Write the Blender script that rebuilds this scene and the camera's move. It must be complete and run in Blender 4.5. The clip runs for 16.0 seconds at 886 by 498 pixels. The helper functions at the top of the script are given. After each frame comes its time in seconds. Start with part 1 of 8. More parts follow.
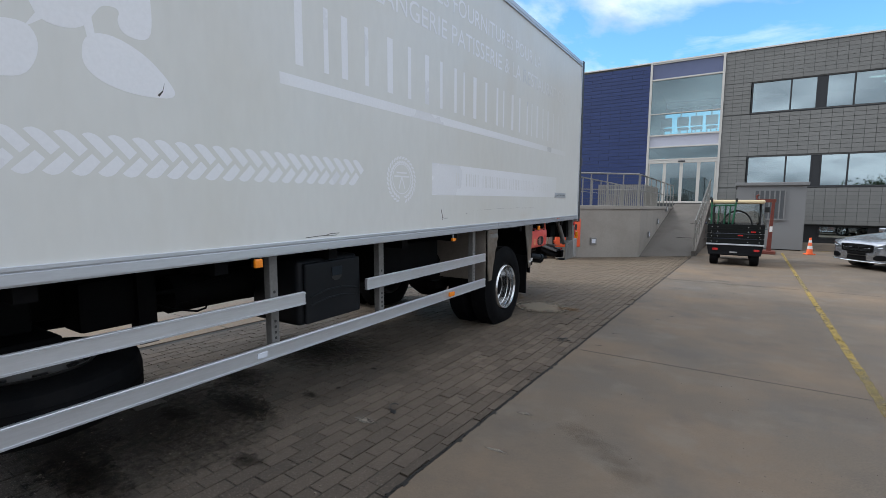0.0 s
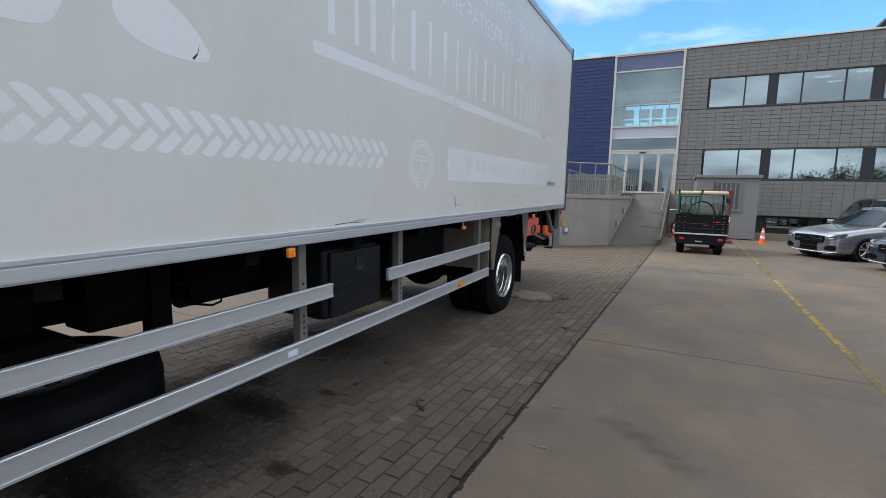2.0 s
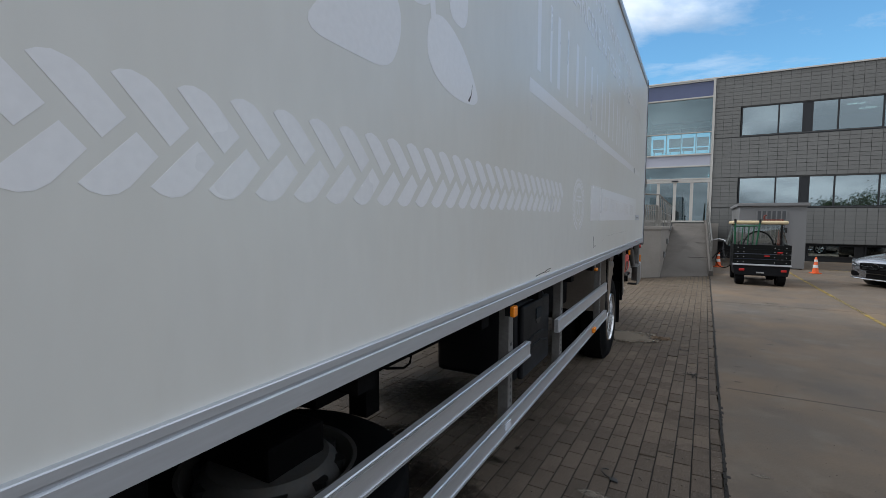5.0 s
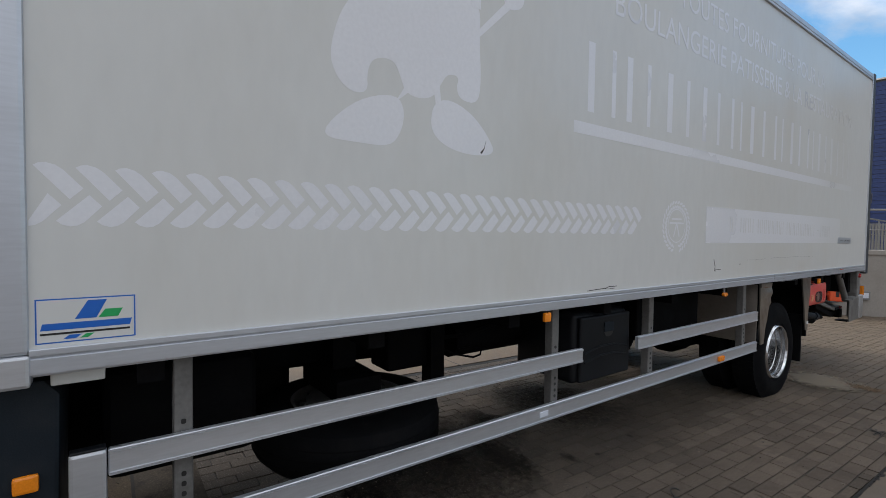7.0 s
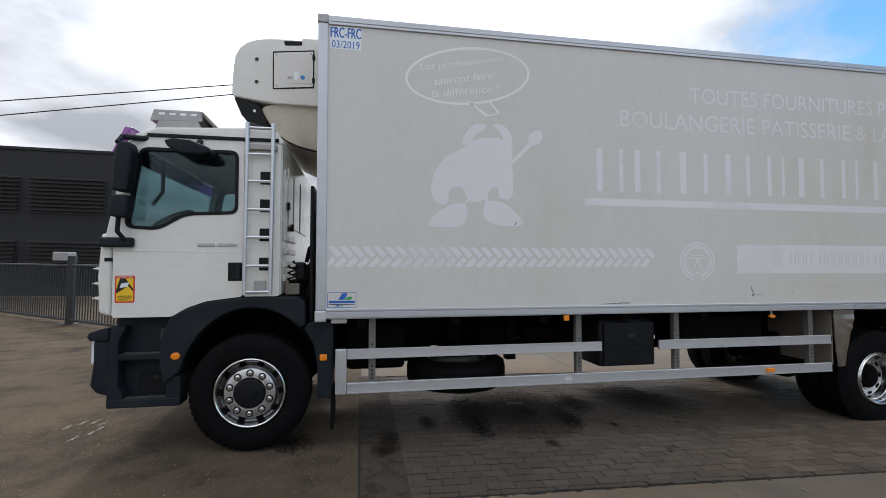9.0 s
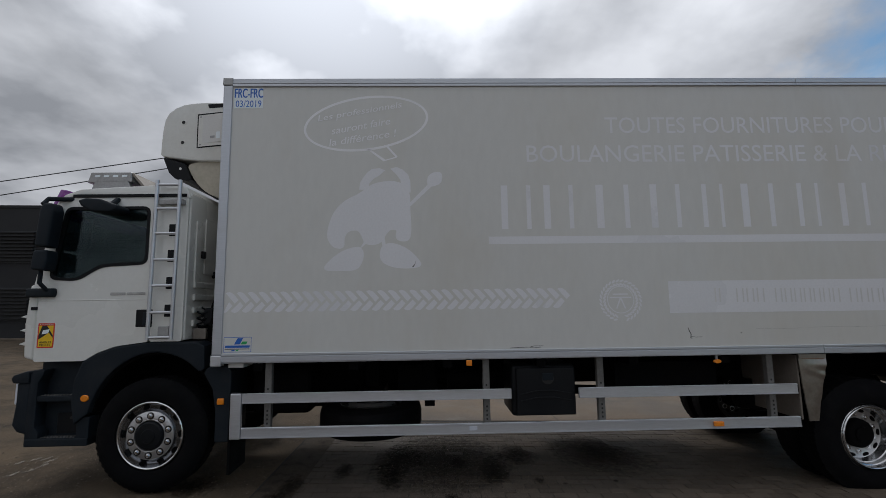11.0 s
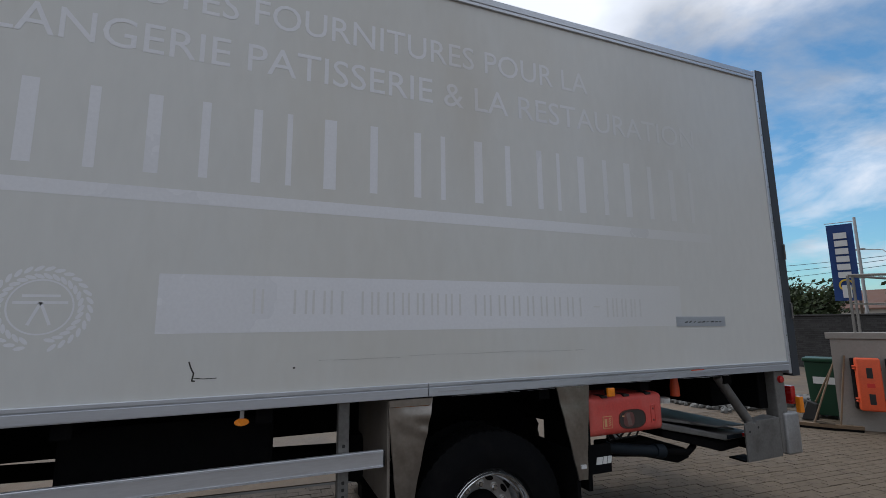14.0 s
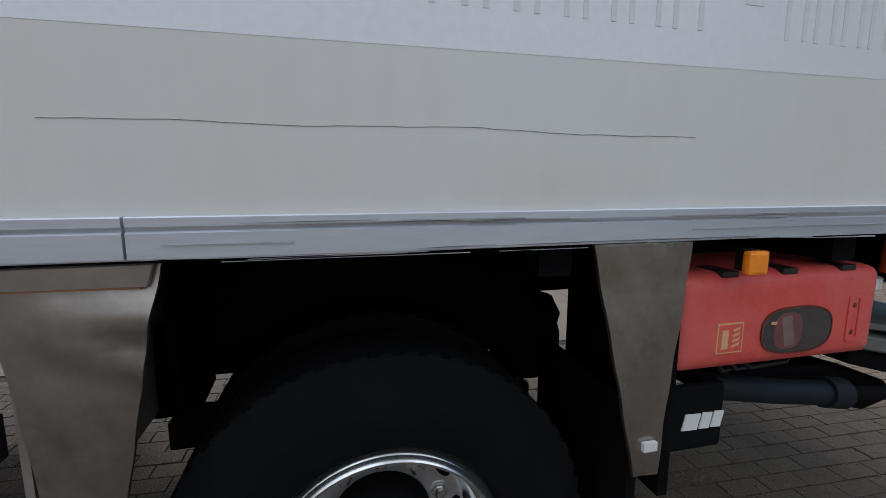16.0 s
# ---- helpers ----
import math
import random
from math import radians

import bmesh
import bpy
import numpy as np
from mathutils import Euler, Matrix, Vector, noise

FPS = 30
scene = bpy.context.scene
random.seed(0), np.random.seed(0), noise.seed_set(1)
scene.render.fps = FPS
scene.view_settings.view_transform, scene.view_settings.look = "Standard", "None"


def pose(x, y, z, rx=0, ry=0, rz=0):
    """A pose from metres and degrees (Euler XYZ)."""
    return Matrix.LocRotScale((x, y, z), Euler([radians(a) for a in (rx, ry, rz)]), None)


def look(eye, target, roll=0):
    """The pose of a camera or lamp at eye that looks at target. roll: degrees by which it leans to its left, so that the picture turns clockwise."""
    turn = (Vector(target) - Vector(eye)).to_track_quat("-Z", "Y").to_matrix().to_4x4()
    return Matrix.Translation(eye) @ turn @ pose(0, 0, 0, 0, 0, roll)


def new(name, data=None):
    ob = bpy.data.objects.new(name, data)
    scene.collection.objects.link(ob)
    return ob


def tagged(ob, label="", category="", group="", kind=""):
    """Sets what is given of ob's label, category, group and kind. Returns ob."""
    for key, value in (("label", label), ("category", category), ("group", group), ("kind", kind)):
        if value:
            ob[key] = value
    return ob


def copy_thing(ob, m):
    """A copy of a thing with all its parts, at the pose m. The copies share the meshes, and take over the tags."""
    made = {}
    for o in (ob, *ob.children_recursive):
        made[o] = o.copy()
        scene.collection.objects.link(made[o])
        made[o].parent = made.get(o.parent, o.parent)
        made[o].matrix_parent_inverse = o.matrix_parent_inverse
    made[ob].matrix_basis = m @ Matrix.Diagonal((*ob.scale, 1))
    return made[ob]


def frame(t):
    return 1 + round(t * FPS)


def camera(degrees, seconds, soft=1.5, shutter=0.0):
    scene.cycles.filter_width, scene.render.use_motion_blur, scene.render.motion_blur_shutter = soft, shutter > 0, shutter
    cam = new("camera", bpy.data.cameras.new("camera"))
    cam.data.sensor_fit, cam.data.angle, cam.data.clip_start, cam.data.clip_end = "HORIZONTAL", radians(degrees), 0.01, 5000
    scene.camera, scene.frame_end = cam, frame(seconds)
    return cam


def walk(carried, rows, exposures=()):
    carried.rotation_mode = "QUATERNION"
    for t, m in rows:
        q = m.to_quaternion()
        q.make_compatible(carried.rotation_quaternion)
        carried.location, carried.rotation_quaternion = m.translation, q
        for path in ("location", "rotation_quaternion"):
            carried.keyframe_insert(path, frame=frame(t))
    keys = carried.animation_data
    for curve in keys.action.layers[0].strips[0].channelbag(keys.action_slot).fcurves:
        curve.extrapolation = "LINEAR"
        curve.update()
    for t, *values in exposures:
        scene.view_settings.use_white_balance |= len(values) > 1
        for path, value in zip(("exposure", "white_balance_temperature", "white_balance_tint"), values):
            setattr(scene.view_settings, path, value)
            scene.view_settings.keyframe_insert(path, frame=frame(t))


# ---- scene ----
cam = camera(87.4, 16.0, soft=0.55)
PATH = [
    (0, (0.014, 0.01, 1.477), (-1.051, 1.693, 1.289), 0.6),
    (0.5, (0.002, 0.012, 1.478), (-1.053, 1.7, 1.293), 0.6),
    (1, (0.007, 0.01, 1.47), (-1.023, 1.713, 1.279), 0.8),
    (1.5, (-0.125, 0.003, 1.453), (-1.086, 1.744, 1.241), 1.1),
    (2, (-0.522, -0.096, 1.462), (-1.421, 1.674, 1.222), 1.5),
    (2.5, (-1.065, -0.196, 1.413), (-1.916, 1.6, 1.191), 1.5),
    (3, (-1.541, -0.366, 1.515), (-2.311, 1.47, 1.326), 1.5),
    (3.5, (-1.749, -0.538, 1.642), (-2.488, 1.316, 1.506), 1.2),
    (4, (-1.744, -0.497, 1.585), (-2.542, 1.33, 1.43), 1.1),
    (4.2, (-1.752, -0.454, 1.526), (-2.585, 1.358, 1.378), 1.1),
    (6.3, (-1.051, -0.305, 1.571), (-2.36, 1.205, 1.521), 0.9),
    (6.5, (-0.948, -0.291, 1.573), (-2.358, 1.127, 1.519), 1.2),
    (7, (-0.582, -0.297, 1.562), (-2.203, 0.873, 1.511), 1.5),
    (7.5, (-0.007, -0.323, 1.54), (-1.784, 0.595, 1.536), 1.2),
    (8, (0.559, -0.292, 1.596), (-1.32, 0.391, 1.604), 1.4),
    (8.5, (1.155, -0.257, 1.58), (-0.778, 0.254, 1.642), 1.2),
    (8.7, (1.419, -0.254, 1.565), (-0.53, 0.189, 1.633), 1.1),
    (9.75, (2.085, 0.25, 1.58), (0.102, 0.42, 1.742), 0.5),
    (10.8, (1.944, 1.205, 1.595), (-0.041, 1.258, 1.829), 0.2),
    (11, (1.875, 1.375, 1.617), (-0.109, 1.422, 1.867), 0.1),
    (11.5, (1.655, 1.794, 1.619), (-0.324, 1.869, 1.904), 0.2),
    (12, (1.452, 2.268, 1.594), (-0.517, 2.413, 1.912), 0.1),
    (12.5, (1.196, 2.68, 1.625), (-0.763, 2.925, 1.943), 0.1),
    (13, (0.902, 3.104, 1.653), (-1.033, 3.485, 1.985), 0.2),
    (13.5, (0.608, 3.582, 1.658), (-1.284, 4.138, 1.996), 0.3),
    (14, (0.249, 4.0, 1.618), (-1.584, 4.731, 1.941), 0.2),
    (14.5, (-0.055, 4.445, 1.571), (-1.85, 5.297, 1.805), 0.3),
    (14.8, (-0.32, 4.688, 1.554), (-2.092, 5.605, 1.689), 0.7),
    (15, (-0.45, 4.868, 1.483), (-2.241, 5.755, 1.57), 0.3),
    (15.5, (-0.954, 5.126, 1.409), (-2.814, 5.856, 1.335), 0.4),
    (16, (-1.472, 5.275, 1.359), (-3.39, 5.754, 1.057), 1.0),
]
EXPOSURES = [(0.0, -0.03, 5960, 9), (3.0, -0.06, 5940, 9), (3.5, -0.19, 5930, 9), (4.2, -0.44, 5980, 9), (6.5, -0.46, 6180, 10), (7.1, -0.32, 6230, 11), (8.7, -0.19, 6250, 11), (10.8, -1.17, 6250, 11), (12.5, -1.15, 6080, 11), (14.0, -0.96, 6020, 11), (14.5, -0.90, 5980, 11), (15.2, -0.79, 5920, 10), (16.0, -0.26, 5950, 10)]
walk(cam, [(t, look(eye, target, roll)) for t, eye, target, roll in PATH], EXPOSURES)

# ---- world, sun ----
SUN_WAY = Vector((-0.80, -0.22, 0.80)).normalized()      # towards the sun, behind the lorry and its clouds
world = bpy.data.worlds.new("sky")
scene.world = world
world.use_nodes = True
wn, wl = world.node_tree.nodes, world.node_tree.links
wn.clear()


def wnode(kind, **kw):
    n = wn.new(kind)
    for k, v in kw.items():
        if k == "op":
            n.operation = v
        elif k == "blend":
            n.blend_type = v
    return n


sky = wn.new("ShaderNodeTexSky")
sky.sky_type = "NISHITA"
sky.sun_disc = False
sky.sun_elevation = math.asin(SUN_WAY.z)
sky.sun_rotation = math.atan2(SUN_WAY.x, SUN_WAY.y)
sky.air_density, sky.dust_density, sky.ozone_density = 1.2, 0.5, 1.0
tc = wn.new("ShaderNodeTexCoord")
sep = wn.new("ShaderNodeSeparateXYZ")
wl.new(tc.outputs["Generated"], sep.inputs[0])
# clouds lie on a flat layer: direction divided by height
zz = wnode("ShaderNodeMath", op="MAXIMUM")
wl.new(sep.outputs["Z"], zz.inputs[0])
zz.inputs[1].default_value = 0.0
zo = wnode("ShaderNodeMath", op="ADD")
wl.new(zz.outputs[0], zo.inputs[0])
zo.inputs[1].default_value = 0.22
dx = wnode("ShaderNodeMath", op="DIVIDE")
dy = wnode("ShaderNodeMath", op="DIVIDE")
wl.new(sep.outputs["X"], dx.inputs[0]); wl.new(zo.outputs[0], dx.inputs[1])
wl.new(sep.outputs["Y"], dy.inputs[0]); wl.new(zo.outputs[0], dy.inputs[1])
cv = wn.new("ShaderNodeCombineXYZ")
wl.new(dx.outputs[0], cv.inputs[0]); wl.new(dy.outputs[0], cv.inputs[1])
big = wn.new("ShaderNodeTexNoise")
big.inputs["Scale"].default_value, big.inputs["Detail"].default_value, big.inputs["Roughness"].default_value = 1.3, 8.0, 0.58
big.inputs["Distortion"].default_value = 0.35
wl.new(cv.outputs[0], big.inputs["Vector"])
shade = wn.new("ShaderNodeTexNoise")
shade.inputs["Scale"].default_value, shade.inputs["Detail"].default_value = 1.25, 7.0
wl.new(cv.outputs[0], shade.inputs["Vector"])
# cover breaks up towards the street, +y
side = wnode("ShaderNodeVectorMath", op="DOT_PRODUCT")
wl.new(tc.outputs["Generated"], side.inputs[0])
side.inputs[1].default_value = (0.05, -1.0, 0.0)
cover = wnode("ShaderNodeMapRange")
wl.new(side.outputs["Value"], cover.inputs[0])
cover.inputs[1].default_value, cover.inputs[2].default_value = -0.80, -0.15
cover.inputs[3].default_value, cover.inputs[4].default_value = 0.06, 0.34
west = wnode("ShaderNodeMapRange")
wl.new(sep.outputs["X"], west.inputs[0])
west.inputs[1].default_value, west.inputs[2].default_value = -0.20, -0.55
west.inputs[3].default_value, west.inputs[4].default_value = 0.0, 0.04
covers = wnode("ShaderNodeMath", op="ADD")
wl.new(cover.outputs[0], covers.inputs[0]); wl.new(west.outputs[0], covers.inputs[1])
# and opens to clear sky low over the street
low = wnode("ShaderNodeMapRange")
wl.new(sep.outputs["Z"], low.inputs[0])
low.inputs[1].default_value, low.inputs[2].default_value = 0.14, 0.50
low.inputs[3].default_value, low.inputs[4].default_value = -0.13, 0.05
street = wnode("ShaderNodeMapRange")
wl.new(side.outputs["Value"], street.inputs[0])
street.inputs[1].default_value, street.inputs[2].default_value = -0.60, -0.20
street.inputs[3].default_value, street.inputs[4].default_value = 1.0, 0.0
opening = wnode("ShaderNodeMath", op="MULTIPLY")
wl.new(low.outputs[0], opening.inputs[0]); wl.new(street.outputs[0], opening.inputs[1])
opened = wnode("ShaderNodeMath", op="ADD")
wl.new(covers.outputs[0], opened.inputs[0]); wl.new(opening.outputs[0], opened.inputs[1])
addc = wnode("ShaderNodeMath", op="ADD")
wl.new(big.outputs[0], addc.inputs[0]); wl.new(opened.outputs[0], addc.inputs[1])
mask = wnode("ShaderNodeMapRange")
wl.new(addc.outputs[0], mask.inputs[0])
mask.inputs[1].default_value, mask.inputs[2].default_value = 0.49, 0.69
cloud = wn.new("ShaderNodeValToRGB")
cloud.color_ramp.elements[0].position, cloud.color_ramp.elements[0].color = 0.42, (3.9, 4.05, 4.3, 1)
cloud.color_ramp.elements[1].position, cloud.color_ramp.elements[1].color = 0.60, (8.6, 8.75, 9.0, 1)
wl.new(shade.outputs[0], cloud.inputs[0])
mix = wn.new("ShaderNodeMix")
mix.data_type = "RGBA"
wl.new(mask.outputs[0], mix.inputs["Factor"])
# thin cloud near the sun scatters more light
near = wnode("ShaderNodeVectorMath", op="DOT_PRODUCT")
wl.new(tc.outputs["Generated"], near.inputs[0])
near.inputs[1].default_value = SUN_WAY
lobe = wnode("ShaderNodeMapRange")
wl.new(near.outputs["Value"], lobe.inputs[0])
lobe.inputs[1].default_value, lobe.inputs[2].default_value = 0.88, 0.99
lobe.inputs[3].default_value, lobe.inputs[4].default_value = 1.0, 2.6
bright = wnode("ShaderNodeVectorMath", op="SCALE")
wl.new(cloud.outputs[0], bright.inputs[0]); wl.new(lobe.outputs[0], bright.inputs["Scale"])
# an overcast layer is brighter overhead than at the horizon
over = wnode("ShaderNodeMapRange")
wl.new(sep.outputs["Z"], over.inputs[0])
over.inputs[3].default_value, over.inputs[4].default_value = 0.76, 1.70
high = wnode("ShaderNodeVectorMath", op="SCALE")
wl.new(bright.outputs[0], high.inputs[0]); wl.new(over.outputs[0], high.inputs["Scale"])
# thin cloud away from the sun is lit from the front, white
front_lit = wnode("ShaderNodeMapRange")
wl.new(side.outputs["Value"], front_lit.inputs[0])
front_lit.inputs[1].default_value, front_lit.inputs[2].default_value = -0.85, -0.20
front_lit.inputs[3].default_value, front_lit.inputs[4].default_value = 1.35, 1.0
white_cloud = wnode("ShaderNodeVectorMath", op="SCALE")
wl.new(high.outputs[0], white_cloud.inputs[0]); wl.new(front_lit.outputs[0], white_cloud.inputs["Scale"])
wl.new(white_cloud.outputs[0], mix.inputs["B"])
clear = wnode("ShaderNodeVectorMath", op="MULTIPLY")
wl.new(sky.outputs[0], clear.inputs[0])
clear.inputs[1].default_value = (0.92, 1.38, 1.55)      # thin bright haze
wl.new(clear.outputs[0], mix.inputs["A"])
bg = wn.new("ShaderNodeBackground")
bg.inputs["Strength"].default_value = 0.15
wl.new(mix.outputs["Result"], bg.inputs["Color"])
wo = wn.new("ShaderNodeOutputWorld")
wl.new(bg.outputs[0], wo.inputs[0])

sun = bpy.data.lights.new("sun", "SUN")
sun.energy, sun.angle, sun.color = 2.1, radians(11), (1.0, 0.95, 0.87)
so = new("sun", sun)
so.matrix_world = look(SUN_WAY * 60, (0, 0, 0))

# ---- materials ----
def mat(name, color, rough=0.6, metal=0.0, vary=0.12, grain=40.0, patch=1.5, bump=0.15, dirt=None, dirt_amount=0.0, dirt_scale=2.0, coat=0.0, stretch=(1, 1, 1), island=0.0, per_object=0.0, spec=0.5, bump_dist=0.004):
    """A surface with two scales of variation, a fine relief and an optional second colour in stains."""
    m = bpy.data.materials.new(name)
    m.use_nodes = True
    n, l = m.node_tree.nodes, m.node_tree.links
    b = n["Principled BSDF"]
    b.inputs["Roughness"].default_value, b.inputs["Metallic"].default_value = rough, metal
    b.inputs["Specular IOR Level"].default_value = spec
    if coat:
        b.inputs["Coat Weight"].default_value, b.inputs["Coat Roughness"].default_value = coat, 0.08
    co = n.new("ShaderNodeTexCoord")
    mp = n.new("ShaderNodeMapping")
    mp.inputs["Scale"].default_value = stretch
    if per_object:
        at, shift = n.new("ShaderNodeObjectInfo"), n.new("ShaderNodeVectorMath")
        l.new(co.outputs["Object"], shift.inputs[0]); l.new(at.outputs["Location"], shift.inputs[1])
        l.new(shift.outputs[0], mp.inputs["Vector"])
    else:
        l.new(co.outputs["Object"], mp.inputs["Vector"])
    fine, wide = n.new("ShaderNodeTexNoise"), n.new("ShaderNodeTexNoise")
    fine.inputs["Scale"].default_value, fine.inputs["Detail"].default_value = grain, 4.0
    wide.inputs["Scale"].default_value, wide.inputs["Detail"].default_value = patch, 5.0
    for q in (fine, wide):
        l.new(mp.outputs[0], q.inputs["Vector"])
    add = n.new("ShaderNodeMath")
    add.operation = "ADD"
    l.new(fine.outputs[0], add.inputs[0]); l.new(wide.outputs[0], add.inputs[1])
    gain = n.new("ShaderNodeMapRange")
    gain.inputs[1].default_value, gain.inputs[2].default_value = 0.65, 1.35
    gain.inputs[3].default_value, gain.inputs[4].default_value = 1 - vary, 1 + vary
    l.new(add.outputs[0], gain.inputs[0])
    last = gain.outputs[0]
    for amount, src in ((island, "island"), (per_object, "object")):
        if amount:
            g = n.new("ShaderNodeNewGeometry") if src == "island" else n.new("ShaderNodeObjectInfo")
            r = n.new("ShaderNodeMapRange")
            r.inputs[3].default_value, r.inputs[4].default_value = 1 - amount, 1 + amount
            l.new(g.outputs["Random Per Island" if src == "island" else "Random"], r.inputs[0])
            mu = n.new("ShaderNodeMath")
            mu.operation = "MULTIPLY"
            l.new(last, mu.inputs[0]); l.new(r.outputs[0], mu.inputs[1])
            last = mu.outputs[0]
    mul = n.new("ShaderNodeVectorMath")
    mul.operation = "SCALE"
    mul.inputs[0].default_value = color
    l.new(last, mul.inputs["Scale"])
    out = mul.outputs[0]
    if dirt:
        st = n.new("ShaderNodeTexNoise")
        st.inputs["Scale"].default_value, st.inputs["Detail"].default_value, st.inputs["Roughness"].default_value = dirt_scale, 7.0, 0.65
        l.new(mp.outputs[0], st.inputs["Vector"])
        mr = n.new("ShaderNodeMapRange")
        mr.inputs[1].default_value, mr.inputs[2].default_value = 0.48, 0.72
        mr.inputs[4].default_value = dirt_amount
        l.new(st.outputs[0], mr.inputs[0])
        mx = n.new("ShaderNodeMix")
        mx.data_type = "RGBA"
        l.new(mr.outputs[0], mx.inputs["Factor"])
        l.new(out, mx.inputs["A"])
        mx.inputs["B"].default_value = (*dirt, 1)
        out = mx.outputs["Result"]
    l.new(out, b.inputs["Base Color"])
    rr = n.new("ShaderNodeMapRange")
    rr.inputs[1].default_value, rr.inputs[2].default_value = 0.3, 0.7
    rr.inputs[3].default_value, rr.inputs[4].default_value = max(0.02, rough * 0.85), min(1.0, rough * 1.15)
    l.new(wide.outputs[0], rr.inputs[0])
    l.new(rr.outputs[0], b.inputs["Roughness"])
    if bump:
        bp = n.new("ShaderNodeBump")
        bp.inputs["Strength"].default_value, bp.inputs["Distance"].default_value = bump, bump_dist
        l.new(fine.outputs[0], bp.inputs["Height"])
        l.new(bp.outputs[0], b.inputs["Normal"])
    return m


def glow(name, color, strength):
    m = bpy.data.materials.new(name)
    m.use_nodes = True
    b = m.node_tree.nodes["Principled BSDF"]
    b.inputs["Base Color"].default_value = (*color, 1)
    b.inputs["Emission Color"].default_value, b.inputs["Emission Strength"].default_value = (*color, 1), strength
    return m


def glass(name, tint, mirror, through_part, wave=0.04, grazing=0.95):
    """Pane: part clear, part tinted and part mirror-like."""
    m = bpy.data.materials.new(name)
    m.use_nodes = True
    n, l = m.node_tree.nodes, m.node_tree.links
    n.clear()
    o = n.new("ShaderNodeOutputMaterial")
    clear, gloss, dark = n.new("ShaderNodeBsdfTransparent"), n.new("ShaderNodeBsdfGlossy"), n.new("ShaderNodeBsdfDiffuse")
    clear.inputs[0].default_value = (*tint, 1)
    gloss.inputs["Roughness"].default_value = 0.02
    gloss.inputs["Color"].default_value = (0.80, 0.92, 0.95, 1)
    dark.inputs[0].default_value = (0.01, 0.012, 0.014, 1)
    wav = n.new("ShaderNodeTexNoise")
    wav.inputs["Scale"].default_value = 0.7
    co = n.new("ShaderNodeTexCoord")
    l.new(co.outputs["Object"], wav.inputs["Vector"])
    bp = n.new("ShaderNodeBump")
    bp.inputs["Strength"].default_value, bp.inputs["Distance"].default_value = wave, 0.03
    l.new(wav.outputs[0], bp.inputs["Height"])
    l.new(bp.outputs[0], gloss.inputs["Normal"])
    a, c = n.new("ShaderNodeMixShader"), n.new("ShaderNodeMixShader")
    a.inputs[0].default_value = through_part
    l.new(dark.outputs[0], a.inputs[1]); l.new(clear.outputs[0], a.inputs[2])
    lw = n.new("ShaderNodeLayerWeight")
    lw.inputs[0].default_value = 0.35
    r = n.new("ShaderNodeMapRange")
    r.inputs[3].default_value, r.inputs[4].default_value = mirror, grazing
    l.new(lw.outputs["Fresnel"], r.inputs[0])
    l.new(r.outputs[0], c.inputs[0])
    l.new(a.outputs[0], c.inputs[1]); l.new(gloss.outputs[0], c.inputs[2])
    l.new(c.outputs[0], o.inputs[0])
    return m


def ghost_mat(name, color, skin):
    """Cleaner film left by removed lettering; towards the rear it fades to the skin colour."""
    m = mat(name, color, 0.30, 0, 0.04, 60, 1.2, 0.0)
    n, l = m.node_tree.nodes, m.node_tree.links
    b = n["Principled BSDF"]
    old = b.inputs["Base Color"].links[0].from_socket
    co = n.new("ShaderNodeTexCoord")
    sp = n.new("ShaderNodeSeparateXYZ")
    l.new(co.outputs["Object"], sp.inputs[0])
    nz = n.new("ShaderNodeTexNoise")
    nz.inputs["Scale"].default_value, nz.inputs["Detail"].default_value = 1.6, 3.0
    l.new(co.outputs["Object"], nz.inputs["Vector"])
    ad = n.new("ShaderNodeMath")
    ad.operation = "ADD"
    l.new(sp.outputs["Y"], ad.inputs[0]); l.new(nz.outputs[0], ad.inputs[1])
    mr = n.new("ShaderNodeMapRange")
    mr.inputs[1].default_value, mr.inputs[2].default_value = 6.0, 8.0
    mr.inputs[3].default_value, mr.inputs[4].default_value = 0.0, 0.92
    l.new(ad.outputs[0], mr.inputs[0])
    mx = n.new("ShaderNodeMix")
    mx.data_type = "RGBA"
    l.new(mr.outputs[0], mx.inputs["Factor"])
    l.new(old, mx.inputs["A"])
    mx.inputs["B"].default_value = (*skin, 1)
    l.new(mx.outputs["Result"], b.inputs["Base Color"])
    return m


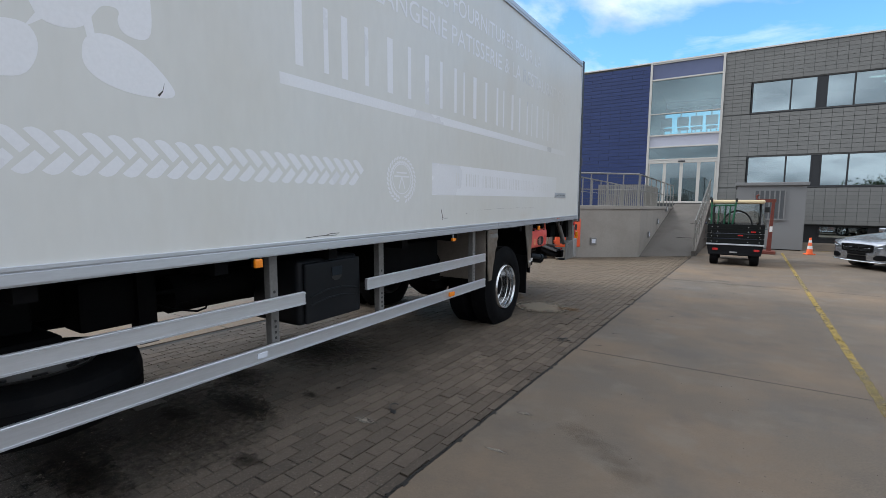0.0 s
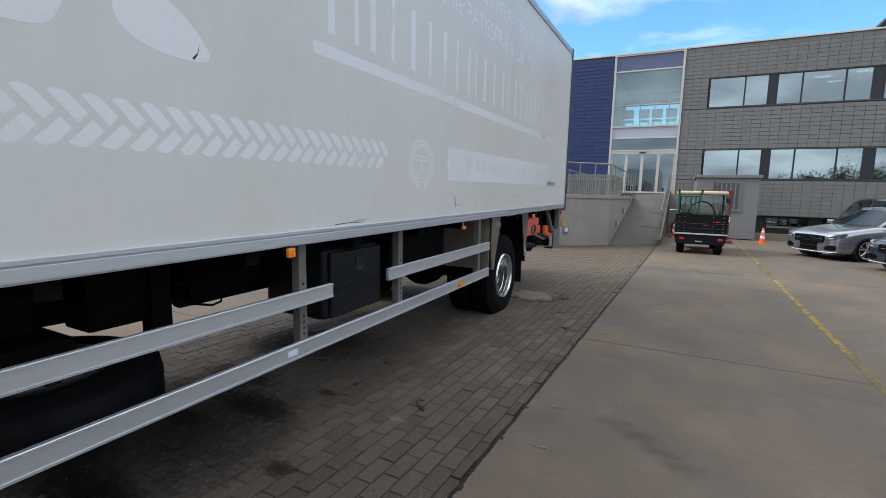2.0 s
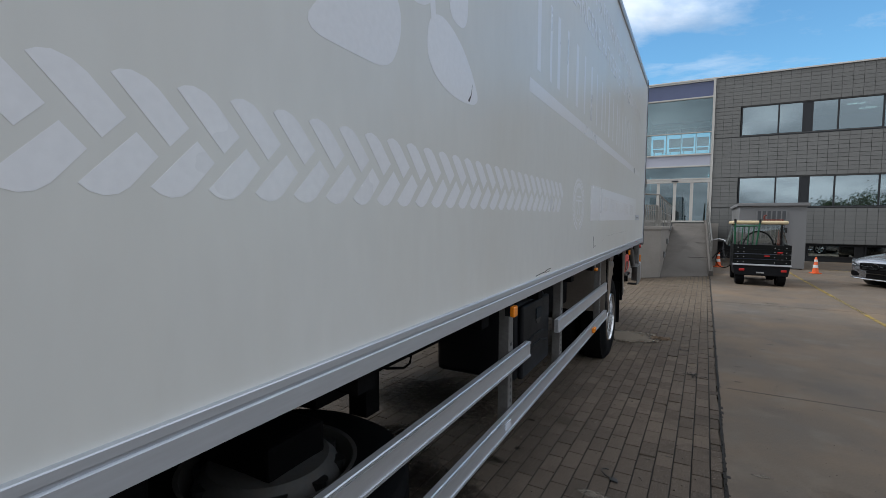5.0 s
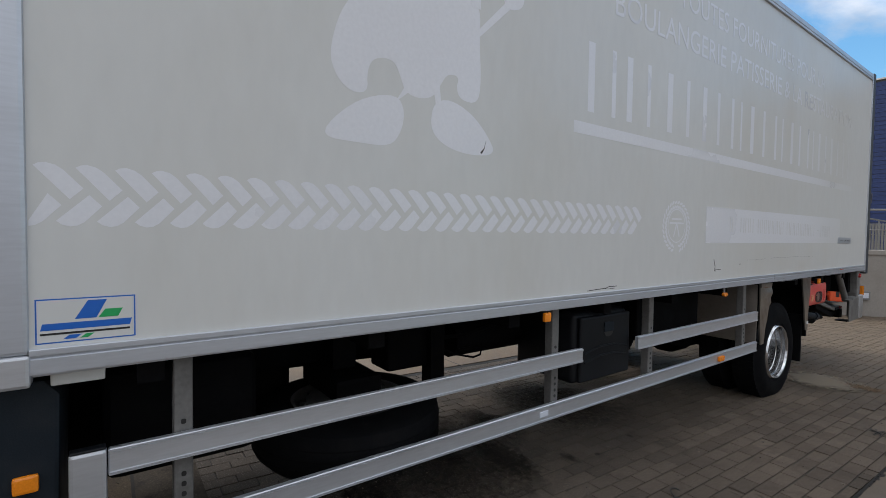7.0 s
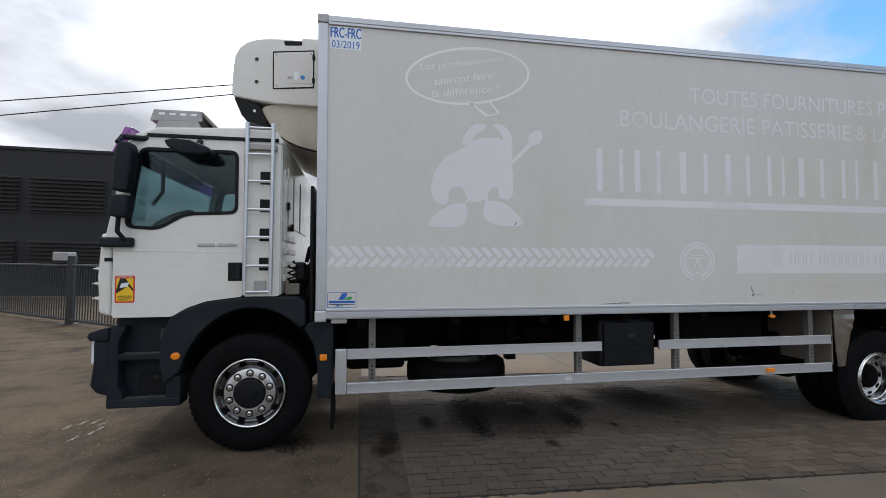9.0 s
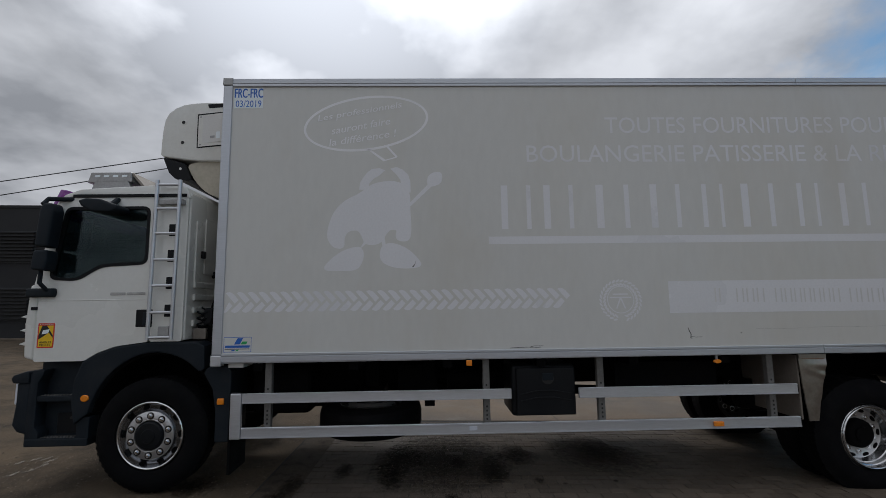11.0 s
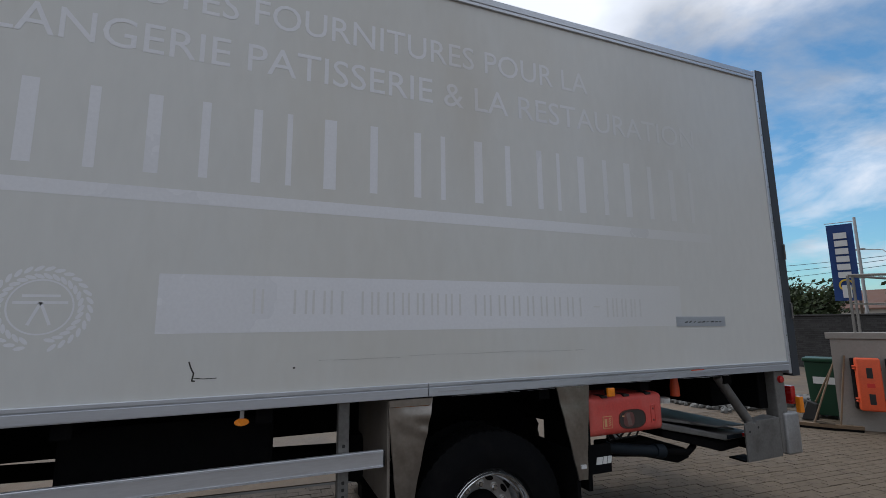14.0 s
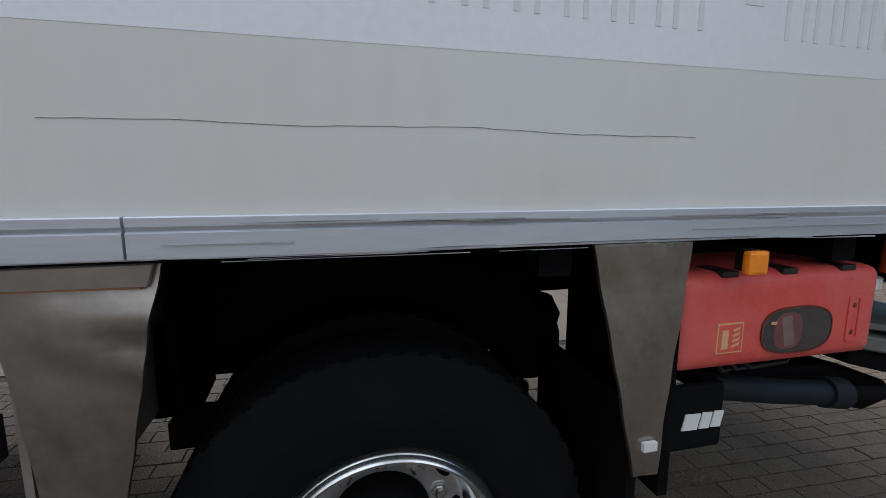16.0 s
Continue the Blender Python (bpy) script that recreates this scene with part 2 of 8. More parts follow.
SKIN = (0.637, 0.635, 0.612)
M = {
    "skin": mat("weathered_white_panel", SKIN, 0.34, 0, 0.035, 18, 0.9, 0.03, (0.56, 0.52, 0.44), 0.4, 0.55, stretch=(1, 1, 0.35)),
    "ghost": ghost_mat("ghost_lettering", (0.75, 0.75, 0.775), SKIN),
    "ghostbright": mat("clean_white_film", (0.84, 0.84, 0.86), 0.3, 0, 0.03, 60, 1.2, 0.0),
    "ghostdark": mat("faded_grey_text", (0.655, 0.65, 0.64), 0.4, 0, 0.05, 60, 2, 0.0),
    "alu": mat("brushed_aluminium", (0.63, 0.65, 0.69), 0.36, 0.72, 0.08, 120, 3, 0.05, (0.34, 0.33, 0.32), 0.3, 3.0, stretch=(1, 0.12, 1)),
    "alutrim": mat("aluminium_trim", (0.53, 0.555, 0.60), 0.36, 0.55, 0.07, 120, 2, 0.05, (0.33, 0.33, 0.33), 0.35, 2.0, stretch=(1, 0.1, 1)),
    "steel": mat("stained_stainless_steel", (0.31, 0.285, 0.258), 0.30, 0.88, 0.14, 40, 3, 0.12, (0.13, 0.105, 0.085), 0.55, 4.0),
    "galv": mat("galvanised_steel", (0.36, 0.36, 0.36), 0.5, 0.6, 0.15, 60, 6, 0.1, (0.2, 0.18, 0.16), 0.4, 5.0),
    "rail": mat("stainless_handrail", (0.27, 0.26, 0.24), 0.4, 0.7, 0.1, 60, 4, 0.05),
    "cabwhite": mat("white_cab_paint", (0.74, 0.74, 0.71), 0.28, 0, 0.03, 30, 1.5, 0.0, (0.55, 0.53, 0.47), 0.25, 1.8, coat=0.6),
    "reefer": mat("white_moulded_plastic", (0.70, 0.70, 0.67), 0.4, 0, 0.05, 40, 2, 0.03, (0.5, 0.47, 0.42), 0.3, 2.0),
    "reeferlow": mat("beige_plastic", (0.47, 0.43, 0.35), 0.55, 0, 0.12, 30, 2, 0.05, (0.30, 0.27, 0.21), 0.6, 3.0),
    "lining": mat("grey_cab_lining", (0.36, 0.39, 0.41), 0.9, 0, 0.08, 80, 3, 0.05),
    "sunstrip": glass("purple_sun_strip", (0.55, 0.36, 0.72), 0.03, 0.92, 0.0, 0.2),
    "dkplastic": mat("dark_grey_plastic", (0.010, 0.015, 0.021), 0.6, 0, 0.18, 200, 4, 0.12, (0.04, 0.038, 0.035), 0.3, 4.0, spec=0.2),
    "blkplastic": mat("black_plastic", (0.006, 0.007, 0.009), 0.5, 0, 0.2, 220, 4, 0.1, (0.02, 0.019, 0.018), 0.25, 4.0, spec=0.2),
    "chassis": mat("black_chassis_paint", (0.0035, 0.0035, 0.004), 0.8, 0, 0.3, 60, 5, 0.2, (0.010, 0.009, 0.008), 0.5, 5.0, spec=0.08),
    "rubber": mat("tyre_rubber", (0.0045, 0.0047, 0.0055), 0.8, 0, 0.3, 150, 5, 0.3, (0.013, 0.012, 0.011), 0.35, 9.0, spec=0.08),
    "chrome": mat("polished_rim", (0.66, 0.67, 0.68), 0.16, 0.95, 0.08, 60, 6, 0.03, (0.2, 0.18, 0.16), 0.2, 12.0),
    # same metal as the lip; its dark reflections are put into the colour
    "barrel": mat("polished_rim_barrel", (0.42, 0.43, 0.45), 0.13, 0.96, 0.12, 60, 6, 0.03, (0.10, 0.09, 0.08), 0.35, 9.0),
    "dishrim": mat("polished_dished_rim", (0.56, 0.565, 0.57), 0.15, 0.95, 0.08, 40, 5, 0.0, (0.22, 0.20, 0.18), 0.25, 4.0),
    "discgrey": mat("satin_wheel_disc", (0.58, 0.58, 0.59), 0.34, 0.8, 0.08, 80, 6, 0.05, (0.2, 0.18, 0.16), 0.25, 9.0),
    "rimgrey": mat("brake_dusted_rim", (0.46, 0.46, 0.46), 0.32, 0.85, 0.15, 80, 9, 0.1, (0.12, 0.11, 0.10), 0.45, 12.0),
    "sparerim": mat("scuffed_dark_rim", (0.075, 0.073, 0.070), 0.6, 0.2, 0.15, 60, 6, 0.1, (0.09, 0.07, 0.055), 0.55, 16.0),
    # inner and far rims: underbody darkness is put into this rusty colour
    "rusty": mat("rusty_painted_rim", (0.05, 0.05, 0.05), 0.7, 0.1, 0.2, 60, 9, 0.3, (0.08, 0.04, 0.025), 0.7, 14.0),
    "amber": mat("amber_lens", (0.85, 0.25, 0.01), 0.25, 0, 0.1, 200, 20, 0.2, coat=0.5),
    "redlens": mat("red_lens", (0.45, 0.015, 0.015), 0.25, 0, 0.1, 200, 20, 0.2, coat=0.5),
    "reflector": mat("white_reflector", (0.62, 0.65, 0.72), 0.3, 0, 0.05, 200, 20, 0.1),
    "redbox": mat("faded_red_plastic", (0.60, 0.075, 0.06), 0.5, 0, 0.12, 60, 4, 0.05, (0.62, 0.20, 0.17), 0.5, 3.0),
    "tanprint": mat("faded_tan_print", (0.62, 0.36, 0.17), 0.6, 0, 0.1, 60, 8, 0.0),
    "orangebox": mat("orange_plastic", (0.72, 0.10, 0.03), 0.5, 0, 0.1, 60, 3, 0.03, (0.42, 0.06, 0.025), 0.4, 4.0),
    "cone": mat("orange_cone_plastic", (0.85, 0.14, 0.03), 0.55, 0, 0.1, 60, 8, 0.05, (0.35, 0.12, 0.07), 0.35, 9.0),
    "white": mat("white_paint", (0.78, 0.78, 0.76), 0.5, 0, 0.05, 60, 4, 0.03),
    "stickerwhite": mat("sticker_white", (0.80, 0.86, 0.90), 0.4, 0, 0.03, 60, 4, 0.0),
    "stickerblue": mat("sticker_blue", (0.012, 0.12, 0.50), 0.4, 0, 0.05, 60, 4, 0.0),
    "stickerskyblue": mat("sticker_sky_blue", (0.02, 0.20, 0.55), 0.4, 0, 0.05, 60, 4, 0.0),
    "stickergreen": mat("sticker_green", (0.02, 0.36, 0.10), 0.4, 0, 0.05, 60, 4, 0.0),
    "stickerred": mat("sticker_red", (0.62, 0.03, 0.02), 0.4, 0, 0.05, 60, 4, 0.0),
    "stickeryellow": mat("sticker_yellow", (0.82, 0.52, 0.01), 0.4, 0, 0.05, 60, 4, 0.0),
    "black": mat("black_ink", (0.012, 0.012, 0.012), 0.5, 0, 0.1, 60, 4, 0.0),
    "letterwhite": mat("white_letters", (0.72, 0.72, 0.70), 0.5, 0, 0.05, 60, 4, 0.0),
    "concrete": mat("yard_concrete", (0.136, 0.109, 0.083), 0.82, 0, 0.22, 80, 0.8, 0.4, (0.116, 0.106, 0.095), 0.85, 0.7, bump_dist=0.006, spec=0.2),
    "asphalt": mat("gritty_old_asphalt", (0.104, 0.079, 0.054), 0.95, 0, 0.40, 130, 0.8, 0.9, (0.026, 0.022, 0.019), 0.7, 0.9, spec=0.08, bump_dist=0.008),
    "rampconc": mat("worn_dark_concrete", (0.120, 0.108, 0.096), 0.85, 0, 0.18, 60, 1.0, 0.3, (0.085, 0.073, 0.062), 0.7, 1.2, spec=0.2),
    "castconc": mat("cast_concrete", (0.30, 0.275, 0.245), 0.8, 0, 0.1, 30, 0.9, 0.2, (0.21, 0.19, 0.165), 0.5, 1.3),
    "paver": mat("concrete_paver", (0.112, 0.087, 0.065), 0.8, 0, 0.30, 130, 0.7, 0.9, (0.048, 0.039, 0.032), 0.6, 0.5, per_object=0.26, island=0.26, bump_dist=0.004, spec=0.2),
    "joint": mat("dirty_joint_sand", (0.012, 0.010, 0.008), 0.95, 0, 0.3, 90, 3, 0.6),
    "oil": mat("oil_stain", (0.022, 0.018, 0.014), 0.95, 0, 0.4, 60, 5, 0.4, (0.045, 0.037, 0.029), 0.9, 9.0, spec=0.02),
    "tyremark": mat("tyre_smear", (0.040, 0.034, 0.029), 0.9, 0, 0.3, 60, 5, 0.2, spec=0.05),
    "faintjoint": mat("dusty_joint_filler", (0.062, 0.051, 0.042), 0.95, 0, 0.3, 60, 2, 0.4),
    "sand": mat("spilled_sand", (0.185, 0.150, 0.108), 0.95, 0, 0.15, 120, 6, 0.6),
    "greyboard": mat("painted_grey_steel", (0.19, 0.19, 0.19), 0.55, 0, 0.06, 40, 1.2, 0.05, (0.2, 0.19, 0.18), 0.3, 2.0),
    "tile": mat("grey_fibre_cement_tile", (0.172, 0.172, 0.163), 0.62, 0, 0.07, 60, 1.0, 0.08, per_object=0.05, island=0.05),
    "bluetile": mat("blue_cladding_board", (0.017, 0.034, 0.12), 0.5, 0, 0.1, 60, 1.0, 0.08, per_object=0.06, island=0.06),
    "tileback": mat("dark_cladding_gap", (0.085, 0.085, 0.082), 0.8, 0, 0.1, 40, 2, 0.1),
    "bluespandrel": mat("blue_glass_spandrel", (0.10, 0.12, 0.22), 0.18, 0, 0.05, 20, 1, 0.0, coat=0.5),
    "greyspandrel": mat("lilac_grey_spandrel", (0.42, 0.43, 0.50), 0.2, 0, 0.05, 20, 1, 0.0, coat=0.5),
    "dkframe": mat("anthracite_window_frame", (0.028, 0.030, 0.033), 0.45, 0.2, 0.1, 60, 2, 0.03),
    "aluframe": mat("pale_aluminium_frame", (0.55, 0.53, 0.49), 0.4, 0.4, 0.06, 60, 2, 0.03),
    "roofedge": mat("light_parapet_cap", (0.62, 0.60, 0.56), 0.5, 0.2, 0.06, 60, 2, 0.03),
    "room": mat("pale_interior_wall", (0.50, 0.50, 0.48), 0.8, 0, 0.05, 20, 1, 0.0),
    # the interiors' dimness is put into this dark wall colour
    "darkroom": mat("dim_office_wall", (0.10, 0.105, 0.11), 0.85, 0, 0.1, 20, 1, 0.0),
    "win": glass("reflective_window_glass", (0.50, 0.64, 0.66), 0.48, 0.8),
    "lobby": glass("lobby_glass", (0.70, 0.86, 0.88), 0.20, 0.9),
    "doorglass": glass("teal_door_glass", (0.30, 0.48, 0.50), 0.26, 0.85, 0.02),
    "cabglass": glass("tinted_cab_glass", (0.56, 0.65, 0.66), 0.02, 0.985, 0.0, 0.22),
    "carglass": glass("car_glass", (0.08, 0.10, 0.13), 0.07, 0.25, 0.0, 0.45),
    "silver": mat("silver_car_paint", (0.33, 0.34, 0.365), 0.24, 0.75, 0.02, 300, 2, 0.0, coat=1.0),
    "darkcar": mat("dark_blue_grey_car_paint", (0.035, 0.045, 0.065), 0.25, 0.4, 0.03, 300, 2, 0.0, coat=1.0),
    "blackcar": mat("black_car_paint", (0.014, 0.014, 0.015), 0.22, 0.2, 0.03, 300, 2, 0.0, coat=1.0),
    "carchrome": mat("car_chrome", (0.75, 0.76, 0.78), 0.12, 1.0, 0.02, 60, 6, 0.0),
    "lamp": mat("clear_headlight", (0.10, 0.11, 0.12), 0.08, 0.2, 0.3, 60, 20, 0.1, coat=1.0),
    "cream": mat("cream_plastic_roof", (0.62, 0.50, 0.30), 0.5, 0, 0.06, 40, 3, 0.03),
    "greenpaint": mat("dark_green_tube", (0.012, 0.10, 0.045), 0.45, 0, 0.1, 60, 6, 0.05),
    "redpaint": mat("rusty_red_paint", (0.13, 0.026, 0.018), 0.6, 0.1, 0.2, 60, 6, 0.1, (0.16, 0.07, 0.03), 0.5, 6.0),
    "plywood": mat("dark_stained_boards", (0.008, 0.009, 0.009), 0.65, 0, 0.2, 60, 6, 0.1, spec=0.1),
    "sheet": glass("clear_plastic_sheet", (0.80, 0.80, 0.78), 0.10, 0.93, 0.3),
    "wood": mat("weathered_broom_wood", (0.16, 0.105, 0.06), 0.75, 0, 0.25, 60, 6, 0.2),
    "bingreen": mat("green_bin_plastic", (0.008, 0.048, 0.022), 0.45, 0, 0.1, 60, 3, 0.03),
    "rock": mat("grey_quarry_stone", (0.13, 0.128, 0.12), 0.85, 0, 0.3, 12, 3, 0.5, island=0.4),
    "gritstone": mat("brown_grit", (0.125, 0.102, 0.078), 0.9, 0, 0.3, 12, 3, 0.3, island=0.6),
    "blackbrick": mat("black_brick", (0.028, 0.027, 0.027), 0.8, 0, 0.2, 40, 3, 0.2, island=0.3, per_object=0.3),
    "blackclad": mat("black_cladding", (0.024, 0.024, 0.026), 0.7, 0, 0.15, 30, 1, 0.05, spec=0.3),
    "bannerblue": mat("blue_banner_cloth", (0.018, 0.055, 0.20), 0.75, 0, 0.08, 80, 2, 0.1),
    "banneryellow": mat("yellow_banner_print", (0.72, 0.50, 0.06), 0.75, 0, 0.05, 80, 2, 0.1),
    "pole": mat("grey_pole", (0.50, 0.50, 0.50), 0.5, 0.3, 0.06, 60, 2, 0.03),
    "woodpole": mat("utility_pole_wood", (0.10, 0.075, 0.055), 0.85, 0, 0.25, 40, 3, 0.3),
    "cable": mat("black_cable", (0.012, 0.012, 0.012), 0.6, 0, 0.1, 60, 3, 0.0),
    "leaf": mat("dark_green_leaves", (0.045, 0.065, 0.022), 0.7, 0, 0.35, 6, 1, 0.2, island=0.35),
    "bark": mat("tree_bark", (0.07, 0.055, 0.04), 0.9, 0, 0.3, 20, 3, 0.4),
    "roofred": mat("brown_roof_tiles", (0.14, 0.075, 0.055), 0.8, 0, 0.15, 20, 2, 0.2),
    "render": mat("pale_house_render", (0.55, 0.53, 0.49), 0.8, 0, 0.06, 20, 1, 0.1),
    "yellowline": mat("worn_yellow_paint", (0.30, 0.205, 0.038), 0.75, 0, 0.15, 60, 3, 0.1, (0.15, 0.118, 0.086), 1.0, 5.0),
    "whitemark": mat("chalky_scuff", (0.215, 0.187, 0.152), 0.9, 0, 0.2, 90, 6, 0.2, (0.15, 0.122, 0.092), 1.0, 9.0),
    "purple": mat("purple_tinted_visor", (0.26, 0.07, 0.33), 0.2, 0, 0.1, 60, 6, 0.0, coat=0.5),
    "seat": mat("grey_seat_cloth", (0.07, 0.08, 0.12), 0.9, 0, 0.2, 120, 6, 0.2),
    "chairgrey": mat("pale_grey_upholstery", (0.22, 0.21, 0.20), 0.9, 0, 0.1, 80, 4, 0.1),
    "crack": mat("dark_crack", (0.05, 0.045, 0.04), 0.9, 0, 0.2, 60, 6, 0.0),
    "yellowfaint": mat("faded_yellow_paint", (0.27, 0.20, 0.055), 0.8, 0, 0.15, 60, 3, 0.1, (0.15, 0.118, 0.086), 1.0, 5.0),
    "slate": mat("dark_slate_frame", (0.040, 0.046, 0.056), 0.5, 0.1, 0.1, 60, 3, 0.05),
    "dullgalv": mat("dull_weathered_steel", (0.165, 0.16, 0.152), 0.6, 0.3, 0.2, 60, 4, 0.15, (0.07, 0.062, 0.055), 0.6, 5.0),
    "webgrey": mat("dusty_grey_sheet", (0.20, 0.175, 0.15), 0.6, 0.1, 0.12, 60, 3, 0.1, (0.13, 0.11, 0.09), 0.5, 4.0),
    "rust": mat("rust", (0.22, 0.09, 0.035), 0.9, 0, 0.3, 60, 9, 0.2),
    "dimred": mat("dim_red_bottle", (0.15, 0.055, 0.048), 0.5, 0, 0.25, 40, 9, 0.0),
    "dimwhite": mat("dim_bottle_label", (0.19, 0.13, 0.115), 0.5, 0, 0.2, 40, 9, 0.0),
    "smoked": mat("smoked_acrylic", (0.040, 0.036, 0.036), 0.25, 0, 0.2, 20, 9, 0.0, coat=0.3),
    "gutterconc": mat("dark_gutter_concrete", (0.062, 0.050, 0.038), 0.95, 0, 0.3, 60, 2, 0.5, (0.024, 0.020, 0.017), 0.8, 2.0, spec=0.1),
    "greyscrape": mat("grey_scrape", (0.36, 0.36, 0.37), 0.5, 0.3, 0.2, 60, 6, 0.0),
    "ceillight": glow("office_ceiling_light", (1.0, 0.96, 0.85), 2.5),
}


def soft_edge(m, lo=0.30, hi=0.52, scale=7.0, amount=1.0, wear=0.5):
    """Stains and thin paint fade out unevenly towards their rim."""
    n, l = m.node_tree.nodes, m.node_tree.links
    co = n.new("ShaderNodeTexCoord")
    off = n.new("ShaderNodeVectorMath")
    off.operation = "SUBTRACT"
    off.inputs[1].default_value = (0.5, 0.5, 0.5)
    flatten = n.new("ShaderNodeVectorMath")
    flatten.operation = "MULTIPLY"
    flatten.inputs[1].default_value = (1, 1, 0)
    size = n.new("ShaderNodeVectorMath")
    size.operation = "LENGTH"
    l.new(co.outputs["Generated"], off.inputs[0]); l.new(off.outputs[0], flatten.inputs[0]); l.new(flatten.outputs[0], size.inputs[0])
    spots = n.new("ShaderNodeTexNoise")
    spots.inputs["Scale"].default_value, spots.inputs["Detail"].default_value, spots.inputs["Roughness"].default_value = scale, 8.0, 0.7
    l.new(co.outputs["Object"], spots.inputs["Vector"])
    push = n.new("ShaderNodeMath")
    push.operation = "MULTIPLY_ADD"
    l.new(spots.outputs[0], push.inputs[0])
    push.inputs[1].default_value = wear
    l.new(size.outputs["Value"], push.inputs[2])
    fade = n.new("ShaderNodeMapRange")
    fade.inputs[1].default_value, fade.inputs[2].default_value = lo + wear * 0.5, hi + wear * 0.5
    fade.inputs[3].default_value, fade.inputs[4].default_value = amount, 0.0
    l.new(push.outputs[0], fade.inputs[0])
    l.new(fade.outputs[0], n["Principled BSDF"].inputs["Alpha"])


def worn_through(m, lo, hi, scale, keep=1.0):
    """Paint rubbed away in spots down to what lies under it."""
    n, l = m.node_tree.nodes, m.node_tree.links
    co = n.new("ShaderNodeTexCoord")
    spots = n.new("ShaderNodeTexNoise")
    spots.inputs["Scale"].default_value, spots.inputs["Detail"].default_value, spots.inputs["Roughness"].default_value = scale, 8.0, 0.75
    l.new(co.outputs["Object"], spots.inputs["Vector"])
    fade = n.new("ShaderNodeMapRange")
    fade.inputs[1].default_value, fade.inputs[2].default_value = lo, hi
    fade.inputs[3].default_value, fade.inputs[4].default_value = keep, 0.0
    l.new(spots.outputs[0], fade.inputs[0])
    l.new(fade.outputs[0], n["Principled BSDF"].inputs["Alpha"])



def stained(m, color, scale, lo, hi, amount):
    """Another colour over the base in noise-shaped stains or specks."""
    n, l = m.node_tree.nodes, m.node_tree.links
    b = n["Principled BSDF"]
    under = b.inputs["Base Color"].links[0].from_socket
    co = n.new("ShaderNodeNewGeometry")
    spots = n.new("ShaderNodeTexNoise")
    spots.inputs["Scale"].default_value, spots.inputs["Detail"].default_value, spots.inputs["Roughness"].default_value = scale, 6.0, 0.62
    l.new(co.outputs["Position"], spots.inputs["Vector"])
    r = n.new("ShaderNodeMapRange")
    r.inputs[1].default_value, r.inputs[2].default_value, r.inputs[4].default_value = lo, hi, amount
    l.new(spots.outputs[0], r.inputs[0])
    mx = n.new("ShaderNodeMix")
    mx.data_type = "RGBA"
    l.new(r.outputs[0], mx.inputs["Factor"]); l.new(under, mx.inputs["A"])
    mx.inputs["B"].default_value = (*color, 1)
    l.new(mx.outputs["Result"], b.inputs["Base Color"])


def blotch(m, cy, cz, ry, rz, color, amount):
    """One soft stain at a place of the panel, ragged by noise."""
    n, l = m.node_tree.nodes, m.node_tree.links
    b = n["Principled BSDF"]
    under = b.inputs["Base Color"].links[0].from_socket
    co, mp, size, nz = n.new("ShaderNodeTexCoord"), n.new("ShaderNodeMapping"), n.new("ShaderNodeVectorMath"), n.new("ShaderNodeTexNoise")
    mp.vector_type = "TEXTURE"
    mp.inputs["Location"].default_value, mp.inputs["Scale"].default_value = (0, cy, cz), (1000, ry, rz)
    size.operation = "LENGTH"
    nz.inputs["Scale"].default_value, nz.inputs["Detail"].default_value = 2.2, 5.0
    l.new(co.outputs["Object"], mp.inputs["Vector"]); l.new(mp.outputs[0], size.inputs[0]); l.new(co.outputs["Object"], nz.inputs["Vector"])
    ad, r, mx = n.new("ShaderNodeMath"), n.new("ShaderNodeMapRange"), n.new("ShaderNodeMix")
    ad.operation = "ADD"
    l.new(size.outputs["Value"], ad.inputs[0]); l.new(nz.outputs[0], ad.inputs[1])
    r.interpolation_type = "SMOOTHSTEP"
    r.inputs[1].default_value, r.inputs[2].default_value, r.inputs[3].default_value, r.inputs[4].default_value = 0.45, 1.55, amount, 0.0
    l.new(ad.outputs[0], r.inputs[0])
    mx.data_type = "RGBA"
    l.new(r.outputs[0], mx.inputs["Factor"]); l.new(under, mx.inputs["A"])
    mx.inputs["B"].default_value = (*color, 1)
    l.new(mx.outputs["Result"], b.inputs["Base Color"])


for m in (M["skin"], M["ghost"]):
    blotch(m, 5.25, 2.95, 0.30, 0.75, (0.50, 0.44, 0.35), 0.28)
    blotch(m, 5.75, 1.26, 0.26, 0.13, (0.52, 0.45, 0.36), 0.30)
    blotch(m, 1.75, 2.05, 0.38, 0.55, (0.55, 0.50, 0.41), 0.18)
    blotch(m, 6.9, 2.9, 0.7, 0.9, (0.52, 0.48, 0.41), 0.22)
stained(M["concrete"], (0.215, 0.150, 0.096), 0.55, 0.45, 0.66, 0.7)
stained(M["concrete"], (0.185, 0.162, 0.135), 2.1, 0.52, 0.74, 0.6)
stained(M["concrete"], (0.092, 0.079, 0.068), 1.3, 0.53, 0.70, 0.55)
stained(M["concrete"], (0.070, 0.058, 0.048), 160, 0.54, 0.62, 0.55)
stained(M["concrete"], (0.215, 0.185, 0.155), 190, 0.57, 0.64, 0.45)
stained(M["asphalt"], (0.040, 0.032, 0.025), 2.6, 0.50, 0.66, 0.6)
for q in ("gutterconc", "faintjoint"):
    stained(M[q], (0.022, 0.018, 0.015), 7.0, 0.50, 0.62, 0.7)
    stained(M[q], (0.13, 0.105, 0.08), 120, 0.58, 0.64, 0.6)
stained(M["asphalt"], (0.020, 0.017, 0.014), 1.1, 0.52, 0.66, 0.65)
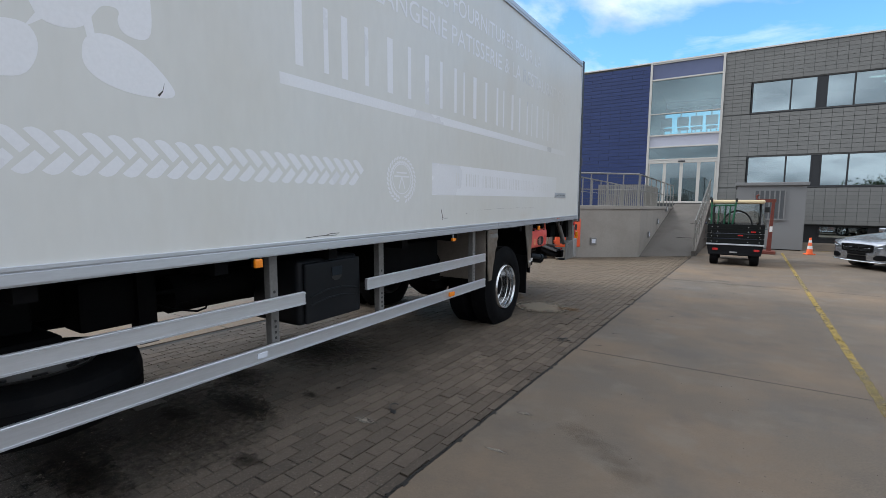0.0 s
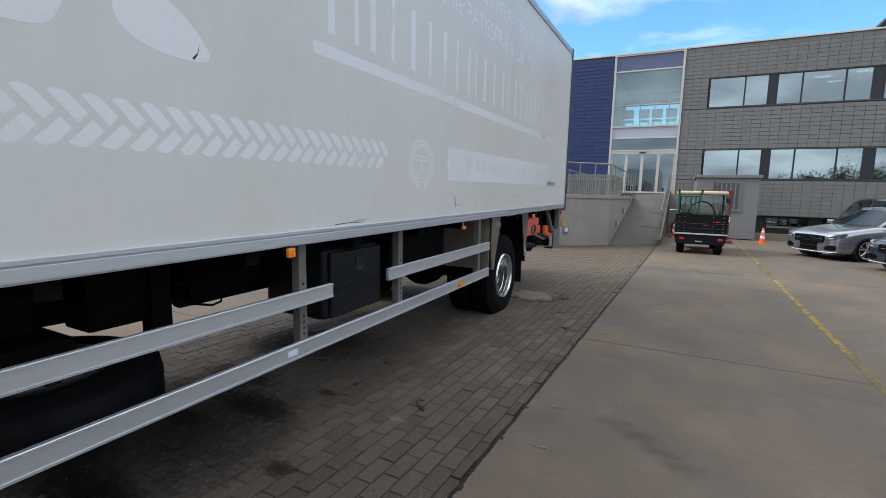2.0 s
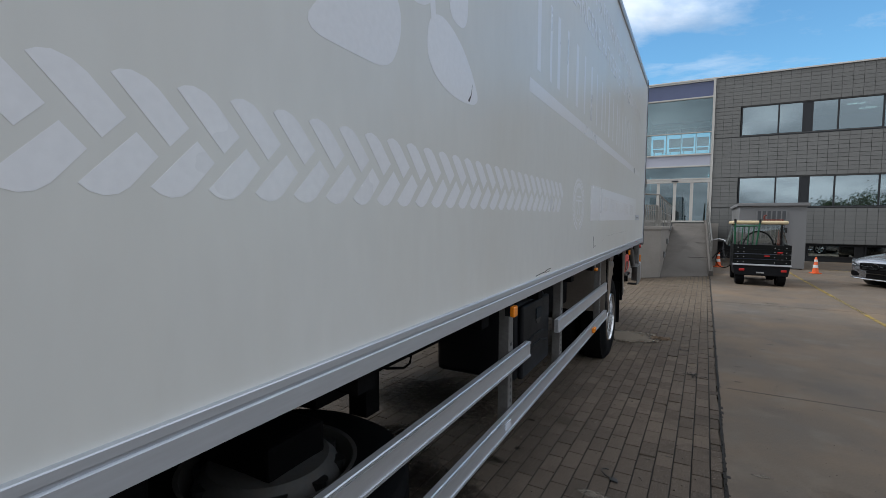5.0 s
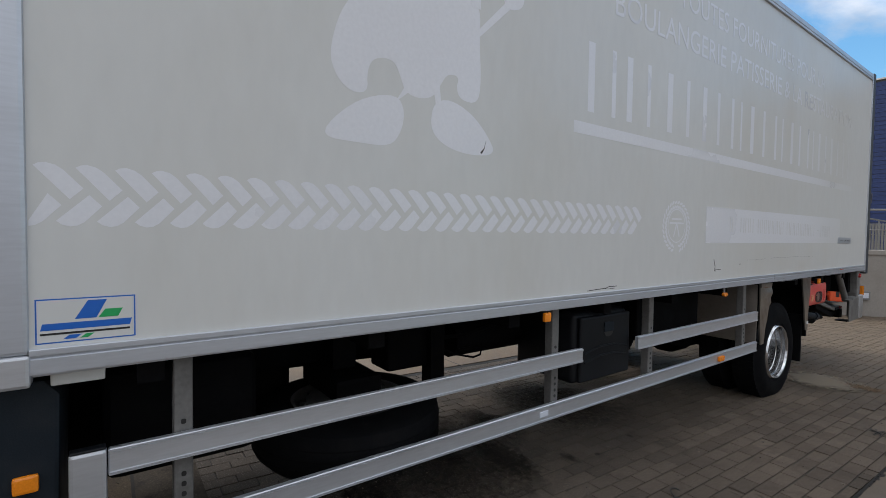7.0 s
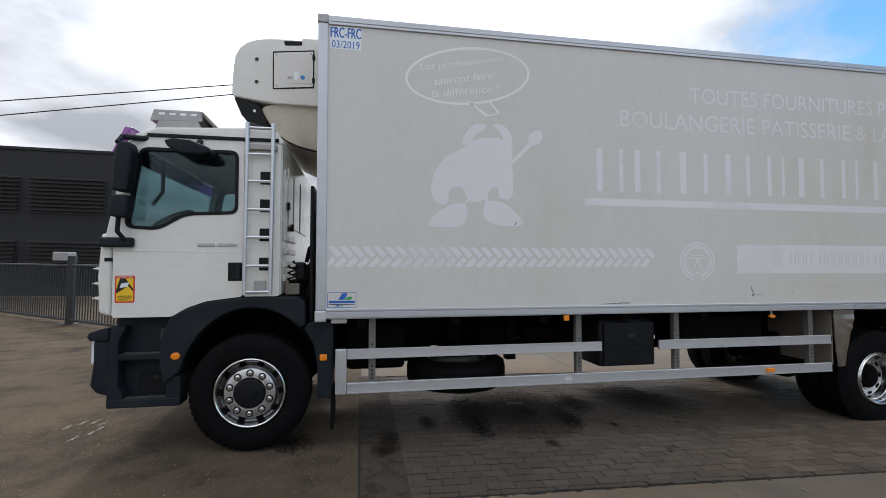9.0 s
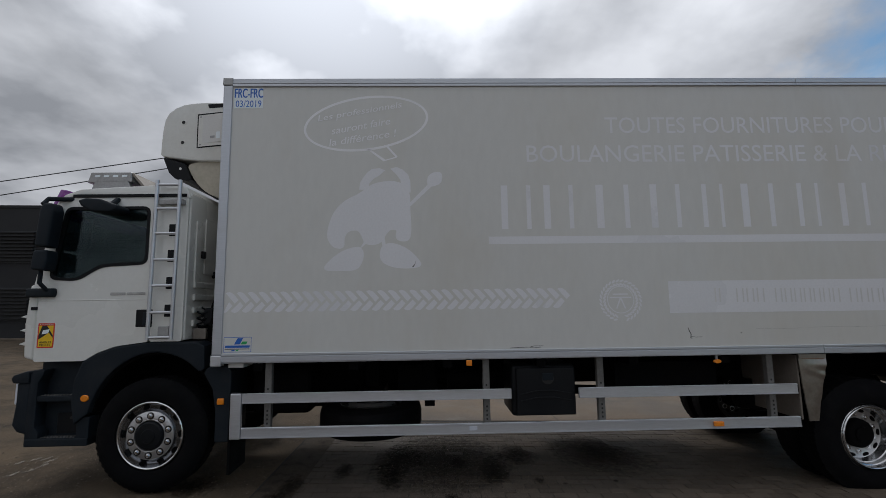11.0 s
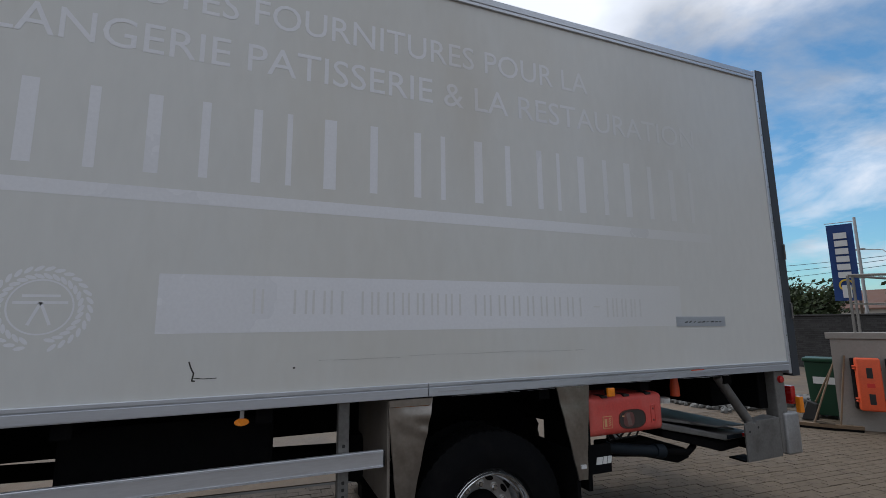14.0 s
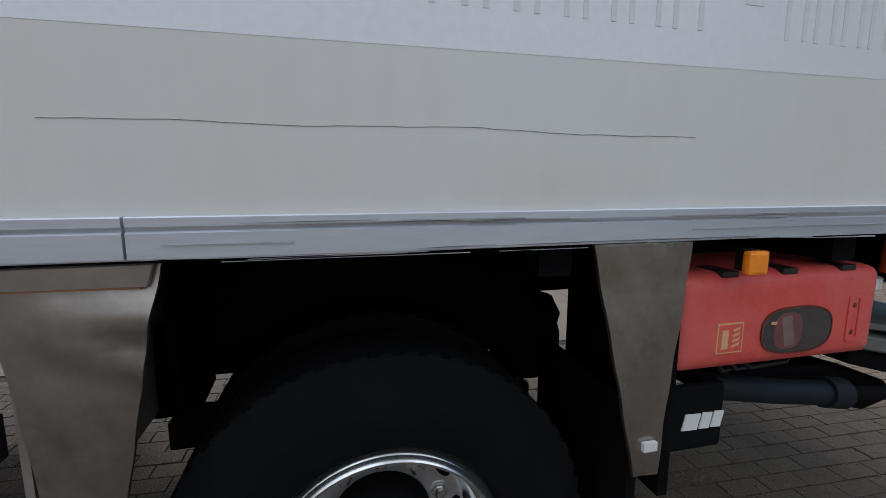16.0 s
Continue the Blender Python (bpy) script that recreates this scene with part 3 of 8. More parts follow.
stained(M["asphalt"], (0.022, 0.018, 0.015), 95, 0.55, 0.62, 0.7)
stained(M["asphalt"], (0.165, 0.132, 0.098), 75, 0.59, 0.64, 0.75)
stained(M["asphalt"], (0.20, 0.165, 0.13), 170, 0.60, 0.65, 0.6)
def yard_gradient(m, color, amount, y_none, y_full):
    """A second colour mixed in along the yard, from y_none to y_full, in uneven patches."""
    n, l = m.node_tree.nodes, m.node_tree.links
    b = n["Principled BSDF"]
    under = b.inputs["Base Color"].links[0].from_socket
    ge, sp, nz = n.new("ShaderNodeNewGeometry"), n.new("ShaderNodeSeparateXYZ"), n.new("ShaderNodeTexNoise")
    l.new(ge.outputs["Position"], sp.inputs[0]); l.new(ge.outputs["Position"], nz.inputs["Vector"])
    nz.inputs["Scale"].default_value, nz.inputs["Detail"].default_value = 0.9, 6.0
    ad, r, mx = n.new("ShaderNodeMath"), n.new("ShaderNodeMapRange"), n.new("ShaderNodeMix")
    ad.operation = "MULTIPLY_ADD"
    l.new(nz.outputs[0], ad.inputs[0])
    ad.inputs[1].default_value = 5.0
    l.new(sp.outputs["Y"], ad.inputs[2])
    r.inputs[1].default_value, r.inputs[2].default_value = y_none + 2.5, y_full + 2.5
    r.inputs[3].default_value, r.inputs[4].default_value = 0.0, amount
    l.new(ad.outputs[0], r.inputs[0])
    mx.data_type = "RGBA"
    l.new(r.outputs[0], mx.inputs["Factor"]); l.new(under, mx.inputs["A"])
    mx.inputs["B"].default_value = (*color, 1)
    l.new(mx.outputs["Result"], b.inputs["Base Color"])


# oil grime plus the lorry's shade, put into the paver colour towards the front
yard_gradient(M["paver"], (0.048, 0.039, 0.032), 0.55, 5.9, 0.9)
# sunlit warmth beyond the tail, put into the paver colour
yard_gradient(M["paver"], (0.162, 0.124, 0.084), 0.58, 4.5, 8.5)
stained(M["paver"], (0.036, 0.030, 0.025), 110, 0.54, 0.60, 0.72)
stained(M["paver"], (0.24, 0.20, 0.165), 120, 0.58, 0.63, 0.75)
stained(M["paver"], (0.050, 0.038, 0.031), 4.5, 0.55, 0.70, 0.5)

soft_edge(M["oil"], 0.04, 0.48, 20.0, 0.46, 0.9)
soft_edge(M["tyremark"], 0.0, 0.50, 12.0, 0.085, 0.8)
soft_edge(M["whitemark"], 0.05, 0.48, 22.0, 0.75, 0.9)
soft_edge(M["sand"], 0.24, 0.50, 7.0, 0.9, 0.55)
worn_through(M["yellowline"], 0.46, 0.70, 9.0, 0.92)
worn_through(M["yellowfaint"], 0.40, 0.62, 16.0, 0.6)

# ---- builders ----
def bm_box(bm, x0, x1, y0, y1, z0, z1):
    vs = [bm.verts.new((x, y, z)) for x in (x0, x1) for y in (y0, y1) for z in (z0, z1)]
    for f in ((0, 1, 3, 2), (4, 6, 7, 5), (0, 4, 5, 1), (2, 3, 7, 6), (0, 2, 6, 4), (1, 5, 7, 3)):
        bm.faces.new([vs[i] for i in f])
    return vs


def soft(bm, r, seg=2):
    bmesh.ops.bevel(bm, geom=list(bm.edges), offset=r, segments=seg, profile=0.6, affect="EDGES", clamp_overlap=True)
    return bm


def box(x0, x1, y0, y1, z0, z1, r=0.0, seg=2):
    bm = bmesh.new()
    bm_box(bm, min(x0, x1), max(x0, x1), min(y0, y1), max(y0, y1), min(z0, z1), max(z0, z1))
    return soft(bm, r, seg) if r else bm


def tube(pts, r, seg=8, bm=None, closed=False):
    """A round bar through the points."""
    bm = bm or bmesh.new()
    pts = [Vector(p) for p in pts]
    rings = []
    n = len(pts)
    for i, p in enumerate(pts):
        a = pts[(i - 1) % n] if (closed or i) else pts[0]
        b = pts[(i + 1) % n] if (closed or i < n - 1) else pts[-1]
        d = (b - a).normalized()
        u = d.orthogonal().normalized() if not rings else (u - d * u.dot(d)).normalized()
        w = d.cross(u)
        rr = r[i] if isinstance(r, (list, tuple)) else r
        rings.append([bm.verts.new(p + rr * (math.cos(2 * math.pi * k / seg) * u + math.sin(2 * math.pi * k / seg) * w)) for k in range(seg)])
    for i in range(n if closed else n - 1):
        a, b = rings[i], rings[(i + 1) % n]
        for k in range(seg):
            bm.faces.new((a[k], a[(k + 1) % seg], b[(k + 1) % seg], b[k]))
    if not closed:
        bm.faces.new(rings[0][::-1])
        bm.faces.new(rings[-1])
    return bm


def lathe(profile, seg=48, bm=None, c=(0, 0, 0), axis="x", close=False, caps=True):
    """Turns (radius, along) pairs round an axis."""
    bm = bm or bmesh.new()
    c = Vector(c)
    rings = []
    for r, h in profile:
        ring = []
        for k in range(seg):
            a = 2 * math.pi * k / seg
            u, v = r * math.cos(a), r * math.sin(a)
            q = (h, u, v) if axis == "x" else ((u, h, v) if axis == "y" else (u, v, h))
            ring.append(bm.verts.new(c + Vector(q)))
        rings.append(ring)
    pairs = list(zip(rings, rings[1:])) + ([(rings[-1], rings[0])] if close else [])
    for a, b in pairs:
        for k in range(seg):
            bm.faces.new((a[k], a[(k + 1) % seg], b[(k + 1) % seg], b[k]))
    if not close and caps:
        if profile[0][0] > 1e-4:
            bm.faces.new(rings[0][::-1])
        if profile[-1][0] > 1e-4:
            bm.faces.new(rings[-1])
    return bm


def prism(poly, a0, a1, axis="x", r=0.0, seg=2, bm=None):
    """A flat outline drawn out along an axis: x takes (y, z), y takes (x, z), z takes (x, y)."""
    fresh = bm is None
    bm = bm or bmesh.new()

    def at(p, a):
        return (a, p[0], p[1]) if axis == "x" else ((p[0], a, p[1]) if axis == "y" else (p[0], p[1], a))
    lo, hi = [bm.verts.new(at(p, a0)) for p in poly], [bm.verts.new(at(p, a1)) for p in poly]
    n = len(poly)
    bm.faces.new(lo)
    bm.faces.new(hi[::-1])
    for i in range(n):
        bm.faces.new((lo[i], hi[i], hi[(i + 1) % n], lo[(i + 1) % n]))
    bmesh.ops.recalc_face_normals(bm, faces=bm.faces)
    if r and fresh:
        soft(bm, r, seg)
    return bm


def pierced(outer, holes, x0, x1):
    """A plate in the plane of y and z with holes, between x0 and x1."""
    bm = bmesh.new()
    edges = []
    for loop in [outer] + holes:
        vs = [bm.verts.new((x0, p[0], p[1])) for p in loop]
        edges += [bm.edges.new((vs[i], vs[(i + 1) % len(vs)])) for i in range(len(vs))]
    bmesh.ops.triangle_fill(bm, edges=edges, use_beauty=True, use_dissolve=False)
    got = bmesh.ops.extrude_face_region(bm, geom=list(bm.faces))
    for v in got["geom"]:
        if isinstance(v, bmesh.types.BMVert):
            v.co.x = x1
    bmesh.ops.recalc_face_normals(bm, faces=bm.faces)
    return bm


def arc(cy, cz, r, a0, a1, n, rz=None):
    return [(cy + r * math.cos(radians(a0 + (a1 - a0) * i / n)), cz + (rz or r) * math.sin(radians(a0 + (a1 - a0) * i / n))) for i in range(n + 1)]


def part(name, bm, material, parent=None, label="", smooth=False, sharp=40):
    me = bpy.data.meshes.new(name)
    if not bm.faces:
        raise ValueError(name)
    bmesh.ops.recalc_face_normals(bm, faces=bm.faces)
    bm.to_mesh(me)
    bm.free()
    me.materials.append(M[material] if isinstance(material, str) else material)
    if smooth:
        me.polygons.foreach_set("use_smooth", [True] * len(me.polygons))
        me.set_sharp_from_angle(angle=radians(sharp))
    ob = new(name, me)
    if parent:
        ob.parent = parent
    if label:
        ob["label"] = label
    return ob


def thing(name, label, category, m=None, group="", kind=""):
    ob = new(name)
    ob.empty_display_size = 0.2
    if m is not None:
        ob.matrix_world = m
    return tagged(ob, label, category, group, kind)


def structure(name, bm, material, label="", category="", smooth=False):
    return tagged(part(name, bm, material, None, "", smooth), label, category, "", "structure")


def lettering(body, left, right, low, high, x, italic=0.0):
    """Letters as a thin mesh on a plane of constant x that faces +x, y running to the right."""
    cu = bpy.data.curves.new("letters", "FONT")
    cu.body, cu.extrude, cu.shear, cu.resolution_u = body, 0.0006, italic, 3
    ob = bpy.data.objects.new("letters", cu)
    scene.collection.objects.link(ob)
    me = bpy.data.meshes.new_from_object(ob.evaluated_get(bpy.context.evaluated_depsgraph_get()))
    bpy.data.objects.remove(ob)
    bm = bmesh.new()
    bm.from_mesh(me)
    bpy.data.meshes.remove(me)
    xs, ys = [v.co.x for v in bm.verts], [v.co.y for v in bm.verts]
    x0, x1, y0, y1 = min(xs), max(xs), min(ys), max(ys)
    for v in bm.verts:
        u, w = (v.co.x - x0) / (x1 - x0), (v.co.y - y0) / (y1 - y0)
        v.co = Vector((x + v.co.z, left + u * (right - left), low + w * (high - low)))
    return bm

# ---- ground ----
PX0, PX1, PY0, PY1 = -6.55, -1.30, 0.10, 15.2       # the paved strip
KX = -4.95                                            # its edge under the lorry, up to y = 9
FAR = 420.0


def flat(bm, x0, x1, y0, y1, z):
    bm.faces.new([bm.verts.new(p) for p in ((x0, y0, z), (x1, y0, z), (x1, y1, z), (x0, y1, z))])


LEAN = 0.0225                                         # the yard's joints and paving run this far askew of the lorry


def skew(x, y):
    return x - 0.075 + LEAN * (y - 3.0)


bm = bmesh.new()
flat(bm, -FAR, FAR, -FAR, -0.15, 0)
flat(bm, -FAR, FAR, 16.6, FAR, 0)
flat(bm, PX1, FAR, -0.15, 16.6, 0)
flat(bm, -FAR, KX, -0.15, 9.0, 0)
flat(bm, -FAR, PX0, 9.0, 16.6, 0)
flat(bm, PX0, PX1, -0.15, 16.6, -0.035)
for (x, y0, y1) in ((PX1, -0.15, 16.6), (KX, -0.15, 9.0), (PX0, 9.0, 16.6)):
    bm.faces.new([bm.verts.new(p) for p in ((x, y0, 0), (x, y1, 0), (x, y1, -0.04), (x, y0, -0.04))])
for v in bm.verts:
    if -9 < v.co.x < 0:
        v.co.x = skew(v.co.x, v.co.y)
apron = structure("apron", box(-22.0, 6.0, -40.0, -0.15, -0.02, 0.0015), "asphalt", "gritty brown worn asphalt in front of the lorry", "asphalt")
ground = structure("ground", bm, "concrete", "large worn concrete yard slab, stained and dusty", "ground")

structure("gutter_joint", box(KX - 0.13, PX1 - 0.16, -0.178, -0.160, 0.0016, 0.0042), "joint", "dark joint between asphalt and gutter", "joint")
structure("gutter", box(KX - 0.13, PX1 - 0.16, -0.16, 0.185, -0.03, 0.004), "gutterconc", "narrow concrete gutter strip across the paving", "gutter")


def slit(x0, x1, y0, y1, name="expansion_joint"):
    return structure(name, box(x0, x1, y0, y1, 0.0005, 0.002), "faintjoint", "faint straight joint between two concrete slabs", "joint")


slit(-1.28, 9.0, 4.737, 4.745)
slit(-1.28, 9.0, 10.6, 10.608)
slit(3.9, 3.912, -6.0, 10.6)
slit(-12.0, KX, 3.2, 3.212)
slit(-12.0, KX, 8.0, 8.012)
slit(-8.0, -7.99, -0.15, 9.0)

# yellow paint, with the gaps that wear has left
yellow = thing("yellow_line", "worn yellow painted bay line on concrete", "road marking", kind="structure")
random.seed(5)
y, last = 4.4, 0.036
while y < 18.6:
    d = random.uniform(0.45, 0.9)
    faint = 10.2 < y < 12.2 or y < 5.6
    k = int(d / 0.06)
    xa = lambda q: 1.03 + 0.0215 * (q - 4.9)
    lo = [last] + [random.uniform(0.028, 0.041) for _ in range(k)]
    ro = [last] + [random.uniform(0.028, 0.041) for _ in range(k)]
    ro[-1] = last = lo[-1]
    left = [(xa(y + d * i / k) - lo[i], y + d * i / k) for i in range(k + 1)]
    right = [(xa(y + d * i / k) + ro[i], y + d * i / k) for i in range(k, -1, -1)]
    part("stripe", prism(left + right, 0.001, 0.004, "z"), "yellowfaint" if faint else "yellowline", yellow)
    y += d
for (a, b) in (((3.4, 13.0), (5.6, 13.6)), ((2.2, 21.0), (5.2, 20.4))):
    dv = Vector((b[0] - a[0], b[1] - a[1])).normalized() * 0.05
    part("stripe", prism([(a[0] - dv.y, a[1] + dv.x), (a[0] + dv.y, a[1] - dv.x), (b[0] + dv.y, b[1] - dv.x), (b[0] - dv.y, b[1] + dv.x)], 0.001, 0.004, "z"), "yellowline", yellow)


def blot(name, x, y, rx, ry, material, label, z=0.002, seed=1, h=0.002, n=22, rag=0.35):
    random.seed(seed)
    pts = []
    n, ph = 36, [random.uniform(0, 6.3) for _ in range(4)]
    for i in range(n):
        a = 2 * math.pi * i / n
        k = 1 + rag * (0.5 * math.sin(2 * a + ph[0]) + 0.3 * math.sin(3 * a + ph[1]) + 0.25 * math.sin(5 * a + ph[2]) + 0.15 * math.sin(9 * a + ph[3]))
        pts.append((x + rx * k * math.cos(a), y + ry * k * math.sin(a)))
    return tagged(part(name, prism(pts, z, z + h, "z"), material), label, "stain", "", "structure")


blot("oil_stain", -3.2, 1.66, 0.16, 0.10, "oil", "dark oil stain soaked into the pavers", 0.0035, 1)
blot("oil_stain", -2.3, 1.56, 0.13, 0.07, "oil", "dark oil stain soaked into the pavers", 0.0035, 2)
blot("oil_stain", -3.0, 0.5, 0.22, 0.12, "oil", "dark oil stain soaked into the pavers", 0.0035, 3)
blot("oil_stain", -2.7, 2.4, 0.08, 0.06, "oil", "dark oil stain soaked into the pavers", 0.0035, 4)
blot("oil_stain", -3.3, 1.0, 0.55, 0.30, "oil", "broad dark oil stain soaked into the pavers", 0.0038, 11)
blot("oil_stain", -2.95, 2.0, 0.42, 0.16, "oil", "broad dark oil stain soaked into the pavers", 0.0038, 12)
blot("oil_stain", -2.75, 1.0, 0.28, 0.16, "oil", "broad dark oil stain soaked into the pavers", 0.0038, 13)
blot("oil_stain", -2.42, 3.2, 0.22, 0.12, "tyremark", "faint reddish-brown stain on the pavers", 0.0038, 14)
blot("oil_stain", -2.676, 3.11, 0.035, 0.03, "oil", "small black oil spot on the pavers", 0.0038, 41)
blot("oil_stain", -2.62, 2.62, 0.03, 0.025, "oil", "small black oil spot on the pavers", 0.0038, 42)
blot("oil_stain", -3.5, 2.3, 0.35, 0.25, "oil", "broad dark oil stain soaked into the pavers", 0.0038, 43)
blot("oil_stain", -2.6, -0.75, 0.30, 0.22, "oil", "dark oil stain soaked into the asphalt", 0.0038, 15)
for i in range(4):
    blot("tyre_smear", -0.80 + i * 0.13, 2.98 - i * 0.115, 0.17, 0.10, "tyremark", "faint dark tyre smear on the concrete", 0.0016 + i * 0.0004, 50 + i, 0.0003)
# lorry shade painted on together with oil, as two wide patches
blot("oil_stain", -3.25, 1.5, 0.85, 0.85, "oil", "wide patch of oil and painted lorry shade on the pavers", 0.0031, 71)
blot("oil_stain", -3.5, 3.2, 0.7, 0.6, "oil", "wide patch of oil and painted lorry shade on the pavers", 0.0031, 72)
blot("oil_stain", -2.32, 0.02, 0.16, 0.12, "oil", "black oil drip on the gutter strip", 0.0046, 81)
blot("oil_stain", -2.55, 0.10, 0.30, 0.14, "oil", "black oil drip on the gutter strip", 0.0043, 82)
blot("dried_puddle", -2.065, 2.312, 0.085, 0.055, "whitemark", "pale dried splash on the pavers", 0.0035, 8, 0.002, 22, 0.5)
blot("spilled_sand", -2.32, 6.45, 0.50, 0.34, "sand", "thin patch of spilled sand beside the rear wheel", 0.0035, 6, 0.012)
for i, (x, y, r) in enumerate(((-1.177, 3.02, 0.06), (-1.126, 2.456, 0.06), (-1.121, 5.578, 0.035), (-1.163, 5.0, 0.035), (-0.663, 6.92, 0.04), (-0.269, 9.03, 0.05), (0.0, 10.5, 0.12), (-0.15, 10.9, 0.15), (-0.79, 6.6, 0.03), (-1.7, 3.0, 0.03), (-1.98, 1.75, 0.025), (-1.62, 5.03, 0.06), (-1.82, 2.9, 0.02), (-1.66, 6.05, 0.08), (-1.75, 5.7, 0.05))):
    blot("chalky_scuff", x, y, r, r * 0.35, "whitemark", "pale scuff mark on the concrete", 0.002, 20 + i, 0.0015, 18, 0.6)


def litter(x, y, n, size, seed, material, name, label, category):
    random.seed(seed)
    bm = bmesh.new()
    for _ in range(n):
        px, py = x + random.gauss(0, size), y + random.gauss(0, size * 0.45)
        pts = [(px, py, 0.006)]
        a = random.uniform(0, 6.3)
        for _ in range(4):
            a += random.uniform(-0.8, 0.8)
            q = pts[-1]
            pts.append((q[0] + 0.020 * math.cos(a), q[1] + 0.020 * math.sin(a), random.uniform(0.004, 0.022)))
        tube(pts, 0.0032, 5, bm)
    return tagged(part(name, bm, material), label, category, "", "stuff")


litter(-1.97, 6.52, 70, 0.085, 3, "wood", "dry_twigs", "dry twigs and leaves swept up near the rear wheel", "twigs")
litter(-1.556, 4.97, 9, 0.035, 4, "black", "dead_leaf", "dark curled leaf lying on the pavers", "leaf")
lf = thing("dead_leaf", "black withered leaf with a curled stem on the pavers", "leaf")
part("blade", prism([(-2.00, 2.505), (-1.975, 2.50), (-1.955, 2.49), (-1.950, 2.505), (-1.962, 2.535), (-1.985, 2.545), (-2.005, 2.530)], 0.003, 0.012, "z", 0.003, 1), "black", lf)
part("stem", tube([(-2.00, 2.53, 0.008), (-2.03, 2.545, 0.012), (-2.055, 2.575, 0.014), (-2.06, 2.61, 0.012), (-2.045, 2.635, 0.007), (-2.025, 2.638, 0.004)], 0.0035, 6), "black", lf, "", True)
litter(-3.0, 6.9, 30, 0.18, 6, "wood", "dry_twigs", "dry twigs scattered on the sand", "twigs")

random.seed(77)
for k in range(7):
    a = 0.5 + k * 0.62
    blot("chalk_ring", -3.18 + 0.25 * math.cos(a), -2.76 + 0.17 * math.sin(a), 0.085, 0.030, "whitemark", "worn white chalk loop on the asphalt", 0.0035 + k * 0.0002, 60 + k, 0.001, 18, 0.6)

# ---- main building ----
FY = 25.6                     # front face
ROOF = 8.55
building = thing("office_building", "two-storey office block with grey tiles and a glazed entrance", "building")
GX0, GX1 = -4.0, -0.9         # glazed entrance
BX0, BX1 = -7.4, 22.0
WZ = ((5.80, 7.08), (2.50, 3.79))
GROUPS = [(0.26, [1.67, 2.57])]
gx = 2.885
while gx < BX1 - 3:
    GROUPS.append((gx, [gx + 0.9, gx + 2.385, gx + 3.27]))
    gx += 3.635
# wall backing, with the window bands left open
part("wall", box(GX1, BX1, FY, FY + 0.3, 7.1, ROOF), "tileback", building)
part("wall", box(GX1, BX1, FY, FY + 0.3, 3.8, 5.78), "tileback", building)
part("wall", box(GX1, BX1, FY, FY + 0.3, 0.80, 2.46), "tileback", building)
for (z0, z1) in ((5.78, 7.1), (2.46, 3.8)):
    part("wall", box(GX1, 0.20, FY, FY + 0.3, z0, z1), "tileback", building)
part("wall", box(BX0, GX0, FY, FY + 0.3, 0, ROOF), "tileback", building)
part("wall", box(BX0, BX0 + 0.3, FY + 0.3, FY + 12, 0, ROOF), "tileback", building)
part("basement_wall", box(GX1, BX1, FY + 0.35, FY + 0.6, 0, 0.9), "dkframe", building)
part("roof", box(BX0, BX1, FY + 0.3, FY + 12, ROOF - 0.4, ROOF - 0.12), "tileback", building)
part("parapet_cap", box(BX0 - 0.03, BX1, FY - 0.06, FY + 0.4, ROOF, ROOF + 0.07, 0.01), "roofedge", building)
part("penthouse", prism([(6.0, 8.4), (7.2, 10.0), (BX1, 10.0), (BX1, 8.4)], FY + 2.2, FY + 9, "y"), "blackclad", building, "black-clad plant room on the roof")
for (z0, z1) in WZ:
    for x0, xs in GROUPS:
        fr = part("window", box(x0 - 0.03, xs[-1] + 0.03, FY + 0.02, FY + 0.09, z0 - 0.05, z0), "dkframe", building)
        part("head", box(x0 - 0.03, xs[-1] + 0.03, FY + 0.02, FY + 0.09, z1, z1 + 0.05), "dkframe", fr)
        a = x0
        for b in xs:
            part("mullion", box(a - 0.03, a + 0.03, FY + 0.015, FY + 0.095, z0, z1), "dkframe", fr)
            part("pane", box(a + 0.03, b - 0.03, FY + 0.05, FY + 0.062, z0, z1), "win", fr)
            a = b
        part("mullion", box(a - 0.03, a + 0.03, FY + 0.015, FY + 0.095, z0, z1), "dkframe", fr)
        part("pier", box(a + 0.03, a + 0.365 - 0.03, FY + 0.03, FY + 0.12, z0 - 0.05, z1 + 0.05), "dkframe", building)
    part("sill", box(0.2, BX1, FY - 0.03, FY + 0.1, z0 - 0.09, z0 - 0.052, 0.004), "dkframe", building)
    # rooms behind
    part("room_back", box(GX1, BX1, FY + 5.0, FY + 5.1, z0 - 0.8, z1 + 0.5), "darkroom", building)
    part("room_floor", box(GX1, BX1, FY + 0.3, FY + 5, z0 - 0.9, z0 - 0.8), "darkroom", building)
    part("room_ceiling", box(GX1, BX1, FY + 0.3, FY + 5, z1 + 0.25, z1 + 0.3), "room", building)
for x, yy in ((4.9, 2.2), (6.3, 1.6), (5.6, 3.4), (8.0, 1.5), (8.9, 2.6), (11.0, 2.0), (13.5, 2.8)):
    part("ceiling_light", box(x - 0.3, x + 0.3, FY + yy, FY + yy + 0.3, 7.30, 7.325), "ceillight", building)
bx = 3.0
while bx < BX1 - 2:
    fr = part("basement_window", box(bx, bx + 1.7, FY + 0.30, FY + 0.348, 0.2, 0.74), "dkframe", building)
    part("pane", box(bx + 0.06, bx + 1.64, FY + 0.285, FY + 0.298, 0.26, 0.70), "win", fr)
    bx += 2.0
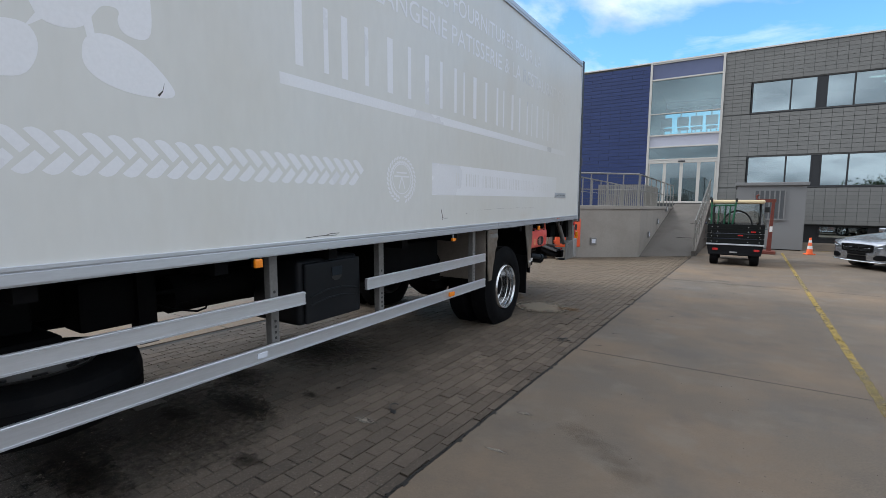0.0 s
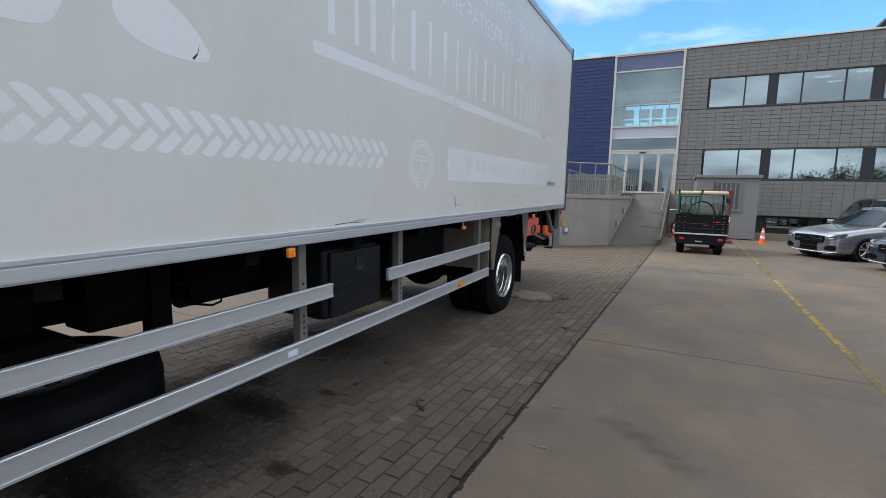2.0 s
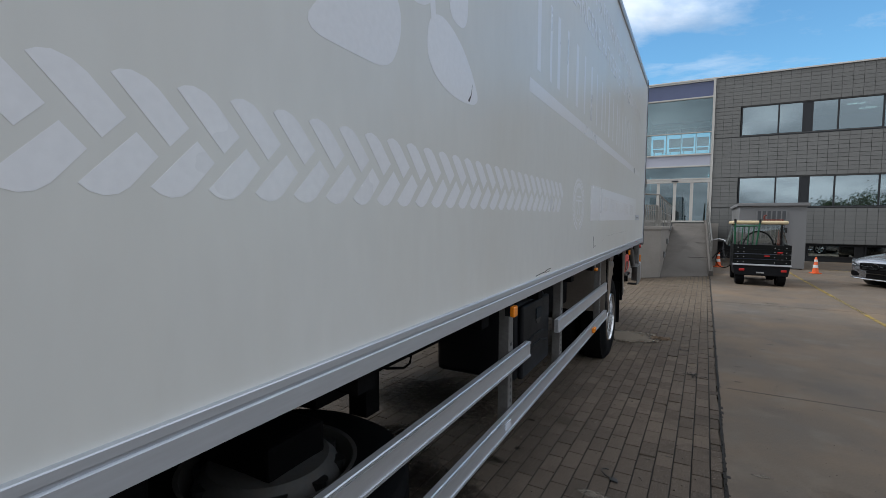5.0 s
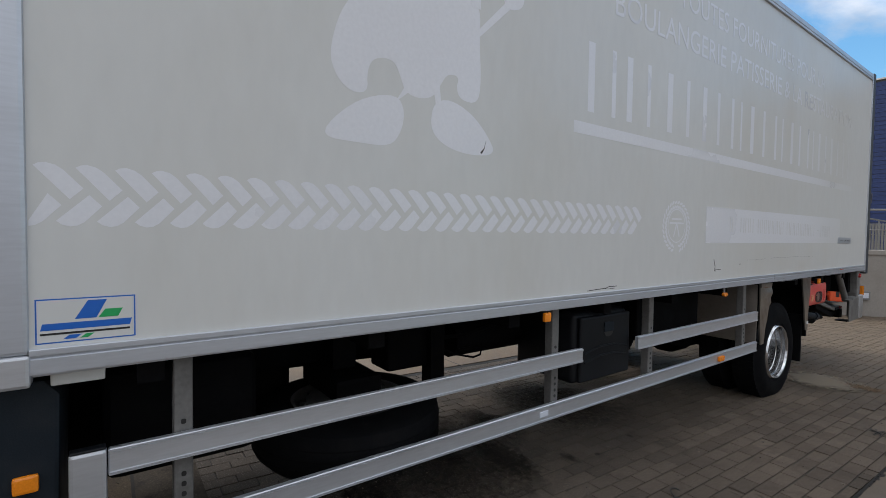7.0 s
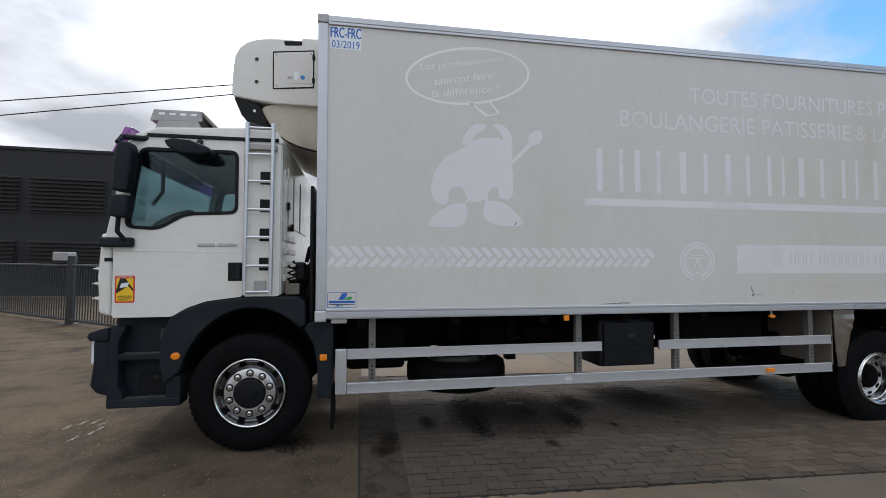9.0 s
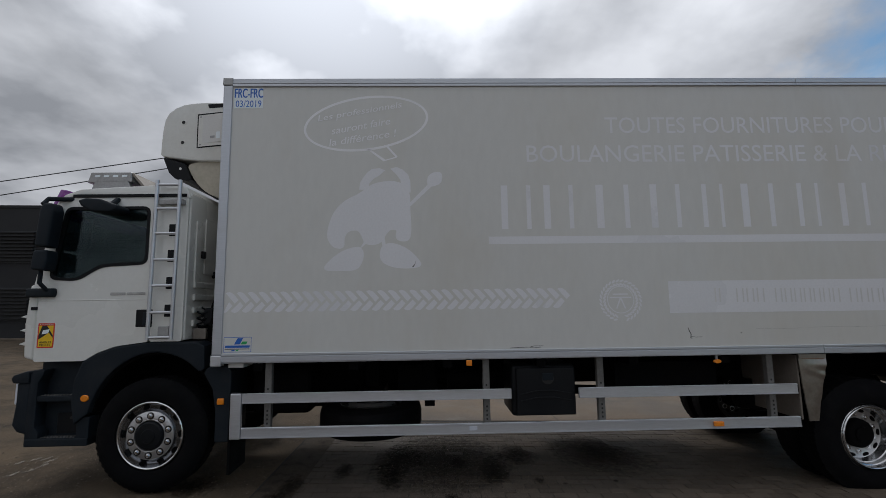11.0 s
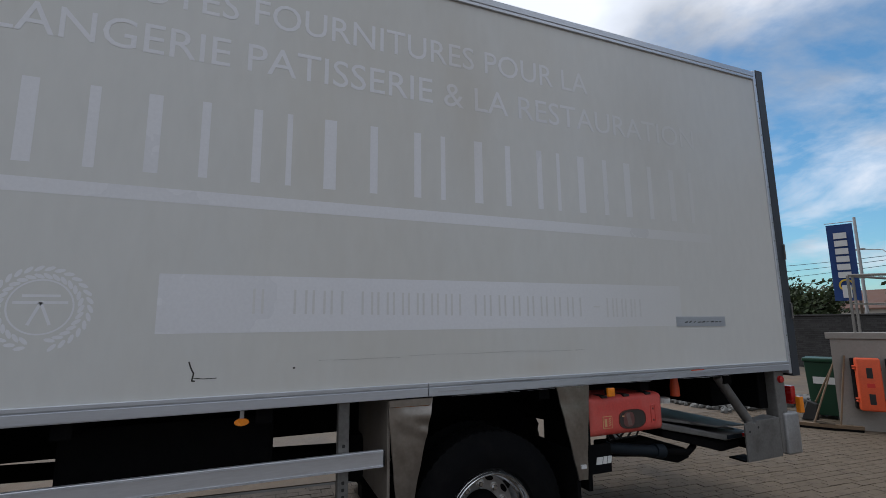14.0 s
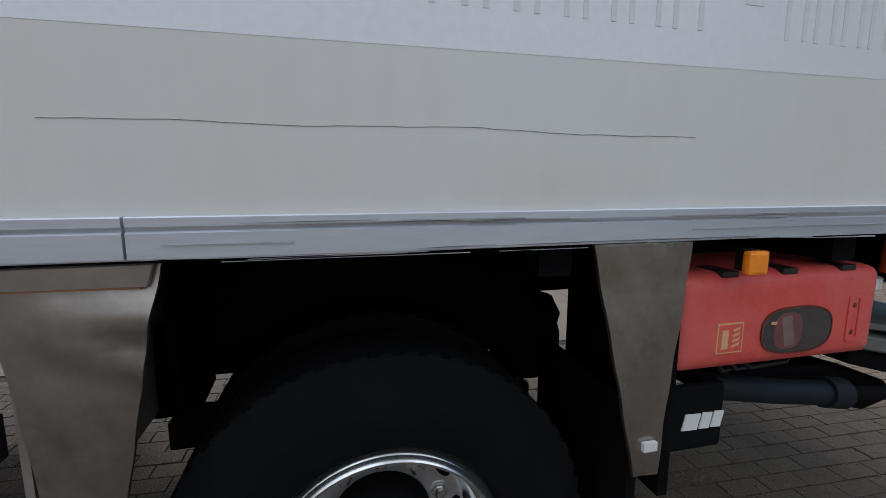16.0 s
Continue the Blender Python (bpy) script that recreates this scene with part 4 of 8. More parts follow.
# glazed entrance
for z in (ROOF - 0.03, 7.74, 5.03, 4.46, 3.84):
    part("transom", box(GX0, GX1, FY - 0.04, FY + 0.1, z - 0.035, z + 0.035, 0.006), "aluframe", building)
part("transom", box(GX0, GX1, FY - 0.04, FY + 0.1, 6.06, 6.10), "aluframe", building)
for x in (GX0, GX1):
    part("mullion", box(x - 0.05, x + 0.05, FY - 0.06, FY + 0.12, 1.6, ROOF), "aluframe", building)
part("spandrel", box(GX0, GX1, FY + 0.02, FY + 0.06, 7.78, ROOF - 0.06), "bluespandrel", building)
part("spandrel", box(GX0, GX1, FY + 0.02, FY + 0.06, 4.5, 5.0), "greyspandrel", building)
for z0, z1 in ((6.10, 7.70), (5.07, 6.06), (3.88, 4.43)):
    part("pane", box(GX0 + 0.05, GX1 - 0.05, FY + 0.03, FY + 0.042, z0, z1), "lobby", building)
door = part("entrance_door", box(GX0, GX1, FY - 0.03, FY + 0.08, 3.66, 3.80, 0.006), "aluframe", building)
for i in range(4):
    a = GX0 + 0.06 + i * (GX1 - GX0 - 0.12) / 4
    b = a + (GX1 - GX0 - 0.12) / 4
    leaf = part("door_leaf", box(a, a + 0.07, FY, FY + 0.06, 1.72, 3.66), "aluframe", door)
    part("stile", box(b - 0.07, b, FY, FY + 0.06, 1.72, 3.66), "aluframe", door)
    part("bottom_rail", box(a + 0.07, b - 0.07, FY, FY + 0.06, 1.72, 1.80), "aluframe", door)
    part("pane", box(a + 0.07, b - 0.07, FY + 0.02, FY + 0.032, 1.80, 3.66), "doorglass", door)
part("door_sensor", box(-2.6, -2.3, FY - 0.07, FY - 0.03, 3.70, 3.77, 0.01), "dkframe", building)
part("lobby_back", box(GX0, GX1, FY + 6.0, FY + 6.1, 1.6, 5.0), "room", building)
part("lobby_back", box(GX0, GX1, FY + 6.0, FY + 6.1, 7.45, ROOF - 0.8), "room", building)
for x in (GX0 + 0.8, GX0 + 1.6, GX0 + 2.4):
    part("rear_mullion", box(x - 0.03, x + 0.03, FY + 6.0, FY + 6.1, 5.0, 7.45), "aluframe", building)
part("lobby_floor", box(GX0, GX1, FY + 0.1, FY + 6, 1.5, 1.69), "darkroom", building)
part("upper_floor", box(GX0, GX1, FY + 0.15, FY + 6, 4.5, 4.95), "room", building)
part("lobby_ceiling", box(GX0, GX1, FY + 0.15, FY + 6, ROOF - 0.75, ROOF - 0.6), "room", building)
for x in (GX0 - 0.1, GX1 + 0.1):
    part("lobby_side", box(x - 0.05, x + 0.05, FY + 0.3, FY + 6, 1.5, ROOF - 0.5), "room", building)


def office_chair(x, yy):
    ch = thing("lobby_chair", "dark upholstered chair seen through the upper lobby window", "chair", pose(x, yy, 4.95), "chairs behind the upper lobby glass")
    part("seat", box(-0.25, 0.25, -0.22, 0.22, 0.40, 0.50, 0.03), "chairgrey", ch)
    part("backrest", box(-0.26, 0.26, -0.24, -0.18, 0.55, 1.0, 0.025), "chairgrey", ch)
    for sx in (-0.2, 0.2):
        for sy in (-0.18, 0.18):
            part("leg", tube([(sx, sy, 0), (sx, sy, 0.42)], 0.012, 6), "rail", ch)
    return ch


oc = office_chair(-3.3, FY + 0.8)
for x in (-2.55, -1.95, -1.3):
    copy_thing(oc, pose(x, FY + 0.8, 4.95))

# ---- platform and ramp ----
P0, P1 = (-4.617, 12.81), (-2.42, 14.78)
platform = thing("loading_platform", "raised cast-concrete platform with a slanted front wall", "platform", kind="structure")
poly = [P0, P1, (-2.42, FY), (-4.617, FY)]
part("wall", prism(poly, 0.0, 1.41, "z"), "castconc", platform)
part("slab", prism([(-4.65, 12.75), (-2.39, 14.76), (-2.39, FY), (-4.65, FY)], 1.414, 1.52, "z", 0.01), "castconc", platform)
bm = bmesh.new()
rv = [(-2.415, 14.9, 0.0), (-1.12, 16.05, 0.0), (-1.12, 23.4, 1.66), (-2.415, 23.4, 1.66)]
lo = [bm.verts.new((p[0], p[1], -0.02)) for p in rv]
hi = [bm.verts.new((p[0], p[1], p[2] + 0.005)) for p in rv]
bm.faces.new(lo[::-1]); bm.faces.new(hi)
for i in range(4):
    bm.faces.new((lo[i], lo[(i + 1) % 4], hi[(i + 1) % 4], hi[i]))
ramp = structure("ramp", bm, "rampconc", "sloping concrete wheelchair ramp up to the entrance doors", "ramp")
part("landing", box(-2.38, -0.6, 23.4, FY - 0.05, 0, 1.665), "castconc", ramp)
for i in range(1, 4):
    yy = 15.5 + i * 2.1
    part("joint", box(-2.36, -1.14, yy, yy + 0.03, (yy - 15.4) * 0.2049 + 0.012, (yy - 15.4) * 0.2049 + 0.024), "joint", ramp)
structure("ramp_kerb", prism([(16.05, 0), (16.05, 0.16), (23.4, 1.80), (FY - 0.05, 1.80), (FY - 0.05, 0)], -1.12, -1.0, "x"), "rampconc", "low concrete kerb beside the ramp", "kerb")


def lamp_box(x, yy, z, rz):
    t = thing("wall_lamp", "small square grey wall lamp set into concrete", "wall lamp", pose(x, yy, z, 0, 0, rz), "lamps along the ramp wall")
    part("housing", box(-0.095, 0.095, -0.05, 0.0, -0.10, 0.10, 0.012), "greyboard", t)
    part("lens", box(-0.055, 0.055, -0.058, -0.05, -0.06, 0.06, 0.004), "reflector", t)
    return t


SL = math.degrees(math.atan2(P1[1] - P0[1], P1[0] - P0[0]))
wlamp = lamp_box(-3.52, 13.79, 0.48, SL)
for i, yy in enumerate((16.3, 18.2, 20.4)):
    copy_thing(wlamp, pose(-2.415, yy, 0.42 + (yy - 15.4) * 0.2, 0, 0, 90))


def railing(name, pts, h, spacing, label, group="", bars=(0.5,)):
    t = thing(name, label, "railing", group=group)
    for a, b in zip(pts, pts[1:]):
        a, b = Vector(a), Vector(b)
        n = max(1, round((b - a).length / spacing))
        for i in range(n + 1):
            p = a.lerp(b, i / n)
            part("post", box(p.x - 0.016, p.x + 0.016, p.y - 0.016, p.y + 0.016, p.z, p.z + h, 0.004, 1), "rail", t)
        part("top_rail", tube([a + Vector((0, 0, h)), b + Vector((0, 0, h))], 0.022, 8), "rail", t, smooth=True)
        for k in bars:
            part("bar", tube([a + Vector((0, 0, h * k)), b + Vector((0, 0, h * k))], 0.010, 6), "rail", t, smooth=True)
    return t


railing("railing", [(-4.38, 13.07, 1.52), (-2.5, 14.8, 1.52)], 0.93, 0.50, "stainless steel railing along the platform's front edge")
railing("railing", [(-2.5, 15.0, 1.52), (-2.5, 23.4, 1.52)], 0.93, 1.1, "stainless steel railing between platform and ramp")
railing("railing", [(-4.40, 13.25, 1.52), (-4.40, 25.3, 1.52)], 0.93, 1.2, "stainless steel railing along the platform's back edge")
railing("handrail", [(-1.06, 16.1, 0.16), (-1.06, 23.4, 1.80)], 0.92, 0.95, "steel handrail on the ramp kerb", bars=(0.55,))

# slatted steel fence panel on the platform
slat = thing("slatted_screen", "waist-high screen of upright steel slats on the platform", "screen")
for i in range(38):
    f = i / 37
    x, yy = -4.2 + 1.45 * min(1, f * 1.6), 17.0 + 0.5 * f + max(0, f - 0.62) * 7.5
    part("slat", box(x - 0.022, x + 0.022, yy - 0.022, yy + 0.022, 1.52, 2.26), "rail", slat)
part("rail", tube([(-4.2, 17.0, 2.22), (-2.75, 17.32, 2.22), (-2.75, 20.35, 2.22)], 0.015, 6), "rail", slat)

# ---- shed, and the dark things on the other side ----
shed = thing("site_cabin", "grey painted steel cabin with a barred window", "cabin")
part("body", box(-0.05, 2.0, 20.5, 24.4, 0.03, 2.30, 0.01), "greyboard", shed)
part("roof", box(-0.12, 2.07, 20.43, 24.5, 2.30, 2.42, 0.02), "greyboard", shed)
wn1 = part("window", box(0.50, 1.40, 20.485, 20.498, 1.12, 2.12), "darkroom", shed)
for i in range(7):
    x = 0.50 + i * 0.15
    part("bar", box(x - 0.02, x + 0.02, 20.46, 20.484, 1.12, 2.12), "greyboard", wn1)
part("window_frame", box(0.45, 1.45, 20.455, 20.484, 1.06, 1.12), "greyboard", wn1)
part("skid", box(0.0, 1.95, 20.55, 24.3, 0.0, 0.03), "chassis", shed)

dark = thing("brick_wall", "tall black brick boundary wall", "wall", kind="structure")
part("core", box(-42, -7.75, 24.6, 24.85, 0, 2.02), "joint", dark)
part("coping", box(-42, -7.75, 24.56, 24.89, 2.02, 2.08, 0.01), "blackbrick", dark)

# black building behind the cab
black = thing("warehouse", "long black building with horizontal slats over its windows", "building")
part("wall", box(-25, -23, -60, -12.1, 0, 6.85), "blackclad", black)
part("parapet", box(-25.05, -22.95, -60, -12.05, 6.85, 7.0, 0.02), "blackclad", black)
for z0 in (0.9, 3.9):
    yy = -40.8
    while yy < -15.5:
        w = part("window", box(-23.02, -22.98, yy, yy + 3.2, z0, z0 + 1.7), "dkframe", black)
        part("pane", box(-22.97, -22.96, yy + 0.1, yy + 3.1, z0 + 0.1, z0 + 1.6), "black", w)
        for k in range(9):
            z = z0 + 0.1 + k * 0.185
            part("slat", box(-22.93, -22.78, yy, yy + 3.2, z, z + 0.05), "blackclad", w)
        yy += 3.6
gate = thing("gate", "dark steel sliding gate with upright bars", "gate")
part("post", box(-11.7, -11.55, -7.55, -7.40, 0, 1.75, 0.01), "dkframe", gate)
part("foot", box(-11.8, -11.45, -7.7, -7.3, 0, 0.02), "dkframe", gate)
GD = Vector((-0.62, -0.80, 0)).normalized()
for z in (0.12, 1.5):
    a = Vector((-11.62, -7.5, z)); b = a + GD * 9
    part("rail", tube([a, b], 0.035, 6), "dkframe", gate)
    part("rail", tube([a, a - GD * 4.5], 0.035, 6), "dkframe", gate)
for i in range(-34, 68):
    p = Vector((-11.62, -7.5, 0)) + GD * (i * 0.13)
    part("bar", tube([p + Vector((0, 0, 0.1)), p + Vector((0, 0, 1.52))], 0.014, 5), "dkframe", gate)
part("motor_box", box(-12.3, -11.9, -8.1, -7.75, 1.62, 1.85, 0.02), "galv", gate)

# ---- the lorry; its own frame leans 0.93 degrees, tail up ----
S, SF = -2.35, -4.90          # near and far side
truck = thing("delivery_lorry", "white refrigerated box lorry with ghost lettering and dented panels", "lorry", pose(0, 0, 0, 0.93))
body = part("cargo_box", box(SF, S - 0.004, -0.50, 8.19, 1.15, 3.76, 0.004, 1), "skin", truck, "weathered white insulated box")


def trim(y0, y1, z0, z1, name, flip=False):
    """Ribbed edge section along the side."""
    d = z1 - z0
    prof = [(S - 0.03, 0), (S + 0.012, 0), (S + 0.012, 0.60), (S + 0.0105, 0.615), (S + 0.0075, 0.64), (S + 0.0095, 0.70), (S + 0.011, 0.76), (S + 0.011, 0.97), (S + 0.009, 1.0), (S - 0.03, 1.0)]
    pts = [(x, z0 + d * (1 - k if flip else k)) for x, k in prof]
    bm = prism(pts, y0, y1, "y")
    for v in bm.verts:
        v.co.z += 0 if flip else 0.010 - 0.0014 * v.co.y
    return part(name, bm, "alutrim", body)


trim(-0.461, 4.962, 1.131, 1.203, "bottom_trim")
trim(4.967, 8.13, 1.131, 1.203, "bottom_trim")
trim(-0.461, 4.985, 3.70, 3.775, "top_trim", True)
trim(4.99, 8.13, 3.70, 3.775, "top_trim", True)
part("bottom_trim_lower_face", box(SF, S - 0.03, -0.5, 8.13, 1.125, 1.149), "alutrim", body)
part("corner_post", box(S - 0.06, S + 0.012, -0.547, -0.461, 1.20, 3.71, 0.012), "alutrim", body)
part("corner_cap", box(S - 0.06, S + 0.018, -0.553, -0.458, 1.105, 1.20, 0.01), "alu", body)
part("corner_cap", box(S - 0.06, S + 0.018, -0.553, -0.458, 3.71, 3.785, 0.01), "galv", body)
part("front_wall", box(SF, S - 0.06, -0.547, -0.50, 1.15, 3.76), "skin", body)
part("rear_trim", box(S - 0.10, S + 0.008, 8.13, 8.163, 1.10, 3.79, 0.004), "alu", body)
part("rear_frame", box(S - 0.10, S + 0.012, 8.163, 8.255, 1.08, 3.80, 0.006), "slate", body)
for z in (1.55, 2.05):
    part("door_catch", tube([(S + 0.010, 8.235, z), (S + 0.024, 8.235, z), (S + 0.024, 8.235, z + 0.13), (S + 0.010, 8.235, z + 0.13)], 0.006, 6), "dullgalv", body)
part("rear_frame", box(SF, SF + 0.10, 8.13, 8.215, 1.10, 3.79, 0.006), "alu", body)
part("rear_frame", box(SF + 0.1, S - 0.10, 8.19, 8.215, 3.66, 3.79), "alu", body)
for z in (1.35, 1.9, 2.45, 3.0, 3.5):
    part("hinge", box(S - 0.05, S + 0.004, 8.215, 8.262, z - 0.04, z + 0.04, 0.006), "dkplastic", body)
part("door_seal", box(S - 0.09, S - 0.005, 8.215, 8.262, 1.16, 3.76), "blkplastic", body)
part("tail_door", box(SF + 0.05, S - 0.05, 8.262, 8.30, 1.16, 3.76, 0.01), "skin", body)
for i in range(16):
    z = 1.25 + i * 0.16
    part("rivet", lathe([(0.006, 0.0), (0.005, 0.003), (0.0, 0.004)], 8, None, (S + 0.008, 8.147, z)), "galv", body)

# ghost decals
GX = S - 0.0048


def decal(name, poly, material="ghost", lift=0.0, label=""):
    return part(name, prism(poly, GX, GX + 0.0014 + lift, "x"), material, body, label)


def ell(cy, cz, ry, rz, n=28, a0=0, tilt=0.0):
    out = []
    for i in range(n):
        a = 2 * math.pi * i / n
        u, v = ry * math.cos(a), rz * math.sin(a)
        out.append((cy + u * math.cos(tilt) - v * math.sin(tilt), cz + u * math.sin(tilt) + v * math.cos(tilt)))
    return out


# braid of paired leaves
random.seed(2)
for i in range(0, 32):
    y0 = -0.447 + i * 0.0967
    top = [(y0, 1.7465), (y0 + 0.012, 1.754), (y0 + 0.028, 1.757), (y0 + 0.050, 1.751), (y0 + 0.068, 1.738), (y0 + 0.115, 1.686), (y0 + 0.082, 1.652)]
    y1 = y0 - 0.047
    low = [(y1, 1.587), (y1 + 0.014, 1.576), (y1 + 0.032, 1.571), (y1 + 0.050, 1.574), (y1 + 0.067, 1.585), (y1 + 0.110, 1.634), (y1 + 0.079, 1.667)]
    top = [(max(a, -0.458), b) for a, b in top]
    low = [(max(a, -0.458), b) for a, b in low]
    part("braid_leaf", prism(top, GX, GX + 0.0014, "x"), "ghost", body)
    part("braid_leaf", prism(low, GX, GX + 0.0014, "x"), "ghost", body)
# plain rounded shapes of the faded emblem
def rounded(pts, rounds=2):
    """A closed outline with its corners cut back."""
    for _ in range(rounds):
        out = []
        for a, b in zip(pts, pts[1:] + pts[:1]):
            out += [(a[0] * 0.75 + b[0] * 0.25, a[1] * 0.75 + b[1] * 0.25), (a[0] * 0.25 + b[0] * 0.75, a[1] * 0.25 + b[1] * 0.75)]
        pts = out
    return pts


decal("emblem_shape", rounded([(0.75, 2.66), (0.87, 2.76), (1.11, 2.78), (1.215, 2.66), (1.21, 2.52), (1.225, 2.31), (1.205, 2.20), (1.10, 2.20), (1.07, 2.25), (1.09, 2.31), (1.02, 2.31), (0.98, 2.25), (0.945, 2.19), (0.868, 2.165), (0.79, 2.18), (0.765, 2.25), (0.73, 2.31), (0.64, 2.30), (0.605, 2.24), (0.61, 2.14), (0.51, 2.14), (0.445, 2.23), (0.45, 2.33), (0.50, 2.48), (0.60, 2.59)]))
decal("emblem_shape", rounded([(0.40, 1.94), (0.475, 2.04), (0.60, 2.13), (0.75, 2.165), (0.79, 2.10), (0.775, 2.01), (0.72, 1.935), (0.57, 1.935)]))
decal("emblem_shape", rounded([(0.925, 2.07), (0.945, 2.165), (1.035, 2.195), (1.165, 2.15), (1.27, 2.06), (1.33, 1.965), (1.17, 1.945), (1.03, 1.965), (0.95, 2.01)]))
decal("emblem_shape", [(0.745, 2.135), (0.772, 2.155), (0.815, 2.19), (0.785, 2.20)], lift=0.00015)
decal("emblem_shape", [(0.955, 2.15), (0.985, 2.165), (0.975, 2.245), (0.945, 2.21)], lift=0.00030)
decal("emblem_shape", [(1.195, 2.55), (1.38, 2.74), (1.41, 2.715), (1.215, 2.53)], lift=0.00045)
decal("emblem_shape", rounded([(1.365, 2.73), (1.375, 2.82), (1.445, 2.86), (1.515, 2.85), (1.51, 2.75), (1.42, 2.71)]), lift=0.00060)
decal("emblem_shape", [(0.737, 2.69), (0.745, 2.754), (0.772, 2.803), (0.809, 2.852), (0.857, 2.889), (0.927, 2.896), (0.976, 2.876), (0.925, 2.825), (0.873, 2.797), (0.831, 2.749), (0.826, 2.69)], lift=0.00075)
decal("emblem_shape", [(1.026, 2.891), (1.084, 2.906), (1.142, 2.881), (1.194, 2.83), (1.214, 2.764), (1.216, 2.66), (1.166, 2.653), (1.126, 2.722), (1.121, 2.783), (1.078, 2.839)], lift=0.00090)
decal("scuff", [(1.225, 1.965), (1.25, 1.99), (1.262, 2.03), (1.252, 1.985), (1.235, 1.96)], "crack", 0.0006)
# speech bubble outline
ring = [[(0.80 + 0.585 * k * math.cos(2 * math.pi * i / 48), 3.335 + 0.268 * kz * math.sin(2 * math.pi * i / 48) + 0.06 * math.cos(2 * math.pi * i / 48)) for i in range(48)] for k, kz in ((1.004, 1.008), (0.966, 0.925))]
part("bubble_line", pierced(ring[0], [ring[1]], GX, GX + 0.0014), "ghostbright", body)
decal("bubble_line", [(0.812, 3.078), (0.832, 3.082), (0.985, 2.975), (0.962, 2.962)], "ghostbright")
decal("bubble_line", [(0.962, 2.962), (0.985, 2.978), (1.092, 3.010), (1.086, 2.996)], "ghostbright")
decal("bubble_line", [(0.988, 3.102), (1.008, 3.106), (1.095, 3.008), (1.078, 3.000)], "ghostbright")


def letters(bm, material, parent):
    """One part for each letter shape."""
    bm.verts.ensure_lookup_table()
    seen, first = set(), None
    for v0 in bm.verts:
        if v0 in seen:
            continue
        stack, isle = [v0], []
        seen.add(v0)
        while stack:
            v = stack.pop()
            isle.append(v)
            for e in v.link_edges:
                o = e.other_vert(v)
                if o not in seen:
                    seen.add(o)
                    stack.append(o)
        b2 = bmesh.new()
        new_v = {v: b2.verts.new(v.co) for v in isle}
        for f in {f for v in isle for f in v.link_faces}:
            b2.faces.new([new_v[v] for v in f.verts])
        ob = part("letter", b2, material, parent)
        first = first or ob
    bm.free()
    return first


def words(text, y0, z0, y1, z1, h, material="ghost", lift=0.0, italic=0.0):
    """Text whose base runs from (y0, z0) to (y1, z1)."""
    bm = lettering(text, 0, 1, 0, 1, GX + 0.0016 + lift, italic)
    for v in bm.verts:
        u, w = v.co.y, v.co.z
        v.co.y = y0 + u * (y1 - y0)
        v.co.z = z0 + u * (z1 - z0) + w * h
    return letters(bm, material, body)


words("Les professionnels", 0.345, 3.335, 1.135, 3.475, 0.080, "ghostbright", 0.0009, italic=0.1)
words("sauront faire", 0.475, 3.225, 1.025, 3.325, 0.070, "ghostbright", 0.0009, italic=0.1)
words("la différence !", 0.455, 3.110, 1.080, 3.205, 0.070, "ghostbright", 0.0009, italic=0.1)
words("TOUTES FOURNITURES POUR LA", 3.08, 3.225, 6.25, 3.215, 0.160)
words("BOULANGERIE PATISSERIE & LA RESTAURATION", 2.315, 2.945, 7.30, 2.925, 0.165)
for y0, y1 in ((2.01, 2.42), (2.41, 2.82), (2.90, 3.36), (3.42, 3.84), (3.93, 4.23), (4.29, 4.75), (4.85, 5.155), (5.25, 5.645), (5.74, 6.02), (6.07, 6.456), (6.49, 6.89), (6.94, 7.31)):
    d = y1 - y0
    for k0, k1 in ((0.12, 0.27), (0.70, 0.80)):
        decal("faded_name_bar", [(y0 + d * k0, 2.305), (y0 + d * k1, 2.305), (y0 + d * k1, 2.72), (y0 + d * k0, 2.72)])
decal("faded_line", [(1.935, 2.166), (7.40, 2.152), (7.40, 2.222), (1.935, 2.236)])
strip = decal("faded_panel", [(3.58, 1.512), (7.0, 1.505), (7.0, 1.80), (3.58, 1.803)])
for y0, y1, n in ((4.00, 4.07, 1), (4.20, 4.49, 3), (4.565, 5.20, 7), (5.268, 6.10, 8), (6.29, 6.62, 4)):
    d = (y1 - y0) / n
    for i in range(n):
        for k, h in ((0.10, 0.130), (0.70, 0.128)):
            a, z = y0 + d * (i + k), 1.606 - 0.0135 * (y0 + d * i - 4.0)
            decal("address_bar", [(a, z), (a + 0.012, z), (a + 0.012, z + h), (a, z + h)], "ghostdark", 0.0012)
decal("address_bar", [(6.185, 1.640), (6.235, 1.640), (6.235, 1.650), (6.185, 1.650)], "ghostdark", 0.0012)
# wreath badge
bm = bmesh.new()
for i in range(30):
    a = 2 * math.pi * i / 30
    if abs(a - 1.5 * math.pi) < 0.12:
        continue
    for r, t in ((0.185, 0.5), (0.150, -0.5)):
        prism(ell(3.13 + r * math.cos(a), 1.632 + 0.98 * r * math.sin(a), 0.022, 0.009, 8, 0, a + math.pi / 2 + t), GX, GX + 0.0014, "x", bm=bm)
for i in range(40):
    a0, a1 = 2 * math.pi * i / 40, 2 * math.pi * (i + 1) / 40
    prism([(3.13 + r * math.cos(a), 1.64 + r * math.sin(a)) for a, r in ((a0, 0.125), (a1, 0.125), (a1, 0.118), (a0, 0.118))], GX, GX + 0.0014, "x", bm=bm)
